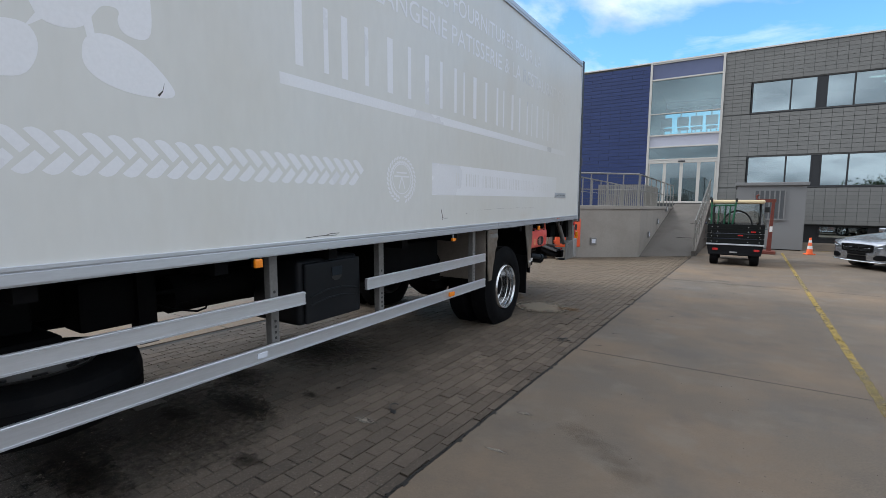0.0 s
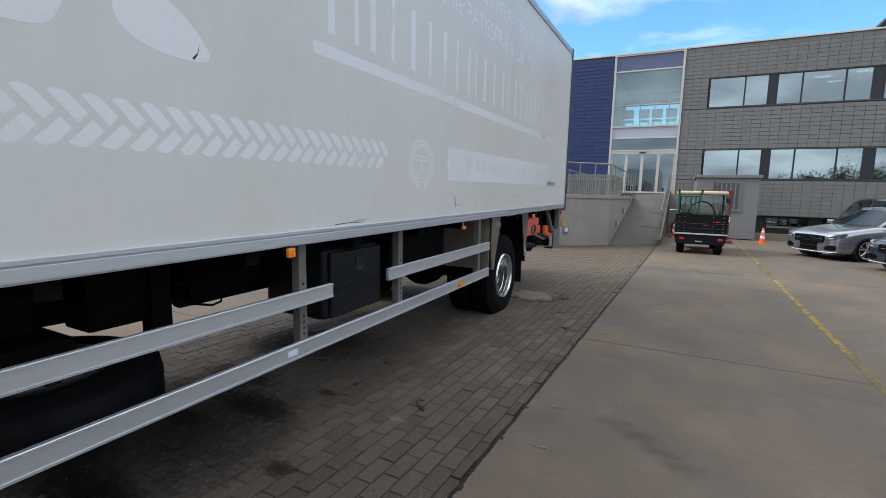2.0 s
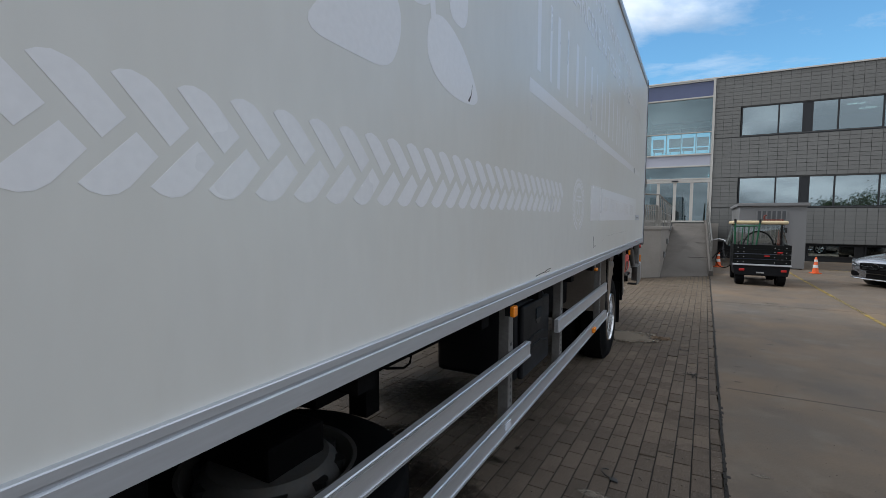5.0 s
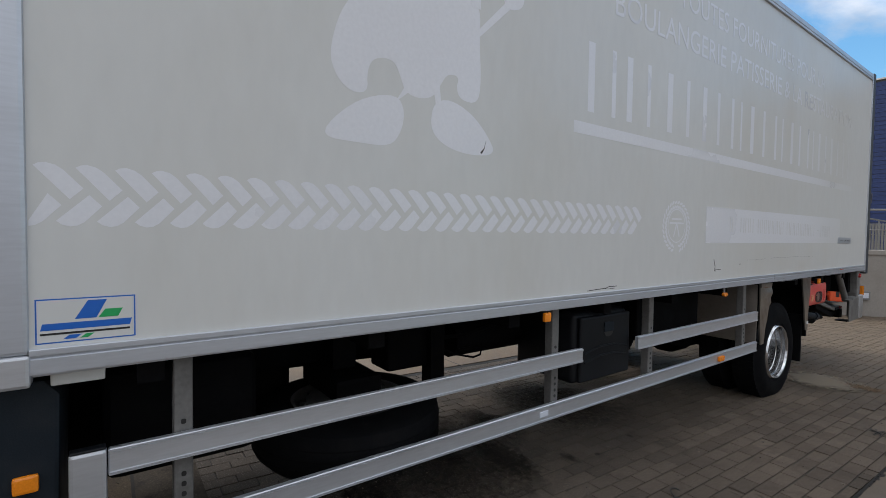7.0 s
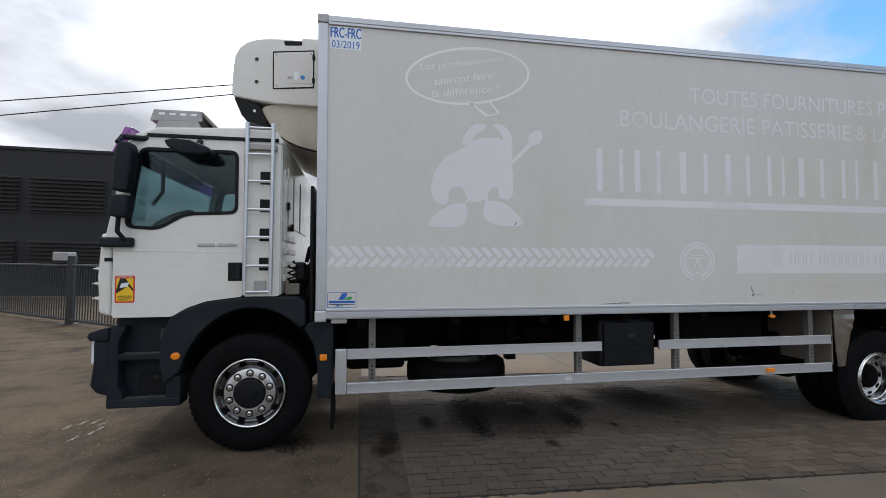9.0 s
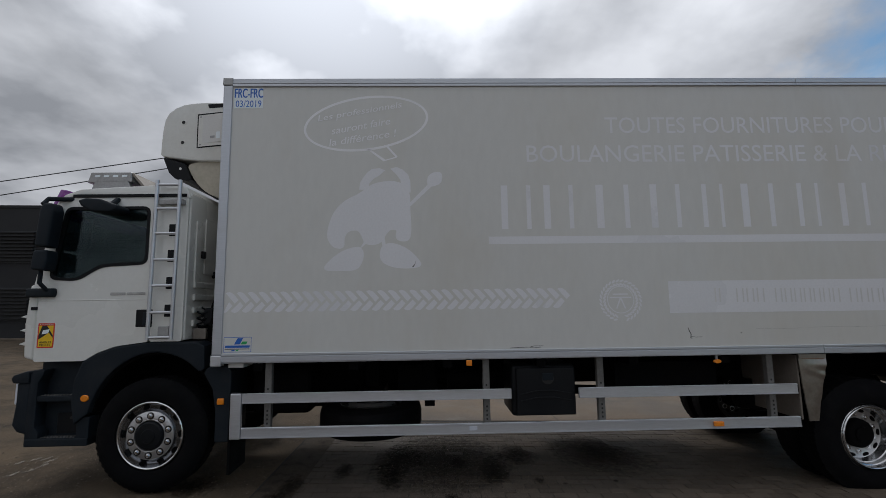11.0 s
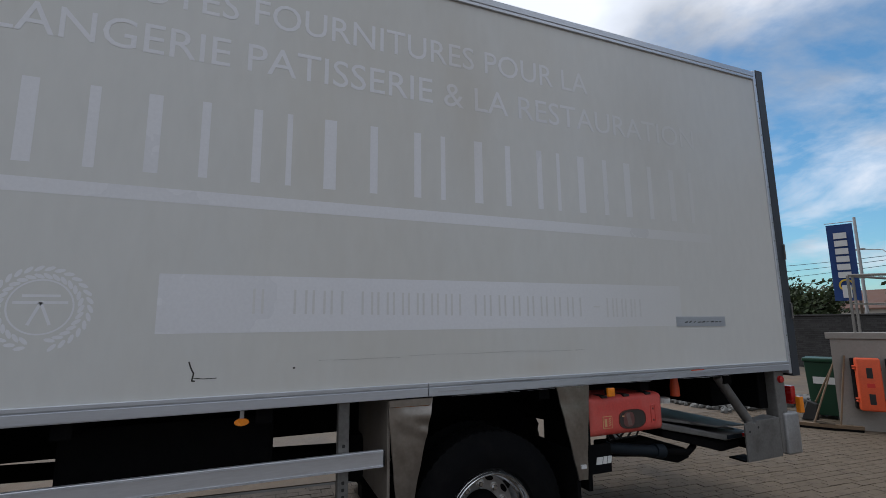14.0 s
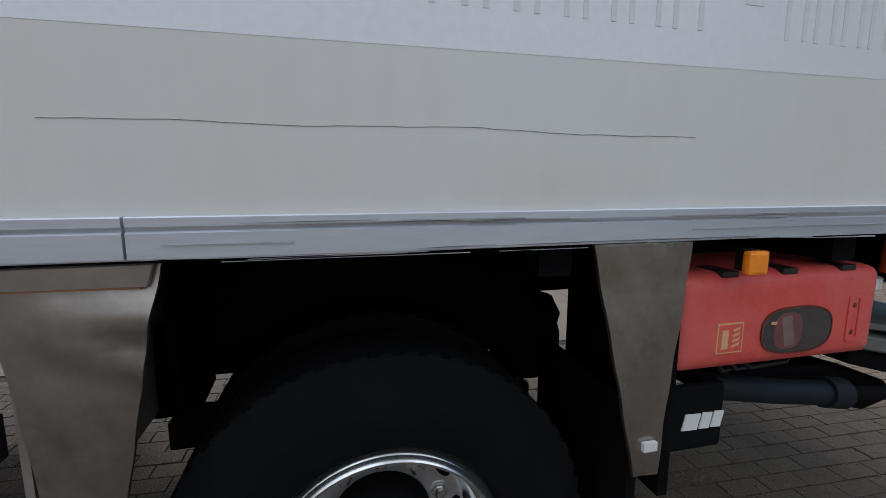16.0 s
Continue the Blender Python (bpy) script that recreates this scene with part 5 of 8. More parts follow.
for (q0, q1) in (((3.09, 1.56), (3.13, 1.66)), ((3.17, 1.56), (3.13, 1.66)), ((3.03, 1.66), (3.23, 1.66)), ((3.06, 1.69), (3.20, 1.69))):
    d = Vector((q1[0] - q0[0], q1[1] - q0[1])).normalized() * 0.006
    prism([(q0[0] - d.y, q0[1] + d.x), (q0[0] + d.y, q0[1] - d.x), (q1[0] + d.y, q1[1] - d.x), (q1[0] - d.y, q1[1] + d.x)], GX, GX + 0.0014, "x", bm=bm)
part("wreath_badge", bm, "ghost", body)
# stickers
st = decal("sticker", [(-0.448, 3.488), (-0.178, 3.488), (-0.178, 3.69), (-0.448, 3.69)], "stickerwhite", 0.0006, "white and blue sticker")
letters(lettering("FRC-FRC", -0.444, -0.182, 3.592, 3.684, GX + 0.0026), "stickerblue", body)
letters(lettering("FRC-FRC", -0.440, -0.178, 3.592, 3.684, GX + 0.0030), "stickerblue", body)
letters(lettering("03/2019", -0.432, -0.192, 3.500, 3.566, GX + 0.0026), "stickerblue", body)
decal("sticker", [(-0.448, 1.225), (-0.205, 1.225), (-0.205, 1.357), (-0.448, 1.357)], "stickerblue", 0.0, "white maker's sticker with blue rim")
decal("sticker_face", [(-0.444, 1.229), (-0.209, 1.229), (-0.209, 1.353), (-0.444, 1.353)], "skin", 0.0008)
decal("sticker_shape", [(-0.357, 1.293), (-0.325, 1.348), (-0.278, 1.348), (-0.305, 1.293)], "stickerblue", 0.0014)
decal("sticker_shape", [(-0.300, 1.293), (-0.283, 1.318), (-0.238, 1.318), (-0.250, 1.293)], "stickergreen", 0.0014)
decal("sticker_bar", [(-0.437, 1.264), (-0.22, 1.264), (-0.214, 1.284), (-0.432, 1.284)], "stickerblue", 0.0014)
decal("sticker_bar", [(-0.437, 1.250), (-0.22, 1.250), (-0.22, 1.256), (-0.437, 1.256)], "black", 0.0014)
decal("sticker_shape", [(-0.385, 1.235), (-0.37, 1.247), (-0.34, 1.247), (-0.355, 1.235)], "stickerblue", 0.0014)
decal("sticker_shape", [(-0.345, 1.235), (-0.33, 1.247), (-0.31, 1.247), (-0.325, 1.235)], "stickergreen", 0.0014)
decal("name_plate", [(6.938, 1.500), (7.45, 1.497), (7.45, 1.570), (6.938, 1.573)], "alutrim", 0.004, "scraped metal plate")
random.seed(9)
for i in range(9):
    a = 7.02 + i * 0.045
    decal("scraped_mark", [(a, 1.525), (a + random.uniform(0.01, 0.045), 1.528), (a + 0.03, 1.533 + random.uniform(0, 0.012)), (a, 1.532)], "black", 0.0048)
decal("sticker", [(7.03, 1.150), (7.16, 1.150), (7.16, 1.185), (7.03, 1.185)], "orangebox", 0.014, "faded orange sticker")


def scratch(pts, w, material="crack", lift=0.0004, label=""):
    bm = bmesh.new()
    for a, b in zip(pts, pts[1:]):
        d = Vector((b[0] - a[0], b[1] - a[1]))
        k = Vector((-d.y, d.x)).normalized() * w
        e = d.normalized() * w * 0.5
        prism([(a[0] + k.x - e.x, a[1] + k.y - e.y), (a[0] - k.x - e.x, a[1] - k.y - e.y), (b[0] - k.x + e.x, b[1] - k.y + e.y), (b[0] + k.x + e.x, b[1] + k.y + e.y)], GX, GX + 0.0014 + lift, "x", bm=bm)
    return part("crack", bm, material, body, label)


random.seed(4)
scratch([(4.855 + 1.23 * i / 40, 1.364 + 0.002 * math.sin(i * 0.35) + random.uniform(-0.0012, 0.0012) - 0.008 * max(0, i - 24) / 16) for i in range(41)], 0.00032, label="long thin crack in the panel")
scratch([(4.35 + 0.45 * i / 14, 1.358 + random.uniform(-0.002, 0.002)) for i in range(15)], 0.00035)
scratch([(3.735, 1.375), (3.745, 1.345), (3.758, 1.320), (3.752, 1.285), (3.765, 1.283)], 0.0035)
scratch([(3.758, 1.298), (3.80, 1.292), (3.86, 1.293)], 0.0018)
scratch([(2.10, 1.222), (2.20, 1.226), (2.28, 1.228), (2.32, 1.237), (2.40, 1.236)], 0.0022)
scratch([(2.26, 1.228), (2.31, 1.222), (2.38, 1.224)], 0.0016)
scratch([(4.22, 1.325), (4.228, 1.325)], 0.004)
for i in range(40):
    a, z = random.uniform(4.98, 7.2), random.choice((1.133, 1.136, 1.14, 1.145, 1.165, 1.192, 1.197, 1.2)) - 0.0014 * 6
    d = random.uniform(0.08, 0.5)
    bm = prism([(a, z), (a + d, z + random.uniform(-0.004, 0.004)), (a + d, z + 0.0012), (a, z + 0.0010)], S + 0.0125, S + 0.0150, "x")
    part("scrape", bm, "greyscrape", body)

# refrigeration unit
def round_loop(pts, r, n=4):
    """Outline with its corners rounded."""
    out = []
    m = len(pts)
    for i in range(m):
        p, a, b = Vector(pts[i]), Vector(pts[i - 1]), Vector(pts[(i + 1) % m])
        da, db = (a - p), (b - p)
        k = min(r, da.length * 0.45, db.length * 0.45)
        s, e = p + da.normalized() * k, p + db.normalized() * k
        for j in range(n + 1):
            t = j / n
            q = s.lerp(p, t).lerp(p.lerp(e, t), t)
            out.append((q.x, q.y))
    return out


def smooth_loop(pts):
    """Outline with its inner corners rounded off, twice; the first and last points stay."""
    for _ in range(2):
        out = [pts[0]]
        for a, b in zip(pts, pts[1:]):
            out += [(a[0] * 0.75 + b[0] * 0.25, a[1] * 0.75 + b[1] * 0.25), (a[0] * 0.25 + b[0] * 0.75, a[1] * 0.25 + b[1] * 0.75)]
        pts = out + [pts[-1]]
    return pts


FX = -2.79
fridge = part("fridge_unit", prism([(-0.56, 3.775), (-0.73, 3.775), (-0.748, 3.747), (-0.91, 3.750), (-1.05, 3.742), (-1.15, 3.725), (-1.235, 3.69), (-1.30, 3.635), (-1.338, 3.56), (-1.352, 3.45), (-1.36, 3.32), (-1.362, 3.19), (-1.345, 3.172), (-1.12, 3.142), (-0.98, 3.127), (-0.56, 3.117)], -4.46, FX, "x", 0.022, 3), "reefer", truck, "white roof-front refrigeration unit", True)
part("underside_grille", prism([(-1.350, 3.168), (-1.12, 3.10), (-1.045, 2.93), (-1.10, 2.915), (-1.222, 2.946), (-1.282, 3.005)], -4.42, FX - 0.02, "x", 0.010, 2), "blkplastic", fridge)
part("drain_hole", lathe([(0.014, 0.0), (0.0, 0.0015)], 14, None, (FX - 0.02, -1.165, 3.045)), "letterwhite", fridge)
part("lower_shell", prism(smooth_loop([(-0.56, 3.118), (-1.13, 3.135), (-1.06, 2.97), (-0.94, 2.82), (-0.78, 2.735), (-0.56, 2.69)]), -4.36, FX - 0.045, "x", 0.03, 3), "reeferlow", fridge, "beige lower shell", True)
part("shell_edge", tube([(FX - 0.06, -0.98, 2.855), (FX - 0.055, -0.80, 2.735), (FX - 0.05, -0.58, 2.685)], 0.010, 6), "blkplastic", fridge)
part("grip_slot", prism(round_loop([(-0.907, 3.728), (-0.735, 3.738), (-0.738, 3.697), (-0.893, 3.685)], 0.012, 3), FX - 0.03, FX + 0.002, "x"), "blkplastic", fridge)
part("panel_gap", pierced([(-1.000, 3.255), (-0.622, 3.290), (-0.622, 3.660), (-1.004, 3.618)], [[(-0.988, 3.268), (-0.634, 3.302), (-0.634, 3.646), (-0.992, 3.604)]], FX - 0.004, FX + 0.004), "blkplastic", fridge)
part("control_panel", prism([(-0.988, 3.268), (-0.634, 3.302), (-0.634, 3.646), (-0.992, 3.604)], FX - 0.004, FX + 0.006, "x"), "reefer", fridge)
part("panel_face", prism([(-0.943, 3.307), (-0.668, 3.334), (-0.670, 3.622), (-0.947, 3.590)], FX + 0.002, FX + 0.009, "x"), "ghostdark", fridge)
for yy, zz in ((-0.966, 3.290), (-0.970, 3.588), (-0.655, 3.325), (-0.655, 3.620)):
    part("screw", lathe([(0.009, 0), (0.007, 0.003), (0, 0.003)], 8, None, (FX + 0.006, yy, zz)), "galv", fridge)
part("label", prism([(-0.806, 3.357), (-0.766, 3.361), (-0.766, 3.432), (-0.806, 3.428)], FX + 0.008, FX + 0.0105, "x"), "stickerwhite", fridge)
part("label", prism([(-0.866, 3.362), (-0.820, 3.366), (-0.820, 3.388), (-0.866, 3.384)], FX + 0.008, FX + 0.0105, "x"), "greyscrape", fridge)
part("panel_dial", lathe([(0.021, 0), (0.018, 0.002), (0, 0.002)], 18, None, (FX + 0.009, -0.728, 3.384)), "stickerskyblue", fridge)
for zz in (3.36, 3.585):
    part("hinge", box(FX, FX + 0.014, -0.640, -0.615, zz - 0.025, zz + 0.025, 0.004), "blkplastic", fridge)
for z in (3.316, 3.532):
    part("hole_rim", lathe([(0.027, 0), (0.025, 0.005), (0.018, 0.006)], 18, None, (FX - 0.001, -1.145, z), caps=False), "reefer", fridge, "", True)
    part("hole", lathe([(0.019, 0), (0.019, 0.0035), (0.0, 0.0035)], 16, None, (FX - 0.001, -1.145, z)), "black", fridge)

# ---- cab ----
C = -2.42                      # cab side
cab = part("cab", box(-4.80, C - 0.05, -2.05, -0.88, 1.22, 1.34), "chassis", truck, "white day cab")


arch_pts = [(-1.66, 1.165), (-1.55, 1.235), (-1.40, 1.29), (-1.13, 1.325)]
door_out = [(-2.085, 1.165)] + arch_pts + [(-1.13, 2.66), (-1.82, 2.68), (-1.95, 2.60), (-2.06, 2.05), (-2.085, 1.75)]
win_hole = round_loop([(-2.000, 1.905), (-1.77, 1.890), (-1.575, 2.015), (-1.185, 2.035), (-1.185, 2.553), (-1.905, 2.553)], 0.06)
dr = part("door", pierced(round_loop(door_out, 0.02, 2), [win_hole], C - 0.05, C), "cabwhite", cab)
ring_out = round_loop([(-2.015, 1.893), (-1.765, 1.876), (-1.570, 2.003), (-1.172, 2.022), (-1.172, 2.566), (-1.913, 2.566)], 0.07)
part("window_seal", pierced(ring_out, [round_loop([(-1.985, 1.918), (-1.775, 1.905), (-1.580, 2.03), (-1.198, 2.048), (-1.198, 2.540), (-1.897, 2.540)], 0.05)], C - 0.04, C + 0.006), "blkplastic", dr)
part("window_pane", prism(win_hole, C - 0.03, C - 0.022, "x"), "cabglass", dr)
part("handle_cup", box(C - 0.02, C + 0.004, -1.245, -1.105, 1.455, 1.615, 0.035, 4), "blkplastic", dr)
part("handle", box(C + 0.002, C + 0.016, -1.18, -1.145, 1.47, 1.59, 0.008), "dkplastic", dr)
part("crease", box(C - 0.002, C + 0.003, -2.08, -1.14, 1.70, 1.708, 0.002, 1), "cabwhite", dr)
part("model_bar", box(C, C + 0.006, -1.475, -1.345, 1.745, 1.772, 0.003, 1), "rimgrey", dr)
part("model_bar", box(C, C + 0.006, -1.33, -1.175, 1.745, 1.772, 0.003, 1), "rimgrey", dr)
sk = part("sticker", prism(round_loop([(-2.065, 1.285), (-1.925, 1.285), (-1.925, 1.505), (-2.065, 1.505)], 0.012, 3), C, C + 0.0015, "x"), "stickerred", dr, "red and yellow blind-spot warning sticker")
part("field", prism([(-2.055, 1.297), (-1.935, 1.297), (-1.935, 1.482), (-2.055, 1.482)], C, C + 0.0025, "x"), "stickeryellow", sk)
part("shape", prism([(-2.055, 1.36), (-1.97, 1.42), (-1.935, 1.375), (-1.935, 1.395), (-1.97, 1.45), (-1.99, 1.482), (-2.03, 1.482), (-2.055, 1.395)], C, C + 0.0032, "x"), "black", sk)
part("shape", prism([(-2.03, 1.405), (-1.975, 1.415), (-1.965, 1.45), (-2.02, 1.442)], C, C + 0.0040, "x"), "stickerwhite", sk)
letters(lettering("ATTENTION", -2.052, -1.938, 1.486, 1.499, C + 0.003), "letterwhite", sk)
letters(lettering("ANGLES", -2.045, -1.945, 1.326, 1.344, C + 0.0035), "black", sk)
letters(lettering("MORTS", -2.04, -1.95, 1.303, 1.320, C + 0.0035), "black", sk)
# far door, rear side panel, roof, walls
part("far_door", pierced(round_loop(door_out, 0.02, 2), [win_hole], -4.83, -4.78), "cabwhite", cab)
part("far_window", prism(win_hole, -4.81, -4.80, "x"), "cabglass", cab)
rs = part("rear_side_panel", prism(round_loop([(-1.122, 1.325), (-0.845, 1.325), (-0.845, 2.66), (-1.122, 2.66)], 0.02, 2), C - 0.06, C - 0.004, "x"), "cabwhite", cab)
for z in (1.60, 1.85, 2.10, 2.34):
    part("vent_cover", box(C - 0.006, C + 0.002, -1.005, -0.915, z - 0.055, z + 0.055, 0.004, 1), "blkplastic", rs)
part("far_side_panel", box(-4.83, -4.78, -1.122, -0.845, 1.325, 2.66), "cabwhite", cab)
part("rear_wall", box(-4.78, C - 0.03, -0.87, -0.835, 1.33, 2.70, 0.02, 3), "cabwhite", cab)
for x0, x1, z0, z1 in ((-2.56, -2.66, 1.85, 2.45), (-2.74, -3.00, 1.95, 2.50), (-3.10, -3.5, 1.95, 2.5), (-3.6, -4.2, 1.95, 2.5)):
    part("pressed_panel", box(x0, x1, -0.838, -0.822, z0, z1, 0.010, 2), "cabwhite", cab)
for z in (1.45, 1.57, 1.69, 1.81):
    part("pressed_rib", box(-3.2, -2.56, -0.838, -0.815, z, z + 0.06, 0.012, 2), "cabwhite", cab)
for z, x in ((2.10, -2.70), (1.92, -2.95)):
    part("catch", box(x - 0.03, x + 0.03, -0.836, -0.805, z, z + 0.07, 0.01), "blkplastic", cab)
part("roof", prism([(-2.00, 2.60), (-1.94, 2.68), (-1.80, 2.735), (-0.98, 2.775), (-0.87, 2.745), (-0.835, 2.66), (-0.835, 2.64), (-1.13, 2.664), (-1.82, 2.684)], -4.80, C + 0.0, "x", 0.02, 3), "cabwhite", cab, "", True)
part("drip_rail", box(C, C + 0.012, -1.86, -0.86, 2.652, 2.682, 0.004), "blkplastic", cab)
part("roof_lining", box(-4.75, C - 0.06, -1.90, -0.87, 2.58, 2.60), "lining", cab)
part("rear_lining", box(-4.75, C - 0.06, -0.885, -0.872, 1.40, 2.58), "lining", cab)
part("sun_strip", prism([(-1.998, 2.465), (-1.992, 2.465), (-1.970, 2.575), (-1.976, 2.575)], -4.55, C - 0.16, "x"), "sunstrip", cab)
part("grab_handle", tube([(C - 0.10, -1.93, 2.52), (C - 0.16, -1.80, 2.46), (C - 0.16, -1.80, 2.22), (C - 0.12, -1.86, 2.10)], 0.016, 8), "dkplastic", cab, "", True)
part("windscreen", prism([(-2.145, 1.85), (-2.135, 1.85), (-1.985, 2.60), (-1.995, 2.60)], -4.70, C - 0.09, "x"), "cabglass", cab)
part("pillar", prism([(-2.165, 1.75), (-2.075, 1.75), (-1.94, 2.62), (-2.01, 2.62)], C - 0.09, C - 0.012, "x", 0.015, 2), "cabwhite", cab)
part("pillar", prism([(-2.165, 1.75), (-2.095, 1.75), (-1.945, 2.62), (-2.01, 2.62)], -4.79, -4.70, "x"), "cabwhite", cab)
front = part("front_panel", prism([(-2.10, 1.17), (-2.185, 1.20), (-2.20, 1.50), (-2.18, 1.85), (-2.10, 1.85)], -4.79, C - 0.012, "x", 0.03, 3), "cabwhite", cab)
for z in (1.32, 1.44, 1.56):
    part("fin", prism([(-2.14, z - 0.025), (-2.14, z + 0.02), (-2.20, z + 0.015), (-2.240, z)], -4.6, C - 0.02, "x", 0.004, 1), "cabwhite", front)
part("corner_vent", box(C - 0.05, C - 0.006, -2.15, -2.09, 1.62, 1.65, 0.004), "blkplastic", front)
part("visor", prism([(-2.185, 2.545), (-2.155, 2.545), (-2.03, 2.765), (-2.09, 2.775)], -4.6, C - 0.14, "x", 0.02, 2), "purple", cab, "purple tinted sun visor")
# inside
part("dashboard", box(-4.7, C - 0.07, -2.08, -1.75, 1.45, 1.86, 0.05, 3), "blkplastic", cab)
part("steering_wheel", tube([(-2.95 + 0.20 * math.cos(a), -1.84 + 0.15 * math.sin(a), 2.00 + 0.09 * math.sin(a)) for a in [2 * math.pi * i / 24 for i in range(24)]], 0.020, 6, closed=True), "blkplastic", cab, "", True)
for x in (-2.95, -4.2):
    sx = part("seat", box(x - 0.25, x + 0.25, -1.48, -1.02, 1.55, 1.70, 0.05, 3), "seat", cab)
    part("backrest", box(x - 0.24, x + 0.24, -1.10, -0.94, 1.68, 2.32, 0.05, 3), "seat", sx)
    part("headrest", box(x - 0.14, x + 0.14, -1.08, -0.98, 2.34, 2.52, 0.04, 3), "seat", sx)
# roof rack deflector
rk = part("roof_rack", prism([(-1.97, 2.88), (-1.94, 2.985), (-1.56, 2.985), (-1.55, 2.89)], -4.2, -2.72, "x", 0.006, 1), "galv", cab, "perforated aluminium roof bracket")
part("rack_foot", prism([(-1.96, 2.72), (-1.90, 2.89), (-1.59, 2.90), (-1.52, 2.74)], -2.80, -2.722, "x", 0.004, 1), "galv", rk)
part("rack_plate", prism([(-1.57, 2.97), (-1.38, 2.75), (-1.36, 2.76), (-1.555, 2.985)], -4.2, -2.74, "x"), "webgrey", rk)
for i in range(4):
    part("rack_slot", prism(round_loop([(-1.90 + i * 0.085, 2.935), (-1.85 + i * 0.085, 2.937), (-1.85 + i * 0.085, 2.957), (-1.90 + i * 0.085, 2.955)], 0.01, 3), -2.722, -2.7175, "x"), "stickerwhite", rk)
# ladder
ld = part("ladder", tube([(C + 0.055, -1.105, 1.345), (C + 0.055, -1.098, 2.80)], 0.017, 10), "alu", cab, "aluminium ladder", True)
part("upright", tube([(C + 0.055, -0.905, 1.345), (C + 0.055, -0.898, 2.80)], 0.017, 10), "alu", ld, "", True)
for z in (1.365, 1.585, 1.825, 2.06, 2.30, 2.53, 2.755):
    part("rung", tube([(C + 0.055, -1.10, z), (C + 0.055, -0.90, z)], 0.013, 8), "alu", ld, "", True)
part("bracket", box(C - 0.004, C + 0.05, -1.10, -0.87, 2.575, 2.62, 0.004), "galv", ld)
part("bracket", box(C - 0.004, C + 0.02, -1.04, -0.95, 1.375, 1.46, 0.004), "galv", ld)
# mirrors
mr = part("mirror", prism([(-2.045, 2.180), (-1.935, 2.172), (-1.905, 2.50), (-1.925, 2.572), (-2.005, 2.572), (-2.028, 2.50)], C + 0.02, C + 0.16, "x", 0.025, 3), "dkplastic", cab, "tall dark door mirror", True)
part("mirror_lower", prism([(-2.058, 1.975), (-1.945, 1.962), (-1.928, 2.05), (-1.934, 2.148), (-2.045, 2.148), (-2.058, 2.06)], C + 0.02, C + 0.16, "x", 0.022, 3), "dkplastic", mr, "", True)
part("arm", tube([(C + 0.10, -2.01, 1.97), (C + 0.09, -2.02, 1.86), (C + 0.05, -1.99, 1.80), (C, -1.96, 1.79)], 0.018, 8), "dkplastic", mr, "", True)
part("arm_base", box(C - 0.03, C + 0.05, -2.17, -1.935, 1.735, 1.815, 0.02, 3), "dkplastic", mr, "", True)
part("arm", tube([(C + 0.14, -2.01, 2.56), (C + 0.10, -2.00, 2.62), (C - 0.02, -1.86, 2.64)], 0.022, 8), "dkplastic", mr, "", True)
kerbm = part("kerb_mirror", prism([(-1.665, 2.578), (-1.60, 2.60), (-1.48, 2.590), (-1.345, 2.535), (-1.340, 2.495), (-1.40, 2.470), (-1.55, 2.478), (-1.64, 2.53)], C + 0.02, C + 0.22, "x", 0.018, 3), "dkplastic", cab, "kerb mirror above the door window", True)
part("arm", tube([(C, -1.47, 2.63), (C + 0.10, -1.47, 2.55)], 0.025, 8), "dkplastic", kerbm)
# steps, bumper, wheel arch
bmp = part("bumper", prism([(-2.10, 0.535), (-2.19, 0.56), (-2.235, 0.62), (-2.225, 0.70), (-2.215, 0.80), (-2.215, 0.98), (-2.10, 0.98)], -4.80, C - 0.02, "x", 0.02, 3), "dkplastic", cab, "dark grey plastic bumper", True)
part("headlight", box(C - 0.30, C - 0.028, -2.236, -2.19, 0.79, 0.985, 0.02, 2), "reflector", bmp)
part("corner_lip", prism([(-2.235, 0.98), (-2.255, 1.02), (-2.235, 1.05), (-2.13, 1.085), (-2.105, 1.07), (-2.105, 0.98)], -4.80, C + 0.0, "x", 0.012, 2), "dkplastic", bmp, "", True)
stp = part("step_unit", box(C - 0.45, C - 0.13, -2.10, -1.62, 0.46, 1.15, 0.01), "dkplastic", cab, "dark plastic two-step entry", True)
part("side_cheek", prism([(-2.115, 0.44), (-2.105, 1.06), (-2.07, 1.09), (-1.985, 1.09), (-2.005, 1.03), (-2.035, 0.98), (-2.035, 0.60), (-2.00, 0.55), (-2.00, 0.44)], C - 0.14, C - 0.012, "x", 0.014, 2), "dkplastic", stp, "", True)
part("tread", box(C - 0.16, C - 0.018, -2.04, -1.70, 0.815, 0.865, 0.010, 2), "dkplastic", stp)
part("lower_tread", box(C - 0.20, C - 0.008, -2.11, -1.585, 0.435, 0.505, 0.012, 2), "dkplastic", stp)
part("recess", box(C - 0.135, C - 0.122, -1.93, -1.71, 0.52, 0.70, 0.006, 1), "blkplastic", stp)
part("right_cheek", prism([(-1.69, 0.44), (-1.69, 0.66), (-1.66, 0.68), (-1.585, 0.68), (-1.585, 0.44)], C - 0.14, C - 0.014, "x", 0.010, 2), "dkplastic", stp)
part("latch_hole", prism(ell(-1.80, 0.655, 0.022, 0.014, 12), C - 0.122, C - 0.119, "x"), "black", stp)
part("inspection_lid", box(C - 0.131, C - 0.122, -1.78, -1.66, 0.96, 1.06, 0.004, 1), "slate", stp)
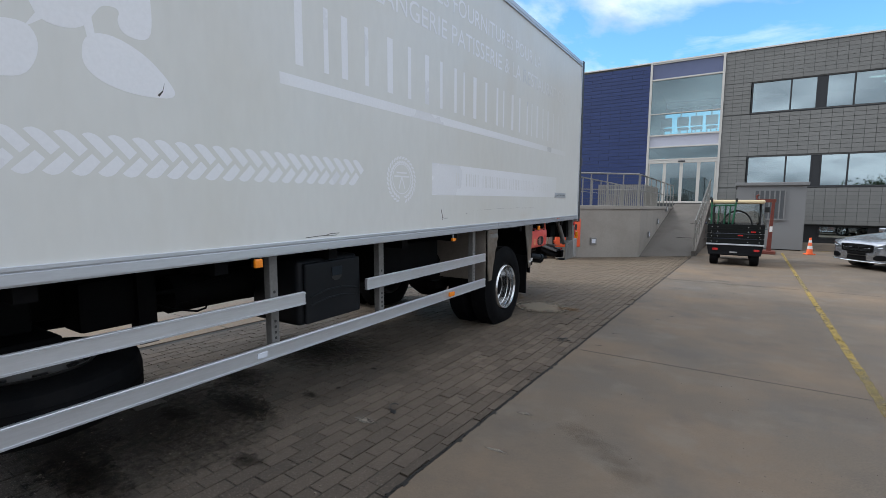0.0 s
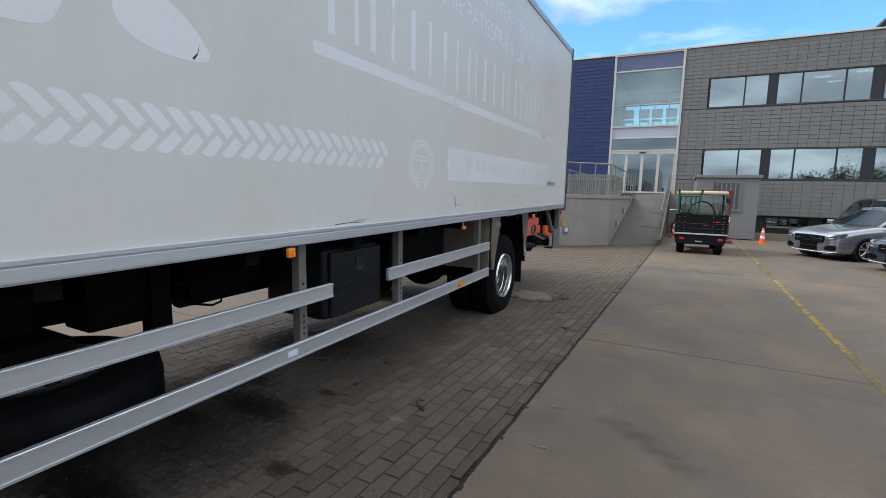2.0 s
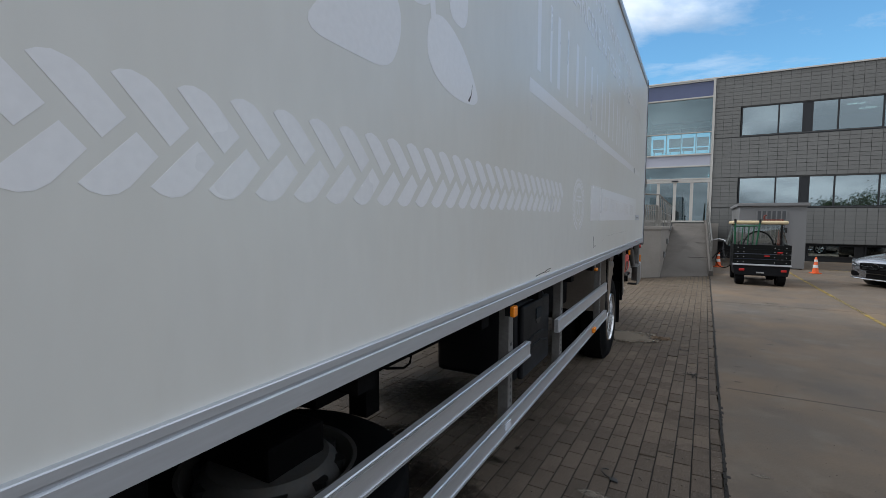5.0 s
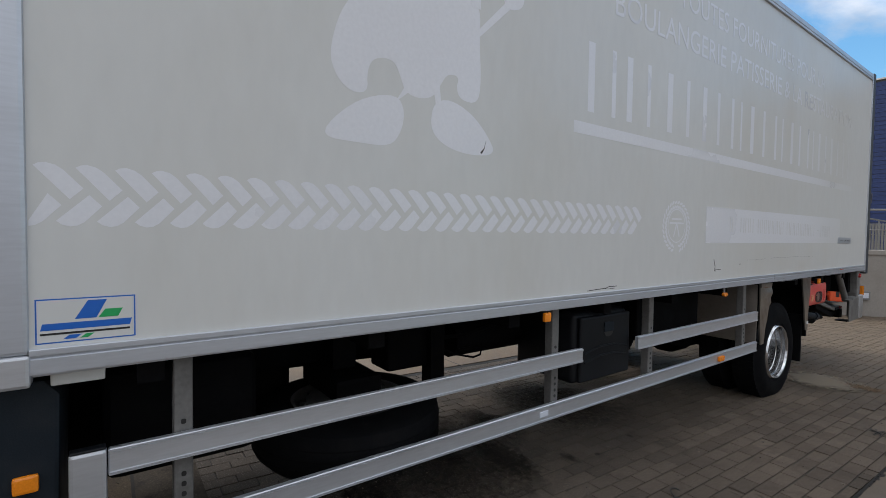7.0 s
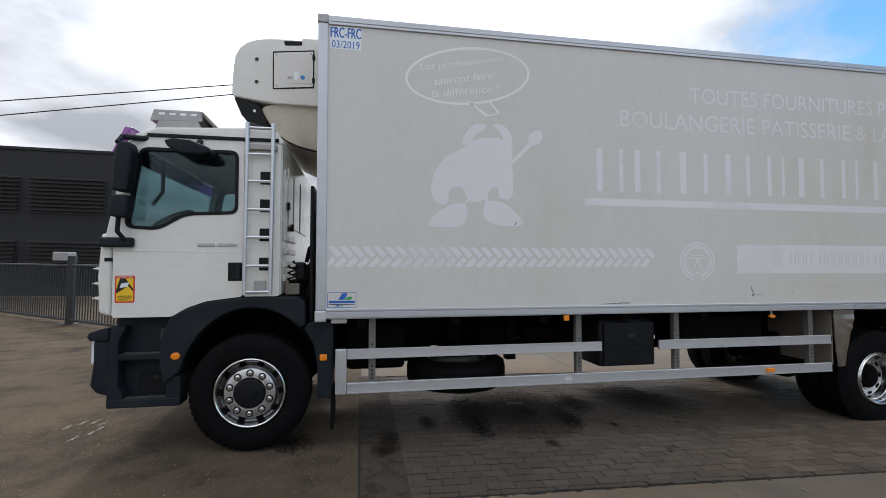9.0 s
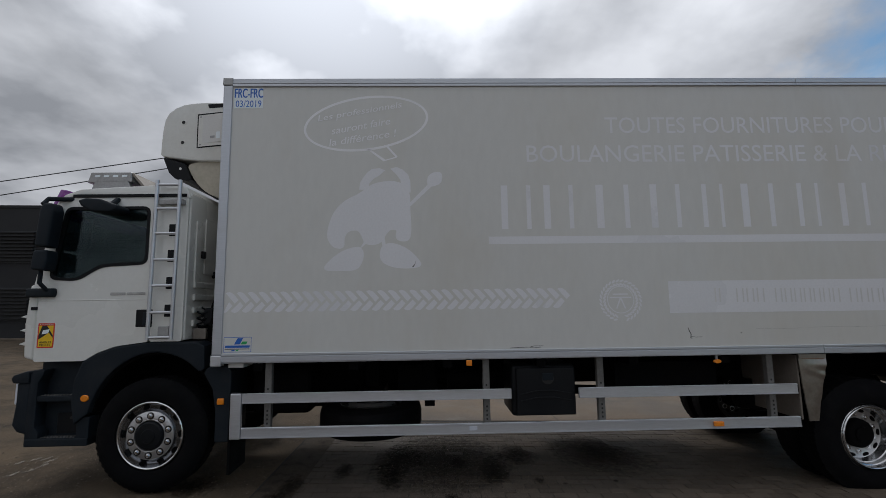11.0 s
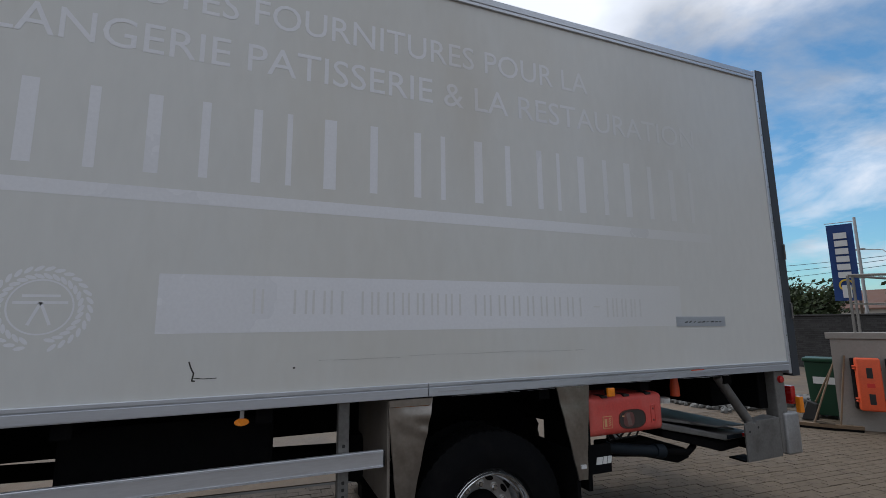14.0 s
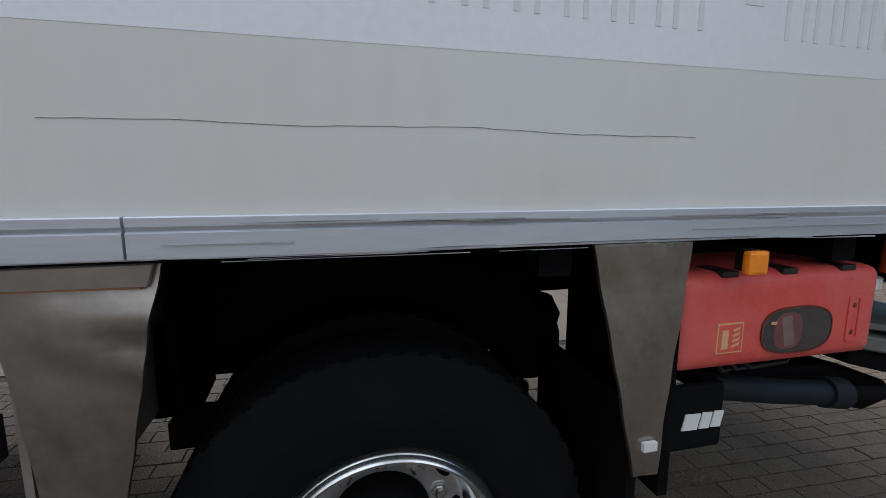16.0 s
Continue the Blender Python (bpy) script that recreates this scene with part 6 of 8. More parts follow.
for z in (0.505, 0.865):
    for i in range(12):
        for x in (C - 0.05, C - 0.09):
            part("stud", box(x, x + 0.018, -2.02 + i * 0.027, -2.008 + i * 0.027, z - 0.001, z + 0.005), "dullgalv", stp)
WC_F, WC_R, RW = (-1.078, 0.518), (5.408, 0.362), 0.487
outer = [(-1.70, 0.62), (-1.735, 0.80), (-1.725, 1.00), (-1.665, 1.158), (-1.555, 1.228), (-1.402, 1.283), (-1.13, 1.318), (-0.70, 1.318), (-0.64, 1.28), (-0.628, 1.09)]
inner = [(-0.655, 1.055)] + arc(-1.05, 0.53, 0.56, 50, 165, 12, 0.70)
part("wheel_arch", prism(outer + inner, C - 0.32, C + 0.012, "x", 0.015, 2), "dkplastic", cab, "dark grey plastic wheel arch")
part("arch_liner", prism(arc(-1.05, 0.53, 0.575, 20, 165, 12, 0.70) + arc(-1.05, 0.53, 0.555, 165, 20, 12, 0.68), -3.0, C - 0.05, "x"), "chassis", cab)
part("rear_arch", prism([(-0.645, 1.04), (-0.62, 1.085), (-0.56, 1.10), (-0.44, 1.10), (-0.405, 1.05), (-0.415, 0.44), (-0.53, 0.44), (-0.535, 0.72), (-0.565, 0.90)], C - 0.40, C - 0.01, "x", 0.012, 2), "dkplastic", cab)
part("mud_flap", box(C - 0.38, C - 0.03, -0.425, -0.40, 0.16, 0.50, 0.004), "rubber", cab)
part("side_marker", box(C - 0.01, C + 0.008, -0.515, -0.455, 0.765, 0.82, 0.010, 2), "amber", cab, "amber side marker")
part("side_marker", prism(ell(-1.615, 0.845, 0.035, 0.03, 18, 0, 0.1), C + 0.005, C + 0.025, "x", 0.005, 1), "amber", cab, "amber indicator lens")
part("coupling_block", box(-3.0, -2.60, -0.80, -0.66, 1.10, 1.46, 0.02, 2), "chassis", cab)
part("coupling_bracket", box(-2.62, -2.56, -0.82, -0.70, 1.33, 1.43, 0.006, 1), "webgrey", cab)
part("air_valve", box(-2.70, -2.58, -0.74, -0.66, 1.46, 1.62, 0.02, 2), "blkplastic", cab)
for y, z in ((-0.73, 1.40), (-0.77, 1.36)):
    coil = [(-2.60 + 0.030 * math.cos(q * 0.7), y + 0.030 * math.sin(q * 0.7), z + q * 0.0065) for q in range(36)]
    part("spiral_hose", tube(coil, 0.008, 6), "blkplastic", cab, "", True)
part("air_intake", box(-3.0, -2.50, -0.612, -0.580, 1.05, 2.30, 0.012, 2), "blkplastic", cab, "black air intake stack")
part("air_filter", box(-3.4, C - 0.20, -0.70, -0.565, 1.0, 1.60, 0.03), "chassis", cab)
for z, yy in ((1.45, -0.53), (1.62, -0.52), (1.30, -0.51)):
    part("hose", tube([(C - 0.12, yy - 0.12, z), (C - 0.15, yy - 0.10, z + 0.12), (C - 0.28, yy - 0.09, z + 0.16), (C - 0.34, yy - 0.10, z)], 0.018, 8), "chassis", cab, "", True)

cab.scale.y, cab.location.y = 1.04, 0.022

# ---- wheels ----
def wheel(name, cy, cz, x, kind, parent):
    """A wheel whose outer face lies at x. kind: front (hub stands proud) or rear (dished)."""
    R, w = RW + (0.027 if kind != "front" else 0.0), 0.27
    c = (0, cy, cz)
    ty = part(name, lathe([(0.292, x - 0.035), (0.305, x - 0.012), (0.345, x - 0.004), (0.40, x - 0.002), (0.440, x - 0.012), (0.468, x - 0.030), (R - 0.004, x - 0.045), (R, x - 0.07), (R, x - w + 0.06), (R - 0.015, x - w + 0.02), (0.44, x - w), (0.30, x - w + 0.02)], 64, None, c, close=True), "rubber", parent, "worn black tyre", True)
    bm = bmesh.new()
    for k in range(56):
        a = 2 * math.pi * k / 56
        for dx0, dx1, off in ((0.045, 0.095, 0.0), (0.175, 0.225, 0.05)):
            q = []
            for xx in (x - dx0, x - dx1):
                for rr in (R - 0.006, R + 0.0025):
                    for da in (-0.036, 0.030):
                        q.append(bm.verts.new((xx, cy + rr * math.cos(a + da + off), cz + rr * math.sin(a + da + off))))
            for f in ((0, 1, 3, 2), (4, 6, 7, 5), (0, 4, 5, 1), (2, 3, 7, 6), (0, 2, 6, 4), (1, 5, 7, 3)):
                bm.faces.new([q[i] for i in f])
    tagged(part("tread", bm, "rubber", ty), kind="stuff")
    if kind == "front":
        prof = [(0.292, x - 0.035), (0.287, x - 0.010), (0.280, x - 0.006), (0.272, x - 0.010), (0.266, x - 0.030)]
        web = [(0.266, x - 0.030), (0.258, x - 0.066), (0.250, x - 0.078), (0.224, x - 0.058), (0.211, x - 0.034), (0.206, x - 0.020)]
        disc = [(0.206, x - 0.020), (0.203, x - 0.012), (0.198, x - 0.008), (0.140, x - 0.008), (0.136, x - 0.003), (0.130, x - 0.004), (0.128, x - 0.06)]
        hub = [(0.128, x - 0.06), (0.122, x - 0.002), (0.108, x + 0.012), (0.060, x + 0.016), (0.056, x + 0.022), (0.0, x + 0.024)]
        nx, hole_r, hole_x = x - 0.008, 0.237, x - 0.068
    else:
        prof = [(0.292, x - 0.035), (0.278, x - 0.012), (0.268, x - 0.008), (0.262, x - 0.025)]
        web = [(0.262, x - 0.025), (0.259, x - 0.055), (0.250, x - 0.060), (0.247, x - 0.100), (0.240, x - 0.106), (0.235, x - 0.150), (0.226, x - 0.172)]
        disc = [(0.226, x - 0.172), (0.214, x - 0.180), (0.135, x - 0.182), (0.130, x - 0.20)]
        hub = [(0.134, x - 0.20), (0.130, x - 0.14), (0.118, x - 0.125), (0.095, x - 0.12), (0.07, x - 0.12), (0.065, x - 0.105), (0.0, x - 0.10)]
        nx, hole_r, hole_x = x - 0.180, 0.207, x - 0.1795
    part("rim", lathe(prof, 64, None, c, caps=False), {"front": "chrome", "rear": "dishrim", "inner": "rusty"}[kind], ty, "polished ten-stud rim" if kind == "front" else "dished grey steel rim", True)
    if kind == "inner":
        part("disc", lathe(web + disc[1:], 48, None, c, caps=False), "rusty", ty, "", True)
    else:
        part("barrel", lathe(web, 64, None, c, caps=False), "barrel" if kind == "front" else "dishrim", ty, "mirror-polished rim barrel", True)
        part("disc", lathe(disc, 64, None, c, caps=False), "discgrey", ty, "", True)
    if kind == "rear":
        part("rim_edge", lathe([(0.286, x - 0.03), (0.279, x - 0.010), (0.273, x - 0.003), (0.266, x - 0.006), (0.262, x - 0.02)], 64, None, c, caps=False), "chrome", ty, "", True)
    part("hub", lathe(hub, 40, None, c), "blkplastic" if kind == "front" else "chassis", ty, "", True)
    for k in range(10):
        a = 2 * math.pi * (k + 0.5) / 10
        ny, nz = cy + 0.167 * math.cos(a), cz + 0.167 * math.sin(a)
        part("nut_collar", lathe([(0.031, nx - 0.004), (0.031, nx + 0.002), (0.024, nx + 0.003)], 16, None, (0, ny, nz)), "chassis" if kind == "front" else "discgrey", ty)
        part("wheel_nut", lathe([(0.026, nx), (0.024, nx + 0.006), (0.0155, nx + 0.007), (0.0155, nx + 0.017), (0.012, nx + 0.020), (0.0, nx + 0.020)], 6, None, (0, ny, nz)), "rusty" if kind == "inner" else "chrome", ty)
        a = 2 * math.pi * k / 10
        hy, hz = cy + hole_r * math.cos(a), cz + hole_r * math.sin(a)
        bm = bmesh.new()
        ring = [bm.verts.new((hole_x + 0.004 + (0.018 if kind == "front" else 0.0) * (-(hole_r + u - 0.237) / 0.024), cy + (hole_r + u) * math.cos(a) - v * math.sin(a), cz + (hole_r + u) * math.sin(a) + v * math.cos(a))) for u, v in ell(0, 0, 0.017, 0.030, 14)]
        back = [bm.verts.new((v.co.x - 0.012, v.co.y, v.co.z)) for v in ring]
        bm.faces.new(ring)
        for i in range(14):
            bm.faces.new((ring[i], ring[(i + 1) % 14], back[(i + 1) % 14], back[i]))
        part("hand_hole", bm, "chassis", ty)
    return ty


wheel("front_wheel", *WC_F, -2.40, "front", truck)
wheel("front_wheel", *WC_F, -4.58, "front", truck)
wheel("rear_wheel", *WC_R, -2.425, "rear", truck)
wheel("inner_rear_wheel", *WC_R, -2.745, "inner", truck)
wheel("inner_rear_wheel", *WC_R, -4.28, "inner", truck)
wheel("far_rear_wheel", *WC_R, -4.60, "inner", truck)

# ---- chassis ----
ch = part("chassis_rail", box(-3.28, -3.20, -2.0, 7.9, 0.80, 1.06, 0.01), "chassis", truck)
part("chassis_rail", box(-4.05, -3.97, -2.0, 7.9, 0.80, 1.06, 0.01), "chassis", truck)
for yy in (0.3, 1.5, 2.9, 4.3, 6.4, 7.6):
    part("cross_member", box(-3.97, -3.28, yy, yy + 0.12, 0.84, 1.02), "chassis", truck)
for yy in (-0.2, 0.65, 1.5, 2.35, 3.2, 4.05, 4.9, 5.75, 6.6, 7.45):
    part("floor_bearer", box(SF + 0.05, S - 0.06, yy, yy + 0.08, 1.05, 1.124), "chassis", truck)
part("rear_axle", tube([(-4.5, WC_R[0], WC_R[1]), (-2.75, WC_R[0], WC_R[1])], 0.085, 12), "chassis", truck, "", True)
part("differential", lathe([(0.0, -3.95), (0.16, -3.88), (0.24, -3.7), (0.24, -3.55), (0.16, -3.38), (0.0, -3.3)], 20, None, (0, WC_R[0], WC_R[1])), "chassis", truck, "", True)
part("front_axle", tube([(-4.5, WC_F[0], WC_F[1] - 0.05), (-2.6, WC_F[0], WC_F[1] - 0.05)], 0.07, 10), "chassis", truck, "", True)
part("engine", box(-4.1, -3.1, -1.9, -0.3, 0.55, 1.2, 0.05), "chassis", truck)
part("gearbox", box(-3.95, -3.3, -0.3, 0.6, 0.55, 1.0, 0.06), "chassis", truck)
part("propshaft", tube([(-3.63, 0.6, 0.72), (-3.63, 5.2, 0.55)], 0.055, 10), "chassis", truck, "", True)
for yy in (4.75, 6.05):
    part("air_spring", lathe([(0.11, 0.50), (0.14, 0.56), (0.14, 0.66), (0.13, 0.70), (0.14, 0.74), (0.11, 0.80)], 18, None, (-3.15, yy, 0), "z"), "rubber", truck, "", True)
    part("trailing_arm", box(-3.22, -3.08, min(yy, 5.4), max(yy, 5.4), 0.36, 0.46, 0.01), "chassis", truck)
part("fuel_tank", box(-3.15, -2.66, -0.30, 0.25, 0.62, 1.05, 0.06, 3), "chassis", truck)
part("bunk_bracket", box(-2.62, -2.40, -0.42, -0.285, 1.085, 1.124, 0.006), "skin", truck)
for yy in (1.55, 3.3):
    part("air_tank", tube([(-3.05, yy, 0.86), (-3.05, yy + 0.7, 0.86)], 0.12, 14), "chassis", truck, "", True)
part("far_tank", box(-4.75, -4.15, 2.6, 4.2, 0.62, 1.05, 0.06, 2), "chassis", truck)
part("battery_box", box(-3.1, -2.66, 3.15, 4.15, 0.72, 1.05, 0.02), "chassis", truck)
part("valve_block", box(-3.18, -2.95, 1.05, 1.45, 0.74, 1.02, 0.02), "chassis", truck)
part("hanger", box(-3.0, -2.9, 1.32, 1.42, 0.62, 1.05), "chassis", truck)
part("wire_loop", tube([(-2.96, 1.42, 0.84), (-2.93, 1.52, 0.79), (-2.93, 1.68, 0.745), (-2.93, 1.74, 0.755), (-2.93, 1.75, 0.79), (-2.93, 1.68, 0.815), (-2.94, 1.56, 0.81)], 0.007, 6), "chassis", truck, "", True)
part("hose", tube([(-2.96, 1.42, 0.90), (-2.94, 1.60, 0.90), (-2.97, 1.95, 0.94), (-3.1, 2.3, 0.98)], 0.014, 6), "chassis", truck, "", True)
# spare wheel, lying flat
sp_c = (-2.92, 0.79, 0.125)
spw = part("spare_wheel", lathe([(0.30, 0.295), (0.36, 0.27), (0.44, 0.284), (0.485, 0.33), (0.495, 0.37), (0.495, 0.465), (0.484, 0.517), (0.44, 0.545), (0.36, 0.55), (0.30, 0.532)], 56, None, sp_c, "z", close=True), "rubber", truck, "spare tyre slung flat under the box", True)
part("rim", lathe([(0.298, 0.534), (0.306, 0.547), (0.290, 0.545), (0.272, 0.49), (0.262, 0.47), (0.235, 0.53), (0.205, 0.56), (0.13, 0.565), (0.12, 0.52)], 48, None, sp_c, "z", caps=False), "sparerim", spw, "dirty dark steel rim", True)
part("hub_face", lathe([(0.13, 0.535), (0.0, 0.535)], 24, None, sp_c, "z"), "chassis", spw)
for z0 in (0.355, 0.405, 0.455):
    part("groove", lathe([(0.4965, z0), (0.4965, z0 + 0.008), (0.486, z0 + 0.008), (0.486, z0)], 56, None, sp_c, "z", close=True), "chassis", spw)
for k in range(10):
    a = 2 * math.pi * k / 10
    part("hand_hole", lathe([(0.030, 0.50), (0.030, 0.538), (0.0, 0.538)], 12, None, (sp_c[0] + 0.232 * math.cos(a), sp_c[1] + 0.232 * math.sin(a), sp_c[2]), "z"), "black", spw)
part("carrier", box(-3.30, -2.78, 0.66, 0.92, 0.675, 0.80, 0.02), "chassis", spw)
part("carrier_post", box(-3.10, -2.98, 0.72, 0.86, 0.80, 1.06, 0.01), "chassis", spw)

# ---- side guard ----
guard = part("side_guard", box(-2.408, -2.378, -0.28, 2.105, 0.776, 0.862, 0.004, 1), "alu", truck, "aluminium side guard rails")
part("rail", box(-2.408, -2.378, 2.713, 4.715, 0.770, 0.860, 0.004, 1), "alu", guard)
part("rail", box(-2.408, -2.378, -0.28, 4.715, 0.480, 0.572, 0.004, 1), "alu", guard)
for y0, y1, z0, z1 in ((-0.28, 2.105, 0.776, 0.862), (2.713, 4.715, 0.770, 0.860), (-0.28, 4.715, 0.480, 0.572)):
    for k in (0.03, 0.10, 0.86, 0.93):
        z = z0 + k * (z1 - z0)
        part("rib", box(-2.378, -2.3735, y0 + 0.002, y1 - 0.002, z, z + 0.0035), "alu", guard)
    part("end_cap", box(-2.406, -2.38, y1, y1 + 0.006, z0 + 0.004, z1 - 0.004), "blkplastic", guard)
part("end_upright", box(-2.415, -2.372, -0.38, -0.283, 0.475, 0.868, 0.012, 2), "alu", guard)
part("upright_cap", box(-2.413, -2.374, -0.378, -0.285, 0.866, 0.874, 0.003, 1), "blkplastic", guard)
for yy in (-0.065, 1.885, 2.926, 4.5):
    post = part("post", box(-2.47, -2.412, yy - 0.030, yy + 0.030, 0.49, 1.122, 0.004, 1), "dullgalv", guard)
    for i in range(5):
        z = 0.590 + i * 0.036 if i < 4 else 0.885
        part("slot", prism(round_loop([(yy - 0.008, z), (yy + 0.008, z), (yy + 0.008, z + 0.018), (yy - 0.008, z + 0.018)], 0.006, 2), -2.4125, -2.410, "x"), "black", guard)
part("reflector", box(-2.377, -2.3725, 1.72, 1.79, 0.512, 0.545, 0.001, 1), "reflector", guard)
part("side_marker", box(-2.376, -2.352, 3.905, 3.995, 0.505, 0.548, 0.008, 2), "amber", guard)


def marker(yy, z, r=0.026):
    b = part("side_marker", box(S - 0.005, S + 0.018, yy - r, yy + r, z - r, z + r, 0.008, 2), "amber", truck, "amber side marker lamp")
    part("base", box(S - 0.03, S - 0.004, yy - 0.022, yy + 0.022, z - 0.022, z + 0.03), "blkplastic", b)


marker(1.728, 1.098)
oval = part("side_marker", prism(ell(3.985, 1.072, 0.035, 0.018, 18), S - 0.03, S - 0.005, "x", 0.006, 1), "amber", truck, "oval amber marker lamp")
part("stalk", box(S - 0.03, S - 0.02, 3.975, 3.995, 1.085, 1.124), "galv", oval)
marker(6.275, 1.072, 0.029)

# toolbox
tb = part("toolbox", box(-2.98, -2.47, 2.12, 2.71, 0.600, 1.06, 0.04, 3), "blkplastic", truck, "black plastic tool locker", True)
part("lid", box(-2.475, -2.44, 2.16, 2.70, 0.612, 1.035, 0.035, 4), "blkplastic", tb, "", True)
part("latch", box(-2.441, -2.432, 2.40, 2.50, 0.92, 0.985, 0.012, 2), "dkplastic", tb)
part("latch_cup", prism(ell(2.45, 0.935, 0.055, 0.05, 20), -2.441, -2.437, "x"), "black", tb)
part("lid_rib", tube([(-2.44, 2.20, 0.80), (-2.437, 2.35, 0.83), (-2.437, 2.50, 0.83), (-2.44, 2.66, 0.80)], 0.006, 6), "blkplastic", tb)
part("lid_rib", tube([(-2.44, 2.20, 0.74), (-2.437, 2.35, 0.77), (-2.437, 2.50, 0.77), (-2.44, 2.66, 0.74)], 0.006, 6), "blkplastic", tb)

# gusset plates either side of the rear wheel
def gusset(tl, tr, br, bl, dented):
    bm = bmesh.new()
    n, m = 16, 30
    g = []
    for j in range(m + 1):
        row = []
        for i in range(n + 1):
            u, v = i / n, j / m
            a = Vector(tl).lerp(Vector(tr), u)
            b = Vector(bl).lerp(Vector(br), u)
            p = a.lerp(b, v)
            q = 0.003 * math.sin(v * 5.2 + 0.4) * (0.4 + u) + 0.018 * math.exp(-((v - 0.16) / 0.07) ** 2) * (u if dented else 0.3) * (1 if dented else -0.4)
            q += 0.0022 * math.sin(u * 4 + v * 6 + (1.3 if dented else 4.0)) + 0.0006 * math.sin(u * 13 - v * 19) + (0.012 * max(0.0, 1 - abs(v - 0.20 - 0.12 * u) / 0.07) * u if dented else 0.0)
            edge = 0.0012 * math.sin(v * 23) * (u ** 6 + (1 - u) ** 6)
            row.append(bm.verts.new((-2.375 + q, p.x + edge, p.y)))
        g.append(row)
    for j in range(m):
        for i in range(n):
            bm.faces.new((g[j][i], g[j][i + 1], g[j + 1][i + 1], g[j + 1][i]))
    got = bmesh.ops.extrude_face_region(bm, geom=list(bm.faces))
    for v in got["geom"]:
        if isinstance(v, bmesh.types.BMVert):
            v.co.x -= 0.012
    return bm


gl = part("mudguard_plate", gusset((4.735, 1.12), (5.005, 1.12), (4.88, 0.53), (4.79, 0.53), True), "steel", truck, "dented stainless mudguard plate", True)
gr_ = part("mudguard_plate", gusset((5.865, 1.124), (6.119, 1.124), (6.076, 0.534), (6.008, 0.536), False), "steel", truck, "stained stainless mudguard plate", True)
part("torn_label", box(-2.378, -2.3665, 6.024, 6.062, 0.605, 0.628), "ghostdark", gr_)
part("fold_strip", prism([(4.742, 1.083), (4.985, 1.080), (4.998, 1.122), (4.738, 1.122)], -2.372, -2.362, "x", 0.002, 1), "steel", gl)
part("rust_line", prism([(4.770, 1.0815), (4.975, 1.0785), (4.975, 1.0812), (4.85, 1.0835), (4.770, 1.0840)], -2.370, -2.3612, "x"), "rust", gl)
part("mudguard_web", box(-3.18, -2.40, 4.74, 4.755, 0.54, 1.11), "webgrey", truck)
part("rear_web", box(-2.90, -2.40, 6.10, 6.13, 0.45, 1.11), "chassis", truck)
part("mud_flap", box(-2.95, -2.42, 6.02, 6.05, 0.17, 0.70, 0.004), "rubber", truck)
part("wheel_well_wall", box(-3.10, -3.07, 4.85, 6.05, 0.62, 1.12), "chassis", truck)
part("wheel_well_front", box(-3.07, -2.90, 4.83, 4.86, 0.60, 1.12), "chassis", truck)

# extinguisher box
def blunt(cy, cz, ry, rz, n=28):
    """A rounded box outline."""
    out = []
    for i in range(n):
        a = 2 * math.pi * i / n
        c, s = math.cos(a), math.sin(a)
        out.append((cy + ry * math.copysign(abs(c) ** 0.72, c), cz + rz * math.copysign(abs(s) ** 0.72, s)))
    return out


ex = part("extinguisher_box", box(-2.72, -2.40, 6.145, 6.81, 0.775, 1.035, 0.05, 4), "redbox", truck, "faded red plastic extinguisher box", True)
part("window", prism(blunt(6.518, 0.872, 0.116, 0.062), -2.402, -2.396, "x", 0.002, 1), "smoked", ex)
part("bottle", prism(blunt(6.486, 0.872, 0.048, 0.050), -2.3957, -2.3950, "x"), "dimred", ex, "red bottle behind the smoked window", True)
part("bottle_label", prism([(6.478, 0.828), (6.512, 0.834), (6.494, 0.914), (6.462, 0.910)], -2.3951, -2.3946, "x"), "dimwhite", ex)
part("bottle_tag", box(-2.3957, -2.3945, 6.428, 6.446, 0.892, 0.900), "tanprint", ex)
part("window_rim", pierced(blunt(6.518, 0.872, 0.119, 0.065), [blunt(6.518, 0.872, 0.115, 0.061)], -2.402, -2.3945), "redpaint", ex)
part("sign", box(-2.402, -2.397, 6.262, 6.342, 0.826, 0.906), "tanprint", ex)
part("sign_face", box(-2.3975, -2.396, 6.266, 6.338, 0.830, 0.902), "redbox", ex)
part("sign_shape", box(-2.3965, -2.395, 6.275, 6.295, 0.838, 0.888, 0.006, 2), "tanprint", ex)
for k in range(4):
    part("sign_shape", prism([(6.306 + 0.002 * k, 0.840 + 0.014 * k), (6.328, 0.846 + 0.014 * k), (6.332, 0.856 + 0.014 * k), (6.328, 0.852 + 0.014 * k), (6.308, 0.846 + 0.014 * k)], -2.3965, -2.395, "x"), "tanprint", ex)
ex.location.y = -0.022
part("handle", pierced(round_loop([(6.690, 0.822), (6.738, 0.826), (6.738, 0.958), (6.690, 0.954)], 0.012, 3), [round_loop([(6.700, 0.832), (6.728, 0.835), (6.728, 0.948), (6.700, 0.944)], 0.008, 3)], -2.404, -2.396), "redbox", ex)
for zz in (0.848, 0.925):
    part("rivet", lathe([(0.008, 0.0), (0.0, 0.003)], 10, None, (-2.400, 6.714, zz)), "redpaint", ex)
for yy in (6.27, 6.46, 6.66):
    part("strap_slot", box(-2.50, -2.405, yy, yy + 0.05, 1.022, 1.038, 0.004), "black", ex)
fl = part("tail_lift_flap", box(-2.48, -2.455, 6.12, 6.345, 0.525, 0.715, 0.012, 2), "rubber", truck)
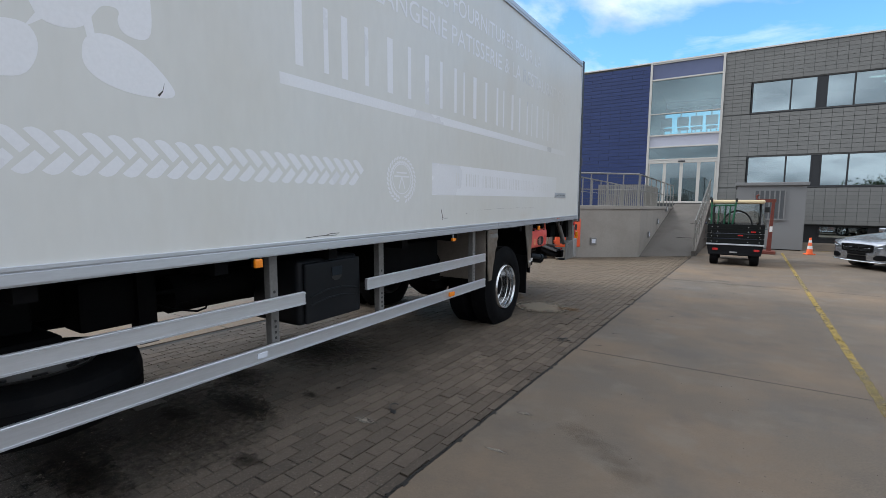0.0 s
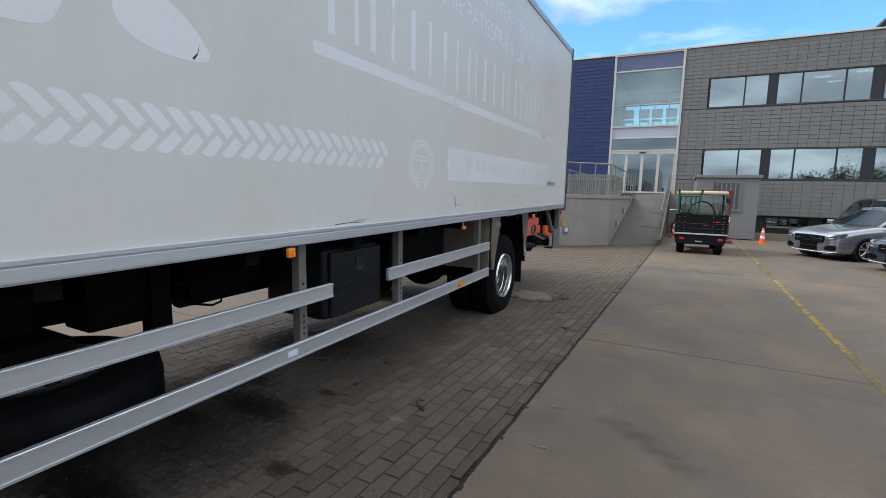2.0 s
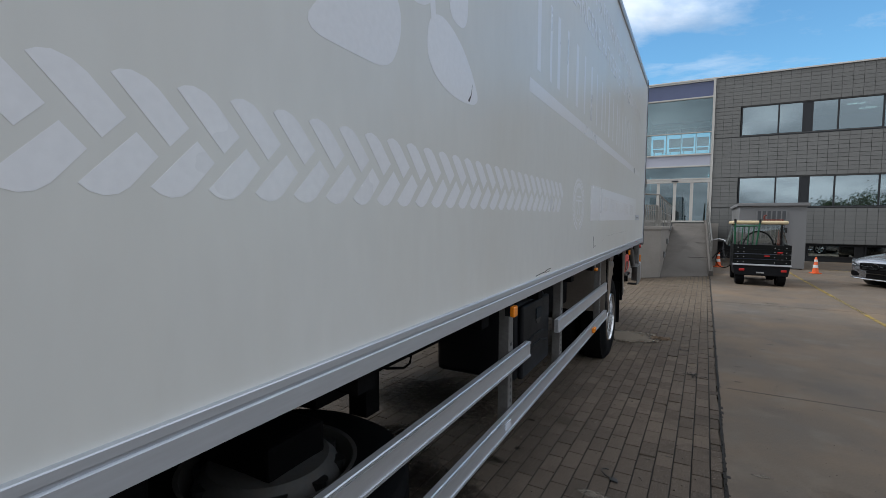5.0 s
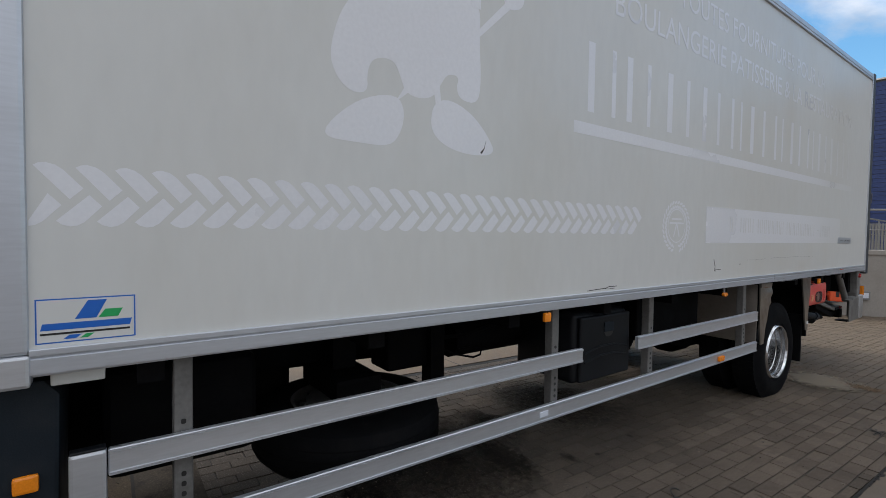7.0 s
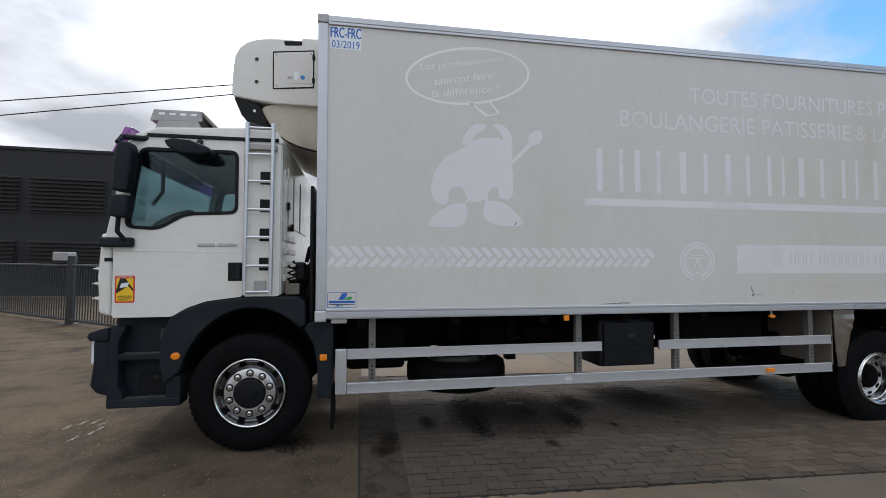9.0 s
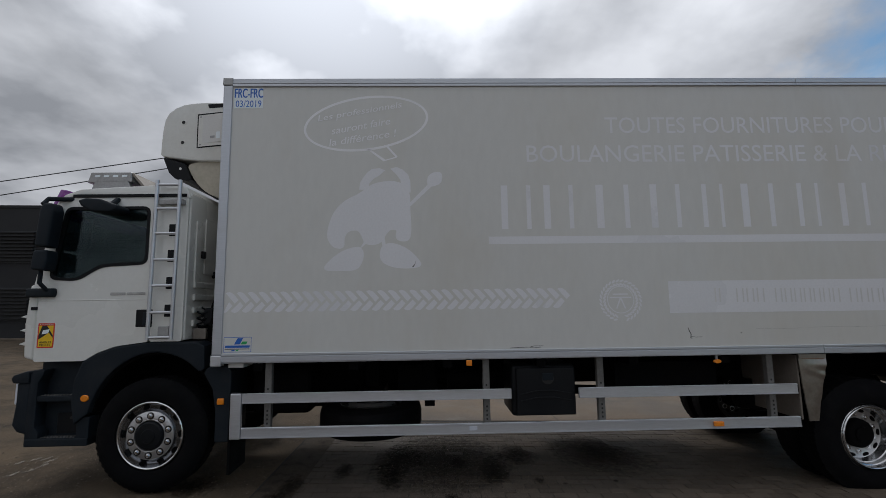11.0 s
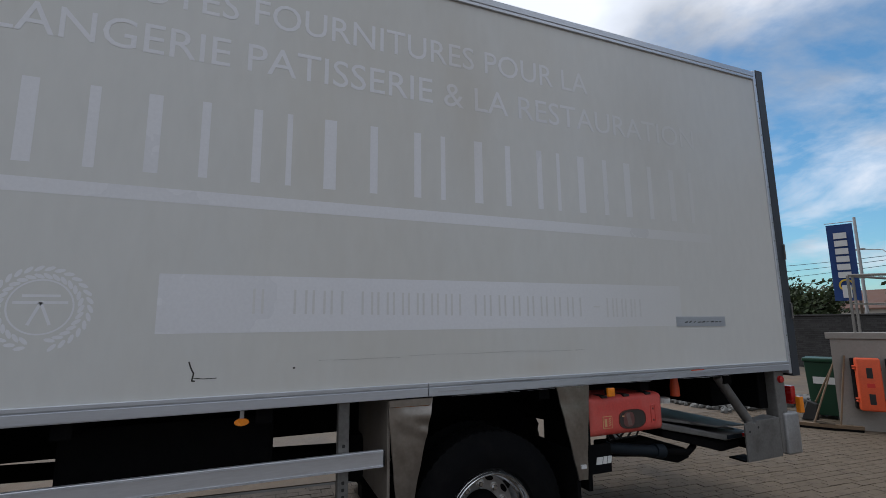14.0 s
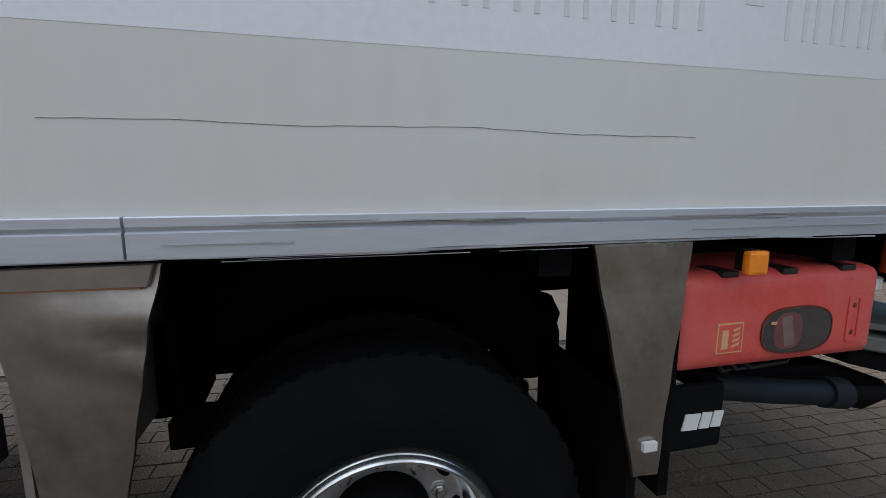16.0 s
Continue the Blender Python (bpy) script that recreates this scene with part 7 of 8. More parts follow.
for yy, d in ((6.208, 0.050), (6.264, 0.032), (6.302, 0.032)):
    part("logo_bar", prism([(yy, 0.588), (yy + d, 0.586), (yy + d + 0.010, 0.632), (yy + 0.010, 0.634)], -2.455, -2.452, "x"), "letterwhite", fl)
part("lift_tube", tube([(-2.53, 6.36, 0.668), (-2.53, 6.60, 0.625), (-2.53, 6.84, 0.590)], 0.040, 14), "dkplastic", truck, "", True)
part("lift_rod", tube([(-2.53, 6.84, 0.588), (-2.55, 7.16, 0.545), (-2.62, 7.30, 0.56)], 0.024, 10), "chassis", truck, "", True)
part("lift_tube_end", tube([(-2.53, 6.80, 0.598), (-2.53, 6.88, 0.584)], 0.050, 14), "dkplastic", truck, "", True)
part("valve", tube([(-2.53, 6.40, 0.66), (-2.53, 6.40, 0.765)], 0.022, 10), "chassis", truck, "", True)
for k in (0, 1, 2):
    part("hose", tube([(-2.52, 6.36 + 0.03 * k, 0.78), (-2.51, 6.38 + 0.05 * k, 0.72), (-2.53, 6.48 + 0.08 * k, 0.715), (-2.58, 6.62 + 0.06 * k, 0.77)], 0.007, 6), "cable", truck, "", True)
# folded tail lift
tl_ = part("tail_lift", prism([(6.86, 0.748), (7.52, 0.602), (7.80, 0.612), (7.80, 0.648), (7.52, 0.645), (6.86, 0.795)], -4.4, -2.50, "x", 0.006, 1), "dullgalv", truck, "folded grey tail lift platform")
part("platform", prism([(6.88, 0.80), (7.70, 0.652), (7.70, 0.668), (6.88, 0.825)], -4.4, -2.56, "x", 0.004, 1), "dullgalv", tl_)
part("platform", prism([(6.90, 0.68), (7.50, 0.515), (7.70, 0.53), (7.70, 0.585), (7.48, 0.585), (6.90, 0.735)], -4.4, -2.53, "x", 0.006, 1), "chassis", tl_)
part("platform_flap", prism([(7.22, 0.752), (7.45, 0.706), (7.78, 0.690), (7.78, 0.698), (7.45, 0.716), (7.22, 0.760)], -3.4, -2.52, "x", 0.002, 1), "dullgalv", tl_)
for x0 in (-2.78, -4.5):
    part("lift_arm", prism([(6.45, 0.66), (6.9, 0.65), (7.22, 0.55), (7.25, 0.48), (7.12, 0.45), (6.8, 0.53), (6.45, 0.57)], x0, x0 + 0.17, "x", 0.02, 2), "chassis", tl_)
part("edge_lamp", box(-2.502, -2.488, 7.70, 7.79, 0.617, 0.645, 0.003, 1), "redlens", tl_)
part("edge_cap", box(-2.503, -2.490, 7.53, 7.695, 0.612, 0.642, 0.003, 1), "dkplastic", tl_)
part("strut", tube([(-2.46, 7.44, 1.10), (-2.44, 7.72, 0.735)], 0.036, 12), "dullgalv", tl_, "", True)
part("strut", tube([(-4.7, 7.33, 1.12), (-4.7, 7.60, 0.74)], 0.038, 12), "galv", tl_, "", True)
part("rear_beam", box(-4.72, -2.46, 7.90, 8.0, 0.82, 1.12, 0.01), "chassis", tl_)
part("lift_beam", box(-4.72, -2.62, 7.55, 7.80, 0.84, 1.12, 0.01), "chassis", tl_)
part("end_bracket", prism([(7.550, 0.472), (7.550, 0.742), (7.565, 0.757), (7.63, 0.760), (7.64, 0.748), (7.68, 0.748), (7.69, 0.763), (7.95, 0.768), (7.95, 0.476)], -2.366, -2.354, "x", 0.002, 1), "dullgalv", tl_)
part("bracket_lip", box(-2.50, -2.368, 7.53, 7.70, 0.472, 0.484, 0.002, 1), "chassis", tl_)
part("bracket_top", prism([(7.66, 0.742), (7.94, 0.768), (7.94, 0.774), (7.66, 0.748)], -2.47, -2.368, "x"), "dullgalv", tl_)
for yy, zz in ((7.70, 0.715), (7.60, 0.69)):
    part("bolt_hole", lathe([(0.010, 0.0), (0.0, 0.0012)], 10, None, (-2.354, yy, zz)), "black", tl_)
part("column", box(-2.49, -2.385, 8.00, 8.115, 0.48, 1.12, 0.010, 3), "dullgalv", tl_, "", True)
part("column_foot", box(-2.45, -2.362, 8.045, 8.215, 0.466, 0.790, 0.022, 3), "galv", tl_, "scuffed lighter steel end piece", True)
part("column", box(-4.87, -4.75, 7.96, 8.19, 0.50, 1.12, 0.02), "galv", tl_)
part("under_run_bar", box(-4.7, -2.55, 7.95, 8.07, 0.46, 0.58, 0.01), "chassis", tl_)
part("tail_lamp", box(-2.72, -2.44, 8.27, 8.33, 0.83, 0.98, 0.01), "redlens", tl_)
part("tail_lamp", box(-2.42, -2.38, 8.275, 8.325, 0.77, 0.90, 0.008), "amber", tl_)
part("side_lamp", lathe([(0.03, 0.0), (0.026, 0.02), (0.0, 0.026)], 16, None, (-2.386, 8.06, 1.055)), "redlens", tl_, "", True)
part("warning_beacon", lathe([(0.036, 0.91), (0.034, 0.98), (0.024, 1.06), (0.0, 1.07)], 18, None, (-2.58, 7.11, 0.05), "z"), "orangebox", truck, "orange beacon", True)
part("beacon_base", lathe([(0.05, 0.92), (0.05, 0.955), (0.0, 0.955)], 18, None, (-2.58, 6.98, 0.0), "z"), "letterwhite", truck)

# ---- vehicles in the yard ----
def strip(stations, thick, out=0.0):
    """A curved plate: stations of (x, y, low, high), pushed out along -y and given a thickness."""
    bm = bmesh.new()
    rows = []
    for x, y, z0, z1 in stations:
        rows.append([bm.verts.new((x, y - out, z0)), bm.verts.new((x, y - out, z1)), bm.verts.new((x, y + thick, z1)), bm.verts.new((x, y + thick, z0))])
    for a, b in zip(rows, rows[1:]):
        for i in range(4):
            bm.faces.new((a[i], a[(i + 1) % 4], b[(i + 1) % 4], b[i]))
    bm.faces.new(rows[0][::-1]); bm.faces.new(rows[-1])
    bmesh.ops.recalc_face_normals(bm, faces=bm.faces)
    return bm


def pane_on(a, b, c, d, inset=0.06, lift=0.006, thick=0.012):
    """A pane lying on the quad a-b-c-d (anticlockwise from outside), drawn in from its edges."""
    a, b, c, d = Vector(a), Vector(b), Vector(c), Vector(d)
    mid = (a + b + c + d) / 4
    n = ((c - a).cross(d - b)).normalized()
    q = []
    for p in (a, b, c, d):
        w = mid - p
        q.append(p + w.normalized() * inset + n * lift)
    bm = bmesh.new()
    top = [bm.verts.new(p) for p in q]
    low = [bm.verts.new(p - n * thick) for p in q]
    bm.faces.new(top); bm.faces.new(low[::-1])
    for i in range(4):
        bm.faces.new((low[i], low[(i + 1) % 4], top[(i + 1) % 4], top[i]))
    return bm


def car(name, label, paint, m, length=4.7, width=1.81, roof=1.44, hatch=False):
    """Front at y = 0, tail at y = length."""
    t = thing(name, label, "car", m, "parked cars")
    h = width / 2
    k = h / 0.905
    L = length
    st = [  # y, half width, bottom, bonnet line, shoulder
        (-0.02, 0.62, 0.27, 0.655, 0.58), (0.01, 0.735, 0.22, 0.70, 0.61), (0.07, 0.815, 0.19, 0.745, 0.645), (0.18, 0.86, 0.18, 0.785, 0.68), (0.34, 0.885, 0.17, 0.825, 0.715), (0.55, 0.897, 0.17, 0.862, 0.755), (0.85, 0.90, 0.17, 0.905, 0.80),
        (1.15, 0.905, 0.17, 0.95, 0.83), (1.40, 0.905, 0.17, 0.972, 0.85), (1.9, 0.905, 0.17, 0.975, 0.86), (2.40, 0.905, 0.17, 0.98, 0.87), (3.40, 0.905, 0.17, 0.99, 0.88), (L - 0.75, 0.895, 0.18, 1.0, 0.89), (L - 0.30, 0.86, 0.20, 1.0, 0.86), (L - 0.06, 0.76, 0.26, 0.95, 0.78), (L, 0.68, 0.34, 0.86, 0.70)]
    bm = bmesh.new()
    rows = []
    for y, w, z0, zb, zs in st:
        w *= k
        half = [(w * 0.80, z0), (w * 0.96, z0 + 0.05), (w * 0.995, z0 + (zs - z0) * 0.35), (w * 0.985, z0 + (zs - z0) * 0.6), (w, zs - 0.03), (w * 0.985, zs + 0.02), (w * 0.94, zb - 0.045), (w * 0.86, zb - 0.012), (w * 0.70, zb + 0.006), (w * 0.42, zb + 0.016), (w * 0.36, zb + 0.010), (0, zb + 0.022)]
        full = [(-x, z) for x, z in half] + [(x, z) for x, z in half[-2::-1]]
        rows.append([bm.verts.new((x, y, z)) for x, z in full])
    for a, b in zip(rows, rows[1:]):
        for i in range(len(a) - 1):
            bm.faces.new((a[i], a[i + 1], b[i + 1], b[i]))
        bm.faces.new((a[-1], a[0], b[0], b[-1]))
    bm.faces.new(rows[0]); bm.faces.new(rows[-1][::-1])
    part("body", bm, paint, t, "", True, 60)
    r0, r1, tail = (2.02, L - 0.80, L - 0.22) if not hatch else (1.95, L - 0.65, L - 0.12)
    # cabin shell: rows of base edge, glass top, roof crown
    bm = bmesh.new()
    sh = []
    ys = [(1.24, 0.74, 0.965, 0.74), (r0, 0.80, roof - 0.055, 0.60), (r0 + 0.25, 0.805, roof - 0.02, 0.605), (2.78, 0.81, roof, 0.605), (3.4, 0.805, roof - 0.005, 0.595), (r1, 0.79, roof - 0.04, 0.575), (tail, 0.74, 1.02, 0.70)]
    for y, bw, z, rw in ys:
        bw, rw = bw * k, rw * k
        lo = z - 0.004 if z < 1.1 else 0.965
        sh.append([(-bw, y, lo), (-rw, y, z), (-rw * 0.82, y, z + 0.030), (0, y, z + 0.045), (rw * 0.82, y, z + 0.030), (rw, y, z), (bw, y, lo)])
    sh[0] = [(p[0], p[1] + 0.10 * (abs(p[0]) / (0.74 * k)) ** 2, 0.965) for p in sh[0]]
    vs = [[bm.verts.new(p) for p in row] for row in sh]
    for a, b in zip(vs, vs[1:]):
        for i in range(6):
            bm.faces.new((a[i], a[i + 1], b[i + 1], b[i]))
    bmesh.ops.recalc_face_normals(bm, faces=bm.faces)
    part("cabin_shell", bm, paint, t, "", True, 40)
    a, b = sh[0], sh[1]
    part("windscreen", screen(a, b, 0.035), "carglass", t, "", True)
    a, b = sh[-2], sh[-1]
    part("rear_window", screen(b, a, 0.05, 0.22), "carglass", t, "", True)
    for sx, i, j in ((-1, 0, 1), (1, 6, 5)):
        for ya, yb, fa, fb in ((1.42, 2.70, 2.12, 2.70), (2.80, 3.62, 2.80, 3.62), (3.70, r1 + 0.25, 3.70, r1 - 0.05)):
            def at(y, top):
                for (y0, b0, z0, w0), (y1, b1, z1, w1) in zip(ys, ys[1:]):
                    if y0 <= y <= y1:
                        f = (y - y0) / (y1 - y0)
                        return Vector((sx * k * (w0 + (w1 - w0) * f), y, z0 + (z1 - z0) * f)) if top else Vector((sx * k * (b0 + (b1 - b0) * f), y, 0.975))
                return Vector((sx * k * 0.7, y, 1.0))
            q = [at(ya, False), at(yb, False), at(fb, True), at(fa, True)]
            part("side_window", pane_on(*(q if sx > 0 else q[::-1]), 0.03, 0.022, 0.02), "carglass", t)
        part("mirror", box(sx * 0.93 * k - 0.10, sx * 0.93 * k + 0.10, 1.50, 1.62, 0.965, 1.085, 0.045, 4), paint, t, "", True)
        part("mirror_foot", box(sx * 0.84 * k - 0.05, sx * 0.84 * k + 0.05, 1.54, 1.60, 0.945, 0.985, 0.01), "black", t)
        part("roof_rail", tube([(sx * 0.56 * k, r0 + 0.15, roof + 0.02), (sx * 0.57 * k, 2.8, roof + 0.045), (sx * 0.54 * k, r1 - 0.1, roof + 0.01)], 0.014, 6), "carchrome", t, "", True)
        part("headlight", strip([(sx * 0.50 * k, -0.022, 0.565, 0.60), (sx * 0.60 * k, -0.018, 0.56, 0.655), (sx * 0.72 * k, 0.005, 0.575, 0.70), (sx * 0.80 * k, 0.055, 0.60, 0.735), (sx * 0.862 * k, 0.17, 0.655, 0.76)], 0.10, 0.006), "lamp", t, "", True)
        part("lamp_reflector", strip([(sx * 0.60 * k, -0.018, 0.60, 0.615), (sx * 0.66 * k, -0.006, 0.605, 0.622), (sx * 0.72 * k, 0.005, 0.615, 0.63)], 0.02, 0.009), "reflector", t)
        part("air_intake", strip([(sx * 0.50 * k, -0.022, 0.31, 0.36), (sx * 0.58 * k, -0.020, 0.285, 0.42), (sx * 0.70 * k, 0.0, 0.285, 0.43), (sx * 0.79 * k, 0.045, 0.31, 0.41)], 0.08, 0.006), "chassis", t, "", True)
        part("door_handle", box(sx * 0.905 * k - 0.012, sx * 0.905 * k + 0.012, 2.48, 2.70, 0.80, 0.825, 0.008), "carchrome", t)
        part("sill_trim", tube([(sx * 0.905 * k, 1.3, 0.235), (sx * 0.905 * k, L - 1.45, 0.235)], 0.014, 6), "carchrome", t, "", True)
        for yy in (0.86, L - 1.02):
            x1 = sx * (h + 0.004)
            c = (0, yy, 0.32)
            part("wheel_arch", lathe([(0.352, x1), (0.325, x1), (0.325, x1 - sx * 0.30), (0.352, x1 - sx * 0.30)], 36, None, c, close=True), "black", t)
            part("wheel_well", lathe([(0.35, x1 - sx * 0.005), (0.0, x1 - sx * 0.005)], 36, None, c), "black", t)
            w = part("wheel", lathe([(0.235, x1 + sx * 0.002), (0.30, x1 + sx * 0.006), (0.318, x1 - sx * 0.015), (0.318, x1 - sx * 0.19), (0.235, x1 - sx * 0.20)], 36, None, c, close=True), "rubber", t, "", True)
            part("rim", lathe([(0.240, x1 + sx * 0.004), (0.225, x1 + sx * 0.004), (0.215, x1 - sx * 0.002)], 36, None, c, caps=False), "carchrome", w, "", True)
            part("hub_cap", lathe([(0.05, x1), (0.045, x1 + sx * 0.010), (0.0, x1 + sx * 0.012)], 18, None, c), "rimgrey", w, "", True)
            for i in range(5):
                an = 2 * math.pi * i / 5 + 0.3
                for da in (-0.20, 0.20):
                    part("spoke", tube([(x1 + sx * 0.006, yy + 0.04 * math.cos(an), 0.32 + 0.04 * math.sin(an)), (x1 + sx * 0.002, yy + 0.225 * math.cos(an + da), 0.32 + 0.225 * math.sin(an + da))], 0.016, 5), "rimgrey", w)
    gr = part("grille", strip([(-0.52 * k, -0.006, 0.56, 0.645), (-0.46 * k, -0.02, 0.485, 0.672), (-0.2 * k, -0.032, 0.462, 0.684), (0.2 * k, -0.032, 0.462, 0.684), (0.46 * k, -0.02, 0.485, 0.672), (0.52 * k, -0.006, 0.56, 0.645)], 0.05, 0.006), "chassis", t)
    part("badge", lathe([(0.088, -0.055), (0.088, -0.03), (0.074, -0.03), (0.074, -0.055)], 24, None, (0, 0, 0.578), "y", close=True), "carchrome", gr)
    part("badge_disc", lathe([(0.072, -0.036), (0.0, -0.036)], 24, None, (0, 0, 0.578), "y"), "dkframe", gr)
    for sx in (-1, 1):
        part("slat", box(min(sx * 0.1, sx * 0.42 * k), max(sx * 0.1, sx * 0.42 * k), -0.040, -0.026, 0.568, 0.588, 0.003, 1), "carchrome", gr)
    for z in (0.51, 0.54, 0.615, 0.645):
        part("fin", box(-0.40 * k, 0.40 * k, -0.042, -0.032, z, z + 0.006), "dkframe", gr)
    part("lower_grille", strip([(-0.42 * k, -0.005, 0.26, 0.36), (-0.2 * k, -0.02, 0.25, 0.375), (0.2 * k, -0.02, 0.25, 0.375), (0.42 * k, -0.005, 0.26, 0.36)], 0.05, 0.006), "chassis", t)
    part("plate_holder", box(-0.27, 0.27, -0.045, -0.02, 0.39, 0.46, 0.006), "chassis", t)
    part("splitter", tube([(-0.82 * k, 0.06, 0.245), (-0.66 * k, -0.02, 0.225), (-0.30 * k, -0.035, 0.215), (0.30 * k, -0.035, 0.215), (0.66 * k, -0.02, 0.225), (0.82 * k, 0.06, 0.245)], 0.016, 6), "carchrome", t, "", True)
    part("wiper", tube([(-0.5, 1.36, 1.0), (0.1, 1.42, 1.025)], 0.008, 5), "black", t)
    return t


def screen(a, b, inset, drop=0.0):
    """Glass across the cabin between two shell rows (a lower, b upper)."""
    bm = bmesh.new()
    g = []
    for j in range(5):
        f = (inset + (1 - inset * 2.2 - drop) * j / 4) if drop == 0 else (drop + (0.93 - drop) * j / 4)
        row = []
        for p, q in zip(a[1:6], b[1:6]):
            p, q = Vector(p), Vector(q)
            w = p.lerp(q, f)
            w.x *= 0.955
            n = 0.012
            row.append(bm.verts.new(w + Vector((0, -n if b[0][1] > a[0][1] else n, n * 0.9))))
        g.append(row)
    for j in range(4):
        for i in range(4):
            bm.faces.new((g[j][i], g[j][i + 1], g[j + 1][i + 1], g[j + 1][i]))
    return bm


K9 = Matrix.Diagonal((0.88, 0.88, 0.88, 1))
car("parked_car", "silver estate car parked nose-out at the bay line", "silver", pose(2.60, 15.32, 0, 0, 0, -57) @ Matrix.Diagonal((0.92, 0.92, 0.92, 1)))
car("parked_car", "dark blue-grey saloon parked beside the silver car", "darkcar", pose(3.66, 12.98, 0, 0, 0, -60) @ K9)
car("parked_car", "black hatchback parked behind the silver car", "blackcar", pose(7.25, 19.3, 0, 0, 0, 25), 4.2, 1.80, 1.60, True)

# utility buggy
cart = thing("utility_cart", "dark utility buggy with cream roof and board-sided bed", "utility cart", pose(-0.01, 14.05, 0) @ Matrix.Diagonal((0.93, 0.93, 0.965, 1)))
for sx in (-0.48, 0.48):
    for yy in (0.32, 2.15):
        c = (0, yy, 0.27)
        w = part("wheel", lathe([(0.15, sx + 0.10), (0.24, sx + 0.105), (0.268, sx + 0.08), (0.268, sx - 0.08), (0.24, sx - 0.105), (0.15, sx - 0.10)], 28, None, c, close=True), "rubber", cart, "", True)
        part("rim", lathe([(0.155, sx + 0.07), (0.10, sx + 0.05), (0.0, sx + 0.05)], 20, None, c), "rimgrey", w)
part("rear_body", prism([(-0.62, 0.28), (0.62, 0.28), (0.66, 0.50), (0.66, 0.58), (-0.66, 0.58), (-0.66, 0.50)], 0.02, 1.0, "y", 0.02, 2), "blkplastic", cart)
part("chassis", box(-0.45, 0.45, 0.2, 2.4, 0.26, 0.40), "chassis", cart)
for z in (0.60, 0.735, 0.87, 0.99):
    part("board", box(-0.67, 0.67, 0.0, 0.03, z, z + 0.118, 0.006, 1), "plywood", cart)
    for sx in (-0.67, 0.64):
        part("side_board", box(sx, sx + 0.03, 0.03, 1.05, z, z + 0.118, 0.006, 1), "plywood", cart)
part("bed_floor", box(-0.64, 0.64, 0.03, 1.05, 0.58, 0.60), "plywood", cart)
part("bumper_strip", box(-0.68, 0.68, -0.04, 0.0, 0.55, 0.59, 0.006), "alu", cart)
for sx in (-0.52, 0.45):
    part("tail_lamp", box(sx, sx + 0.13, -0.025, 0.0, 0.40, 0.46, 0.008), "redlens", cart)
    part("board_reflector", box(sx * 0.3 + 0.22, sx * 0.3 + 0.34, -0.012, 0.0, 0.80 + 0.1 * (sx > 0), 0.83 + 0.1 * (sx > 0)), "redlens", cart)
part("plate", box(-0.11, 0.07, -0.03, -0.005, 0.345, 0.38, 0.004), "galv", cart)
for sx in (-0.56, -0.42, 0.30, 0.56):
    for z in (0.64, 0.78, 0.91, 1.03):
        part("bolt", lathe([(0.012, -0.008), (0.010, 0.0)], 8, None, (sx, 0, z), "y"), "galv", cart)
part("roof", box(-0.68, 0.66, 0.55, 2.35, 1.66, 1.76, 0.04, 3), "cream", cart, "cream moulded roof", True)
for sx in (-0.58, 0.58):
    part("roof_post", tube([(sx, 1.1, 0.58), (sx, 1.05, 1.67)], 0.025, 8), "black", cart)
    part("roof_post", tube([(sx, 2.25, 0.6), (sx, 2.0, 1.67)], 0.025, 8), "black", cart)
part("rear_hoop", tube([(0.38 * math.cos(a) + 0.02, 1.08, 1.02 + 0.44 * math.sin(a)) for a in [math.pi * i / 16 for i in range(17)]], 0.022, 8), "black", cart, "", True)
part("clear_curtain", box(-0.56, 0.56, 1.10, 1.105, 1.0, 1.66), "sheet", cart)
part("side_curtain", prism([(0.58, 1.66), (0.62, 1.62), (0.78, 0.95), (0.70, 0.92)], 1.15, 1.9, "y"), "sheet", cart)
part("side_curtain", prism([(-0.58, 1.66), (-0.62, 1.62), (-0.76, 1.05), (-0.68, 1.0)], 1.15, 1.9, "y"), "sheet", cart)
gf = part("green_frame", tube([(-0.60, 0.5, 0.95), (-0.62, 0.46, 1.72)], 0.022, 8), "greenpaint", cart, "green tubular frame")
part("bar", tube([(-0.10, 0.5, 0.95), (-0.02, 0.46, 1.74)], 0.022, 8), "greenpaint", gf)
part("bar", tube([(-0.60, 0.5, 1.60), (-0.05, 0.48, 1.62)], 0.020, 8), "greenpaint", gf)
for x in (-0.45, -0.30, -0.18):
    part("bar", tube([(x, 0.5, 0.98), (x + 0.02, 0.48, 1.6)], 0.014, 6), "greenpaint", gf)
part("grip", tube([(-0.62, 0.46, 1.70), (-0.625, 0.455, 1.80)], 0.03, 8), "black", gf)
part("grip", tube([(-0.02, 0.46, 1.70), (-0.015, 0.455, 1.80)], 0.03, 8), "black", gf)
part("seat", box(-0.55, 0.55, 1.15, 1.55, 0.62, 0.80, 0.04, 2), "seat", cart)
part("steering_wheel", tube([(-0.25 + 0.17 * math.cos(a), 1.85, 1.05 + 0.15 * math.sin(a)) for a in [2 * math.pi * i / 18 for i in range(18)]], 0.015, 6, closed=True), "black", cart)
part("front_cowl", box(-0.6, 0.6, 1.95, 2.5, 0.35, 0.95, 0.08, 3), "blkplastic", cart, "", True)
part("mirror", box(0.70, 0.84, 1.95, 2.0, 1.42, 1.58, 0.02, 2), "black", cart)

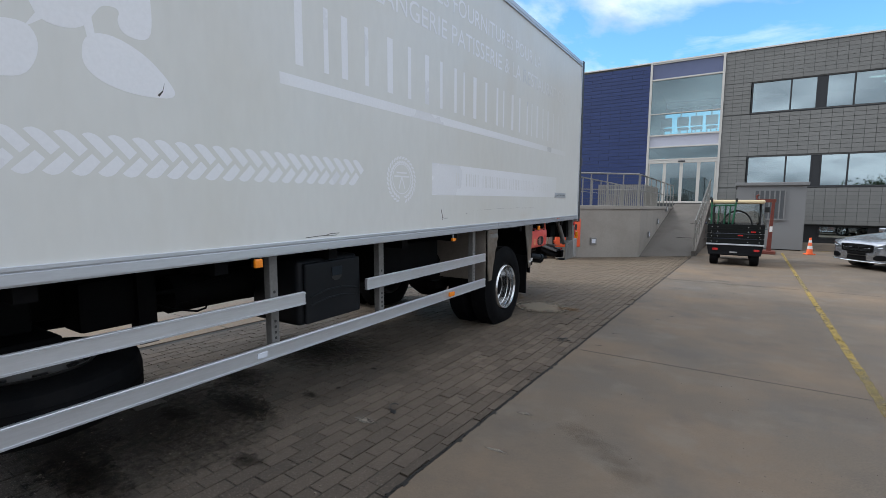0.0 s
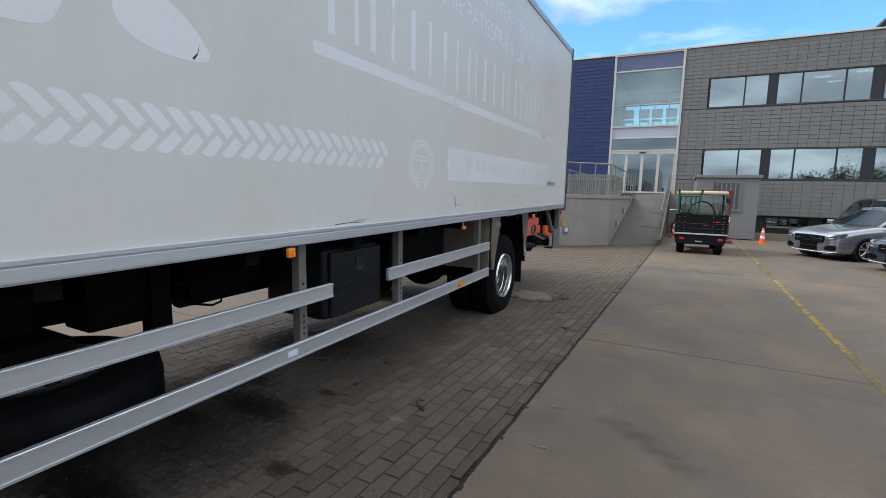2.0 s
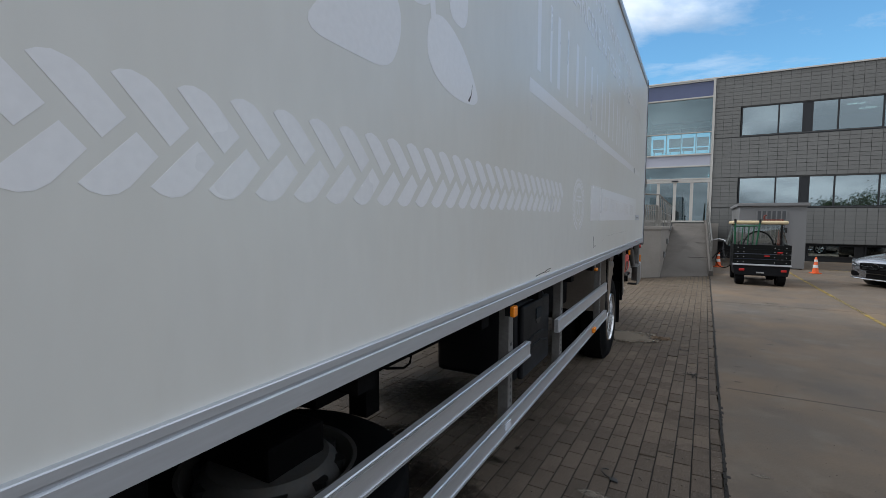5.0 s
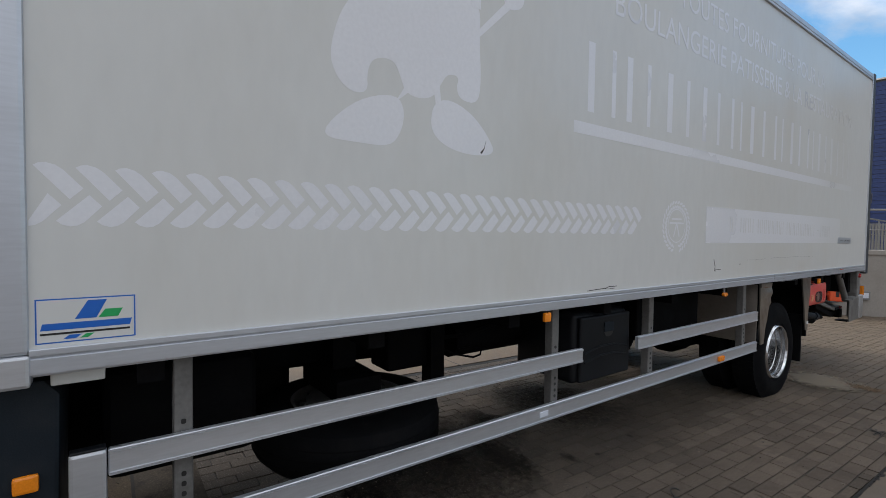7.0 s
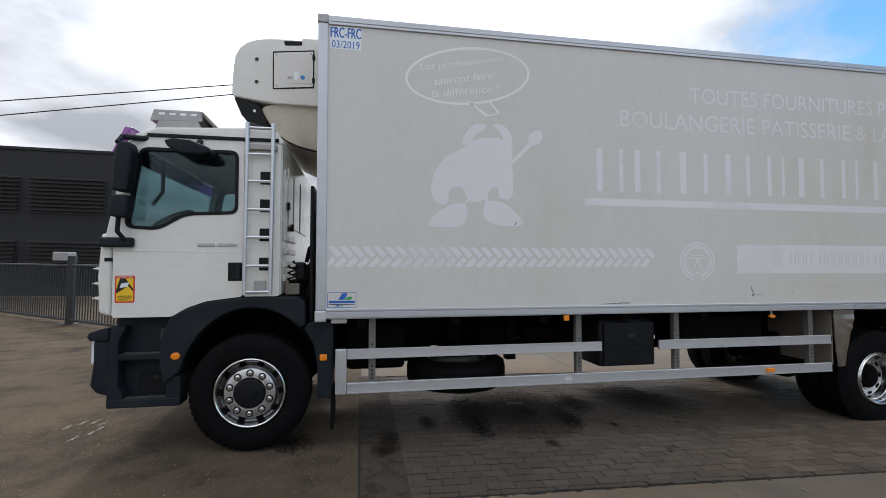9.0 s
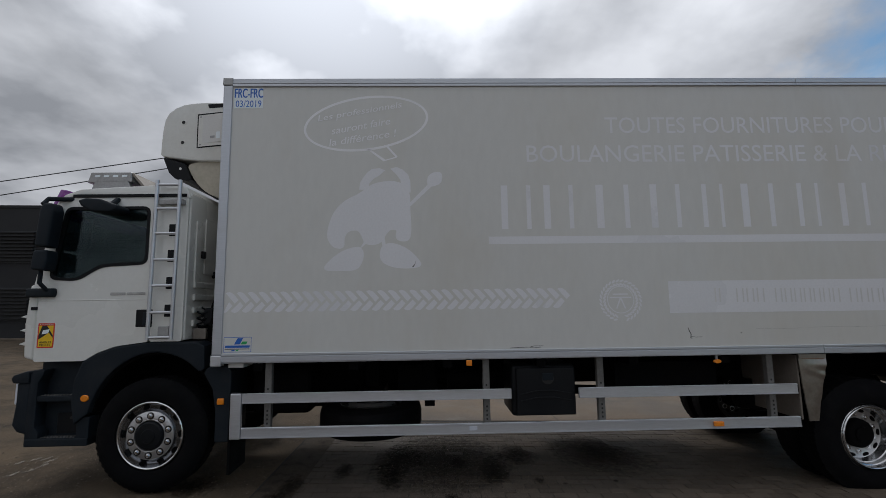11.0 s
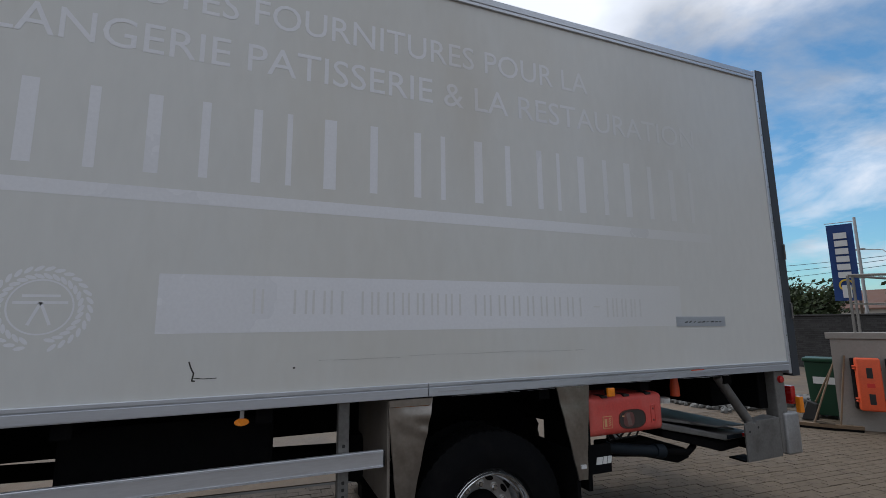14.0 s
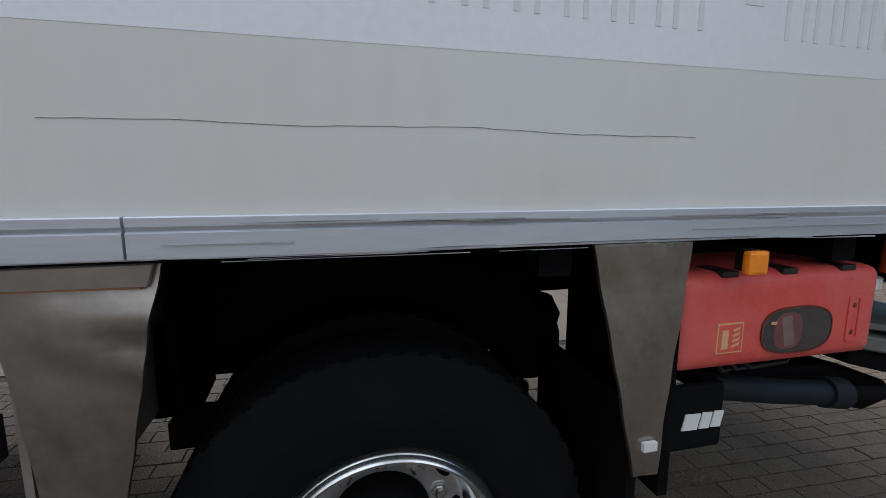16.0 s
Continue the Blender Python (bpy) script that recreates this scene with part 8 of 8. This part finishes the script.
# red lifting stand
lift = thing("lifting_stand", "rusty red steel lifting stand beside the cart", "lifting stand", pose(0.60, 18.6, 0))
part("post", prism([(0.27, 0.06), (0.40, 0.06), (0.42, 1.70), (0.34, 1.70)], -0.05, 0.05, "y", 0.008, 1), "redpaint", lift)
part("arm", box(-0.10, 0.45, -0.05, 0.05, 1.68, 1.79, 0.01), "redpaint", lift)
part("foot", box(-0.05, 0.52, -0.30, 0.30, 0.0, 0.10, 0.015), "redpaint", lift)
part("hook", tube([(-0.08, 0, 1.80), (-0.08, 0, 1.90), (-0.02, 0, 1.93)], 0.03, 8), "redpaint", lift)
part("label", box(0.32, 0.40, -0.056, -0.05, 0.72, 0.90), "letterwhite", lift)


def traffic_cone(x, y, k, lean=0):
    t = thing("traffic_cone", "orange traffic cone with two white bands", "traffic cone", pose(x, y, 0, 0, lean, 20) @ Matrix.Diagonal((k, k, k, 1)), "traffic cones")
    part("base", box(-0.14, 0.14, -0.14, 0.14, 0, 0.035, 0.012), "cone", t)
    part("cone_body", lathe([(0.103, 0.035), (0.098, 0.06), (0.032, 0.60), (0.026, 0.61), (0.0, 0.61)], 24, None, (0, 0, 0), "z"), "cone", t, "", True)
    for z0, z1 in ((0.21, 0.32), (0.44, 0.52)):
        r = lambda z: 0.098 - (z - 0.06) * 0.1222 + 0.002
        part("white_band", lathe([(r(z0), z0), (r(z1), z1)], 24, None, (0, 0, 0), "z"), "white", t, "", True)
    return t


traffic_cone(2.06, 19.1, 0.90)
traffic_cone(-0.70, 20.0, 0.95)

# bicycle by the ramp
bike = thing("bicycle", "black city bicycle leaning near the ramp", "bicycle", pose(-0.95, 20.0, 0, 0, 6, 50))
for yy in (-0.52, 0.52):
    w = part("wheel", tube([(0, yy + 0.33 * math.cos(a), 0.345 + 0.33 * math.sin(a)) for a in [2 * math.pi * i / 32 for i in range(32)]], 0.016, 6, closed=True), "rubber", bike, "", True)
    for i in range(12):
        a = 2 * math.pi * i / 12
        part("spoke", tube([(0, yy, 0.345), (0, yy + 0.32 * math.cos(a), 0.345 + 0.32 * math.sin(a))], 0.002, 4), "galv", w)
fr = part("bike_frame", tube([(0, 0.52, 0.345), (0, -0.05, 0.32), (0, 0.18, 0.80), (0, 0.52, 0.345)], 0.016, 6), "dkframe", bike)
part("down_tube", tube([(0, -0.05, 0.32), (0, -0.38, 0.78), (0, -0.52, 0.345)], 0.018, 6), "dkframe", fr)
part("fork", tube([(0, -0.40, 1.02), (0, -0.52, 0.345)], 0.016, 6), "dkframe", fr)
part("handlebar", tube([(0.28, -0.22, 1.02), (0.15, -0.36, 1.06), (0, -0.41, 1.04), (-0.15, -0.36, 1.06), (-0.28, -0.22, 1.02)], 0.014, 6), "carchrome", bike)
part("saddle", box(-0.08, 0.08, 0.10, 0.36, 0.88, 0.94, 0.03, 2), "seat", bike)
part("seat_post", tube([(0, 0.18, 0.80), (0, 0.22, 0.90)], 0.014, 6), "galv", bike)
part("front_lamp", lathe([(0.05, -0.52), (0.045, -0.47), (0.0, -0.45)], 16, None, (0, 0, 0.98), "y"), "carchrome", bike)

# ---- beside the platform ----
SD = Vector((P1[0] - P0[0], P1[1] - P0[1], 0)).normalized()
SN = Vector((SD.y, -SD.x, 0))
wall_pose = Matrix((( SD.x, -SN.x, 0, P0[0]), (SD.y, -SN.y, 0, P0[1]), (0, 0, 1, 0), (0, 0, 0, 1)))   # x along the wall, -y out of it


def rescue_box(u, z0, z1, w):
    t = thing("extinguisher_cabinet", "bright orange plastic extinguisher cabinet hung on concrete", "cabinet", wall_pose @ pose(u, 0, 0), "orange cabinets")
    part("back", box(0.0, w, -0.10, -0.0, z0, z1, 0.02, 2), "blkplastic", t)
    lid = part("lid", box(0.02, w + 0.005, -0.24, -0.10, z0 - 0.01, z1 + 0.01, 0.035, 3), "orangebox", t, "", True)
    d = z1 - z0
    for k0, k1 in ((0.12, 0.32), (0.62, 0.82)):
        part("window", box(0.13, w - 0.11, -0.243, -0.238, z0 + k0 * d, z0 + k1 * d), "black", lid)
    part("label", box(0.12, w - 0.10, -0.244, -0.240, z0 + 0.44 * d, z0 + 0.52 * d), "stickerred", lid)
    for k in (0.15, 0.20, 0.78, 0.83):
        part("latch", box(-0.012, 0.03, -0.20, -0.12, z0 + k * d, z0 + (k + 0.03) * d, 0.005, 1), "orangebox", t)
    for k in (0.2, 0.8):
        part("hinge", box(w, w + 0.018, -0.18, -0.13, z0 + k * d - 0.02, z0 + k * d + 0.02), "blkplastic", t)
    return t


rescue_box(0.215, 0.335, 1.12, 0.315)
rescue_box(0.650, 0.335, 1.12, 0.31)


def broom(a, b, seed, label):
    t = thing("broom", label, "broom", group="yard brooms")
    a, b = Vector(a), Vector(b)
    part("handle", tube([a, b], 0.014, 8), "wood", t, "", True)
    d = Vector((math.cos(seed), math.sin(seed), 0))
    e = Vector((-d.y, d.x, 0))
    bm = bmesh.new()
    pts = [a + d * s * 0.28 + e * q * 0.04 for s, q in ((-1, -1), (1, -1), (1, 1), (-1, 1))]
    prism([(p.x, p.y) for p in pts], 0.035, 0.085, "z", bm=bm)
    part("head", bm, "wood", t)
    bm = bmesh.new()
    prism([(p.x, p.y) for p in [a + d * s * 0.27 + e * q * 0.045 for s, q in ((-1, -1), (1, -1), (1, 1), (-1, 1))]], 0.0, 0.035, "z", bm=bm)
    part("bristles", bm, "chassis", t)
    return t


broom((-4.80, 12.45, 0.05), (-4.70, 13.0, 1.05), 0.55, "yard broom leaning on the platform corner")
broom((-4.53, 12.66, 0.05), (-4.49, 12.90, 1.15), 0.72, "yard broom leaning on the concrete wall")
shovel = thing("shovel", "black shovel leaning beside the green bin", "shovel")
part("handle", tube([(-5.15, 13.15, 0.30), (-4.72, 13.35, 1.35)], 0.014, 8), "wood", shovel)
part("blade", prism([(-5.33, 0.0), (-5.08, 0.03), (-5.05, 0.30), (-5.2, 0.34)], 13.02, 13.10, "y", 0.01, 1), "black", shovel)

wb = thing("wheeled_bin", "green plastic wheeled bin with its lid shut", "bin", pose(-5.28, 13.75, 0, 0, 0, 25))
part("bin_body", prism([(-0.22, 0.06), (0.22, 0.06), (0.27, 0.98), (-0.27, 0.98)], -0.28, 0.26, "y", 0.02, 2), "bingreen", wb)
part("lid", box(-0.29, 0.29, -0.32, 0.30, 0.98, 1.05, 0.025, 2), "bingreen", wb)
part("label", box(-0.16, 0.16, -0.292, -0.284, 0.60, 0.72), "letterwhite", wb)
part("handle", tube([(-0.24, 0.33, 1.0), (0.24, 0.33, 1.0)], 0.018, 8), "bingreen", wb)
for sx in (-0.23, 0.23):
    part("wheel", lathe([(0.10, sx - 0.025), (0.10, sx + 0.025), (0.03, sx + 0.03), (0.0, sx + 0.03)], 20, None, (0, 0.24, 0.10)), "rubber", wb)

random.seed(12)
bm = bmesh.new()
for _ in range(700):
    x, y = random.uniform(-10, -5.7), random.uniform(12.3, 15.2)
    x -= 0.5 * (y < 14.6)
    r = random.uniform(0.04, 0.11)
    z = random.uniform(0.0, 0.12) * (0.3 + (y - 12.3) / 5)
    got = bmesh.ops.create_icosphere(bm, subdivisions=1, radius=r, matrix=Matrix.Translation((x, y, z + r * 0.3)) @ Euler((random.uniform(0, 3), random.uniform(0, 3), 0)).to_matrix().to_4x4())
    for v in got["verts"]:
        v.co += Vector((random.uniform(-1, 1), random.uniform(-1, 1), random.uniform(-1, 1))) * r * 0.25
tagged(part("quarry_stones", bm, "rock"), "heap of pale grey quarry stones behind the platform", "stones", "", "stuff")

# ---- distance towards the street ----
def banner(x, y, label):
    t = thing("banner_flag", label, "banner", pose(x, y, 0, 0, 0, 24), "banners on tall poles")
    part("flagpole", tube([(0.0, 0, 0), (0.0, 0, 6.50)], [0.075, 0.055], 12), "pole", t, "", True)
    part("arm", tube([(0.05, 0, 6.33), (-1.08, 0, 6.33)], 0.018, 8), "pole", t)
    bm = bmesh.new()
    g = []
    for j in range(15):
        row = []
        for i in range(6):
            u, v = i / 5, j / 14
            row.append(bm.verts.new((-1.03 + 0.93 * u, 0.05 * math.sin(3 * u + 2.5 * v), 6.25 - 3.50 * v)))
        g.append(row)
    for j in range(14):
        for i in range(5):
            bm.faces.new((g[j][i], g[j][i + 1], g[j + 1][i + 1], g[j + 1][i]))
    cl = part("cloth", bm, "bannerblue", t, "", True)
    for i in range(6):
        z = 5.85 - i * 0.36
        part("logo_bar", prism([(-0.80, z - 0.27), (-0.34, z - 0.27), (-0.34, z), (-0.80, z)], -0.062, -0.055, "y"), "letterwhite", cl)
    part("logo_shape", lathe([(0.27, -0.062), (0.20, -0.062), (0.20, -0.056), (0.27, -0.056)], 24, None, (-0.56, 0, 3.45), "y", close=True), "banneryellow", cl)
    part("logo_bar", prism([(-0.72, 2.88), (-0.40, 2.88), (-0.40, 3.45), (-0.72, 3.45)], -0.066, -0.058, "y"), "letterwhite", cl)
    return t


banner(-11.9, 28.9, "blue cloth banner with white bars on a grey pole")
banner(-8.72, 28.6, "blue cloth banner with white bars, nearer the offices")
lampp = thing("street_lamp", "concrete-pole street lamp with a curved arm", "street lamp", pose(-19.4, 48.0, 0))
part("pole", tube([(0, 0, 0), (0.15, 0, 7.2)], [0.16, 0.10], 10), "woodpole", lampp)
part("arm", tube([(0.14, 0, 6.9), (-0.3, 0, 7.4), (-1.5, 0, 7.6)], 0.04, 6), "pole", lampp)
part("lamp_head", box(-2.1, -1.4, -0.12, 0.12, 7.56, 7.70, 0.03), "galv", lampp)
up = thing("utility_pole", "short wooden utility pole beyond the wall", "pole", pose(-20.8, 46.5, 0))
part("pole", tube([(0, 0, 0), (0, 0, 5.2)], 0.10, 8), "woodpole", up)


def wire(pts, r, name="overhead_cable", sag=0.4, group="overhead cables"):
    a, b = Vector(pts[0]), Vector(pts[1])
    q = [a.lerp(b, i / 14) - Vector((0, 0, sag * 4 * (i / 14) * (1 - i / 14))) for i in range(15)]
    return tagged(part(name, tube(q, r, 5), "cable"), "thin black overhead cable slung between poles", "cable", group)


for z0, z1 in ((7.9, 6.9), (6.9, 6.6), (6.0, 6.2), (5.6, 5.4)):
    wire([(-45, 50, z0 + 0.5), (-19.3, 48, z1)], 0.022)
    wire([(-19.3, 48, z1), (6, 60, z1 + 0.3)], 0.022)
for y in (-34, 6.5):
    up = thing("utility_pole", "tall wooden utility pole carrying cables", "pole", pose(-26, y, 0))
    part("pole", tube([(0, 0, 0), (0, 0, 8.2 if y < 0 else 14.6)], 0.13, 8), "woodpole", up)
wire([(-26, -34, 7.6), (-26, 6.5, 14.15)], 0.03, sag=0.0)
wire([(-26, -34, 6.6), (-26, 6.5, 13.9)], 0.03, sag=0.05)


def house(x, y, rz, w, d, h, roofh, label):
    t = thing("house", label, "house", pose(x, y, 0, 0, 0, rz), "houses across the street")
    part("wall", box(-w / 2, w / 2, 0, d, 0, h), "render", t)
    part("roof", prism([(-0.4, h), (d / 2, h + roofh), (d + 0.4, h), (d + 0.4, h - 0.15), (-0.4, h - 0.15)], -w / 2 - 0.3, w / 2 + 0.3, "x"), "roofred", t)
    for i in range(int(w // 2.5)):
        a = -w / 2 + 0.9 + i * 2.5
        part("window", box(a, a + 1.1, -0.03, 0.0, h * 0.4, h * 0.8), "win", t)
    part("chimney", box(w / 4, w / 4 + 0.5, d / 2 - 0.3, d / 2 + 0.3, h + roofh - 0.5, h + roofh + 0.7), "roofred", t)
    return t


house(-17.0, 62, 10, 11, 8, 3.4, 2.3, "low house with a brown tiled roof")
house(-29.0, 66, 5, 9, 8, 3.6, 2.2, "pale rendered house with a brown roof")
house(-6.5, 64, 8, 12, 8, 3.4, 2.4, "low brown-roofed house beyond the street")


def tree(x, y, h, r, seed, label):
    t = thing("tree", label, "tree", pose(x, y, 0), "trees beyond the wall")
    random.seed(seed)
    bm = bmesh.new()
    tube([(0, 0, 0), (0.1, 0, h * 0.35), (0.05, 0.1, h * 0.75)], [0.28, 0.2, 0.07], 8, bm)
    tips = []
    for i in range(9):
        a, z = random.uniform(0, 6.3), h * random.uniform(0.3, 0.62)
        e = Vector((r * 0.7 * math.cos(a), r * 0.7 * math.sin(a), z + h * random.uniform(0.12, 0.3)))
        tube([(0.08, 0, z), e * 0.5 + Vector((0, 0, z * 0.5)), e], [0.11, 0.07, 0.03], 5, bm)
        tips.append(e)
    part("trunk", bm, "bark", t)
    bm = bmesh.new()
    for i in range(2600):
        c = random.choice(tips) + Vector((random.gauss(0, r * 0.26), random.gauss(0, r * 0.26), random.gauss(0, h * 0.11)))
        s = random.uniform(0.07, 0.20)
        u = Vector((random.gauss(0, 1), random.gauss(0, 1), random.gauss(0, 1))).normalized()
        w = u.orthogonal().normalized()
        v = u.cross(w)
        bm.faces.new([bm.verts.new(c + w * s), bm.verts.new(c + v * s * 0.6), bm.verts.new(c - w * s), bm.verts.new(c - v * s * 0.6)])
    tagged(part("crown", bm, "leaf", t), kind="stuff")
    return t


tree(-18.7, 37.0, 4.2, 1.5, 1, "dense broadleaf tree with brownish-green leaves")
tree(-20.6, 38.0, 3.9, 1.9, 2, "bushy broadleaf tree beyond the wall")
tree(-15.6, 40.5, 4.2, 0.6, 3, "slim dark evergreen beyond the wall")
tree(-26, 44, 5.0, 3.2, 4, "spreading broadleaf tree beyond the wall")
for i, (x, h) in enumerate(((14.5, 5.5), (18, 6.8), (22, 6.0), (26, 7.0))):
    tree(x, -34 - i, h, 3.0, 20 + i, "broadleaf tree at the far side of the yard")

# ---- pieces: tiles, boards, bricks, pavers ----
def solid(x0, x1, y0, y1, z0, z1):
    return [(x, y, z) for x in (x0, x1) for y in (y0, y1) for z in (z0, z1)]


SIX = ((0, 1, 3, 2), (4, 6, 7, 5), (0, 4, 5, 1), (2, 3, 7, 6), (0, 2, 6, 4), (1, 5, 7, 3))


def joined(name, blocks, material, parent=None, label="", category=""):
    me = bpy.data.meshes.new(name)
    vs, fs = [], []
    for b in blocks:
        k = len(vs)
        vs += solid(*b)
        fs += [tuple(k + i for i in f) for f in SIX]
    me.from_pydata(vs, [], fs)
    me.materials.append(M[material])
    ob = new(name, me)
    if parent:
        ob.parent = parent
    return tagged(ob, label, category, "", "stuff")


def shared_block(dx, dy, dz, material, r=0.0):
    bm = box(-dx / 2, dx / 2, -dy / 2, dy / 2, -dz / 2, dz / 2)
    if r:
        top = [e for e in bm.edges if all(v.co.z > 0 for v in e.verts)]
        bmesh.ops.bevel(bm, geom=top, offset=r, segments=1, affect="EDGES")
    me = bpy.data.meshes.new("piece")
    bm.to_mesh(me)
    bm.free()
    me.materials.append(M[material])
    return me


def piece(name, me, m, parent):
    ob = new(name, me)
    ob.parent = parent
    ob.matrix_basis = m
    return ob


# facade tiles, 0.36 x 0.18
random.seed(21)
TW, TH = 0.36, 0.180
tile_me = shared_block(TW - 0.014, 0.016, TH - 0.012, "tile")
rest, single = [], 0
for z0, z1 in ((0.82, 2.40), (3.86, 5.70), (7.14, ROOF - 0.02)):
    n = round((z1 - z0) / TH)
    hh = (z1 - z0) / n
    for j in range(n):
        x = GX1 + 0.06
        i = 0
        while x + TW < BX1:
            zc = z0 + (j + 0.5) * hh
            if single < 300 and 0.0 < x < 6.4 and z0 > 3 and z0 < 7:
                piece("tile", tile_me, Matrix.Translation((x + TW / 2, FY - 0.012, zc)), building)
                single += 1
            else:
                rest.append((x + 0.006, x + TW - 0.006, FY - 0.02 + random.uniform(-0.001, 0.001), FY - 0.004, zc - hh / 2 + 0.005, zc + hh / 2 - 0.005))
            x += TW
for z0, z1 in WZ:
    for j in range(8):
        zc = z0 - 0.06 + (j + 0.5) * (z1 - z0 + 0.11) / 8
        for i in range(3):
            x = GX1 + 0.06 + i * TW
            rest.append((x + 0.006, min(x + TW - 0.006, 0.19), FY - 0.02, FY - 0.004, zc - 0.08, zc + 0.08))
joined("tile_field", rest, "tile", building)
blue = []
for j in range(46):
    z = 0.1 + j * 0.182
    x = BX0 - (0.5 if j % 2 else 0)
    while x < GX0 - 0.05:
        a, b = max(x, BX0), min(x + 1.0, GX0 - 0.05)
        if b - a > 0.05 and z + 0.17 < ROOF:
            blue.append((a + 0.005, b - 0.005, FY - 0.022, FY - 0.004, z + 0.007, z + 0.175))
        x += 1.0
joined("cladding_field", blue, "bluetile", building)
# black brick wall
bricks = []
for j in range(27):
    x = -30 + (0.11 if j % 2 else 0)
    while x < -7.9:
        bricks.append((x, x + 0.21, 24.588, 24.60, j * 0.074 + 0.004, j * 0.074 + 0.068))
        x += 0.22
joined("brick_courses", bricks, "blackbrick", dark)

# pavers, 0.105 wide and 0.21 long, courses along y
random.seed(31)
PW, PL = 0.105, 0.210
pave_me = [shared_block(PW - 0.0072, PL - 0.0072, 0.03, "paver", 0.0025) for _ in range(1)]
paving = structure("paving", box(PX0 + 0.02, PX1 - 0.03, PY0, 16.3, -0.034, -0.007), "joint", "weathered grey-brown concrete block paving", "paving")
rest, count = [], 0
nx = int((PX1 - 0.085 - PX0) / PW)
for i in range(nx):
    xc = PX1 - 0.085 - (i + 0.5) * PW
    y = PY0 + 0.01 - (PL / 2 if i % 2 else 0)
    while y < 16.25:
        a, b = max(y, PY0 + 0.005), min(y + PL, 16.25)
        yc = y + PL / 2
        inside = xc > KX + 0.05 or yc > 9.05
        # keep clear of the slanted platform and ramp
        line = P0[1] + (xc - P0[0]) * (P1[1] - P0[1]) / (P1[0] - P0[0])
        if xc > -2.42:
            line = 14.9 + (xc + 2.415) * (16.05 - 14.9) / (2.415 - 1.12)
        elif xc < -4.65:
            line = 16.25
        if inside and b - a > 0.03 and yc < line + 0.15:
            dz = random.gauss(0, 0.0012)
            if count < 300 and xc > -2.75 and 1.2 < yc < 5.6 and b - a > PL - 0.01:
                piece("paver", pave_me[0], Matrix.Translation((xc, yc, -0.0150 + dz)) @ Euler((random.gauss(0, 0.006), random.gauss(0, 0.008), random.gauss(0, 0.006))).to_matrix().to_4x4(), paving)
                count += 1
            else:
                g = 0.0036
                j0, j1 = random.uniform(-0.0015, 0.0015), random.uniform(-0.0015, 0.0015)
                rest.append((xc - PW / 2 + g + j0, xc + PW / 2 - g + j1, a + g, b - g, -0.03, dz))
        y += PL
# border course of narrow blocks against the slab
y = PY0
while y < 16.2:
    d = random.choice((0.10, 0.20, 0.21))
    rest.append((PX1 - 0.080, PX1 - 0.018 + random.uniform(-0.010, 0.006), y + 0.004, min(y + d, 16.2) - 0.004, -0.03, random.gauss(0, 0.003)))
    y += d
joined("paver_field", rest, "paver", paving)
askew = pose(PX1 - 0.075, 3.0, 0, 0, 0, -math.degrees(math.atan(LEAN))) @ pose(-PX1, -3.0, 0)
paving.matrix_world = askew
# crumbling edge of the slab
bm = bmesh.new()
random.seed(8)
y = PY0
while y < 16.2:
    d = random.uniform(0.012, 0.06)
    r = random.uniform(0.0, 0.007) if random.random() > 0.22 else random.uniform(0.008, 0.024)
    bm_box(bm, PX1 - 0.016, PX1 + r, y, y + d, 0.0004, 0.0022)
    y += d
for _ in range(420):
    q, w = random.uniform(PY0, 9.0), random.uniform(0.0015, 0.006)
    q = 1.2 + (q - 1.2) * random.random()
    xx = PX1 + random.gauss(-0.007, 0.006)
    bm_box(bm, xx - w * 0.6, xx + w * 0.6, q - w, q + w, 0.0, 0.002 + w * random.uniform(0.4, 1.0))
edge = part("broken_edge", bm, "joint")
edge.matrix_world = askew
tagged(edge, "crumbled dark edge between slab and pavers", "joint", "", "stuff")
# small stones and grit
random.seed(17)
bm = bmesh.new()
for _ in range(5200):
    k = random.random()
    if k < 0.6:
        x, y, s = random.uniform(-5.5, -1.2), random.uniform(-3.6, -0.2), random.uniform(0.0015, 0.006)
    elif k < 0.8:
        x, y, s = random.uniform(-4.9, -1.4), random.uniform(0.2, 9), random.uniform(0.002, 0.006)
    else:
        x, y, s = random.uniform(-1.2, 3), random.uniform(1, 12), random.uniform(0.001, 0.0035)
    bm_box(bm, x - s, x + s, y - s * 0.8, y + s * 0.8, 0.0, s)
tagged(part("grit", bm, "gritstone"), "scattered grit and small stones on the ground", "grit", "", "stuff")
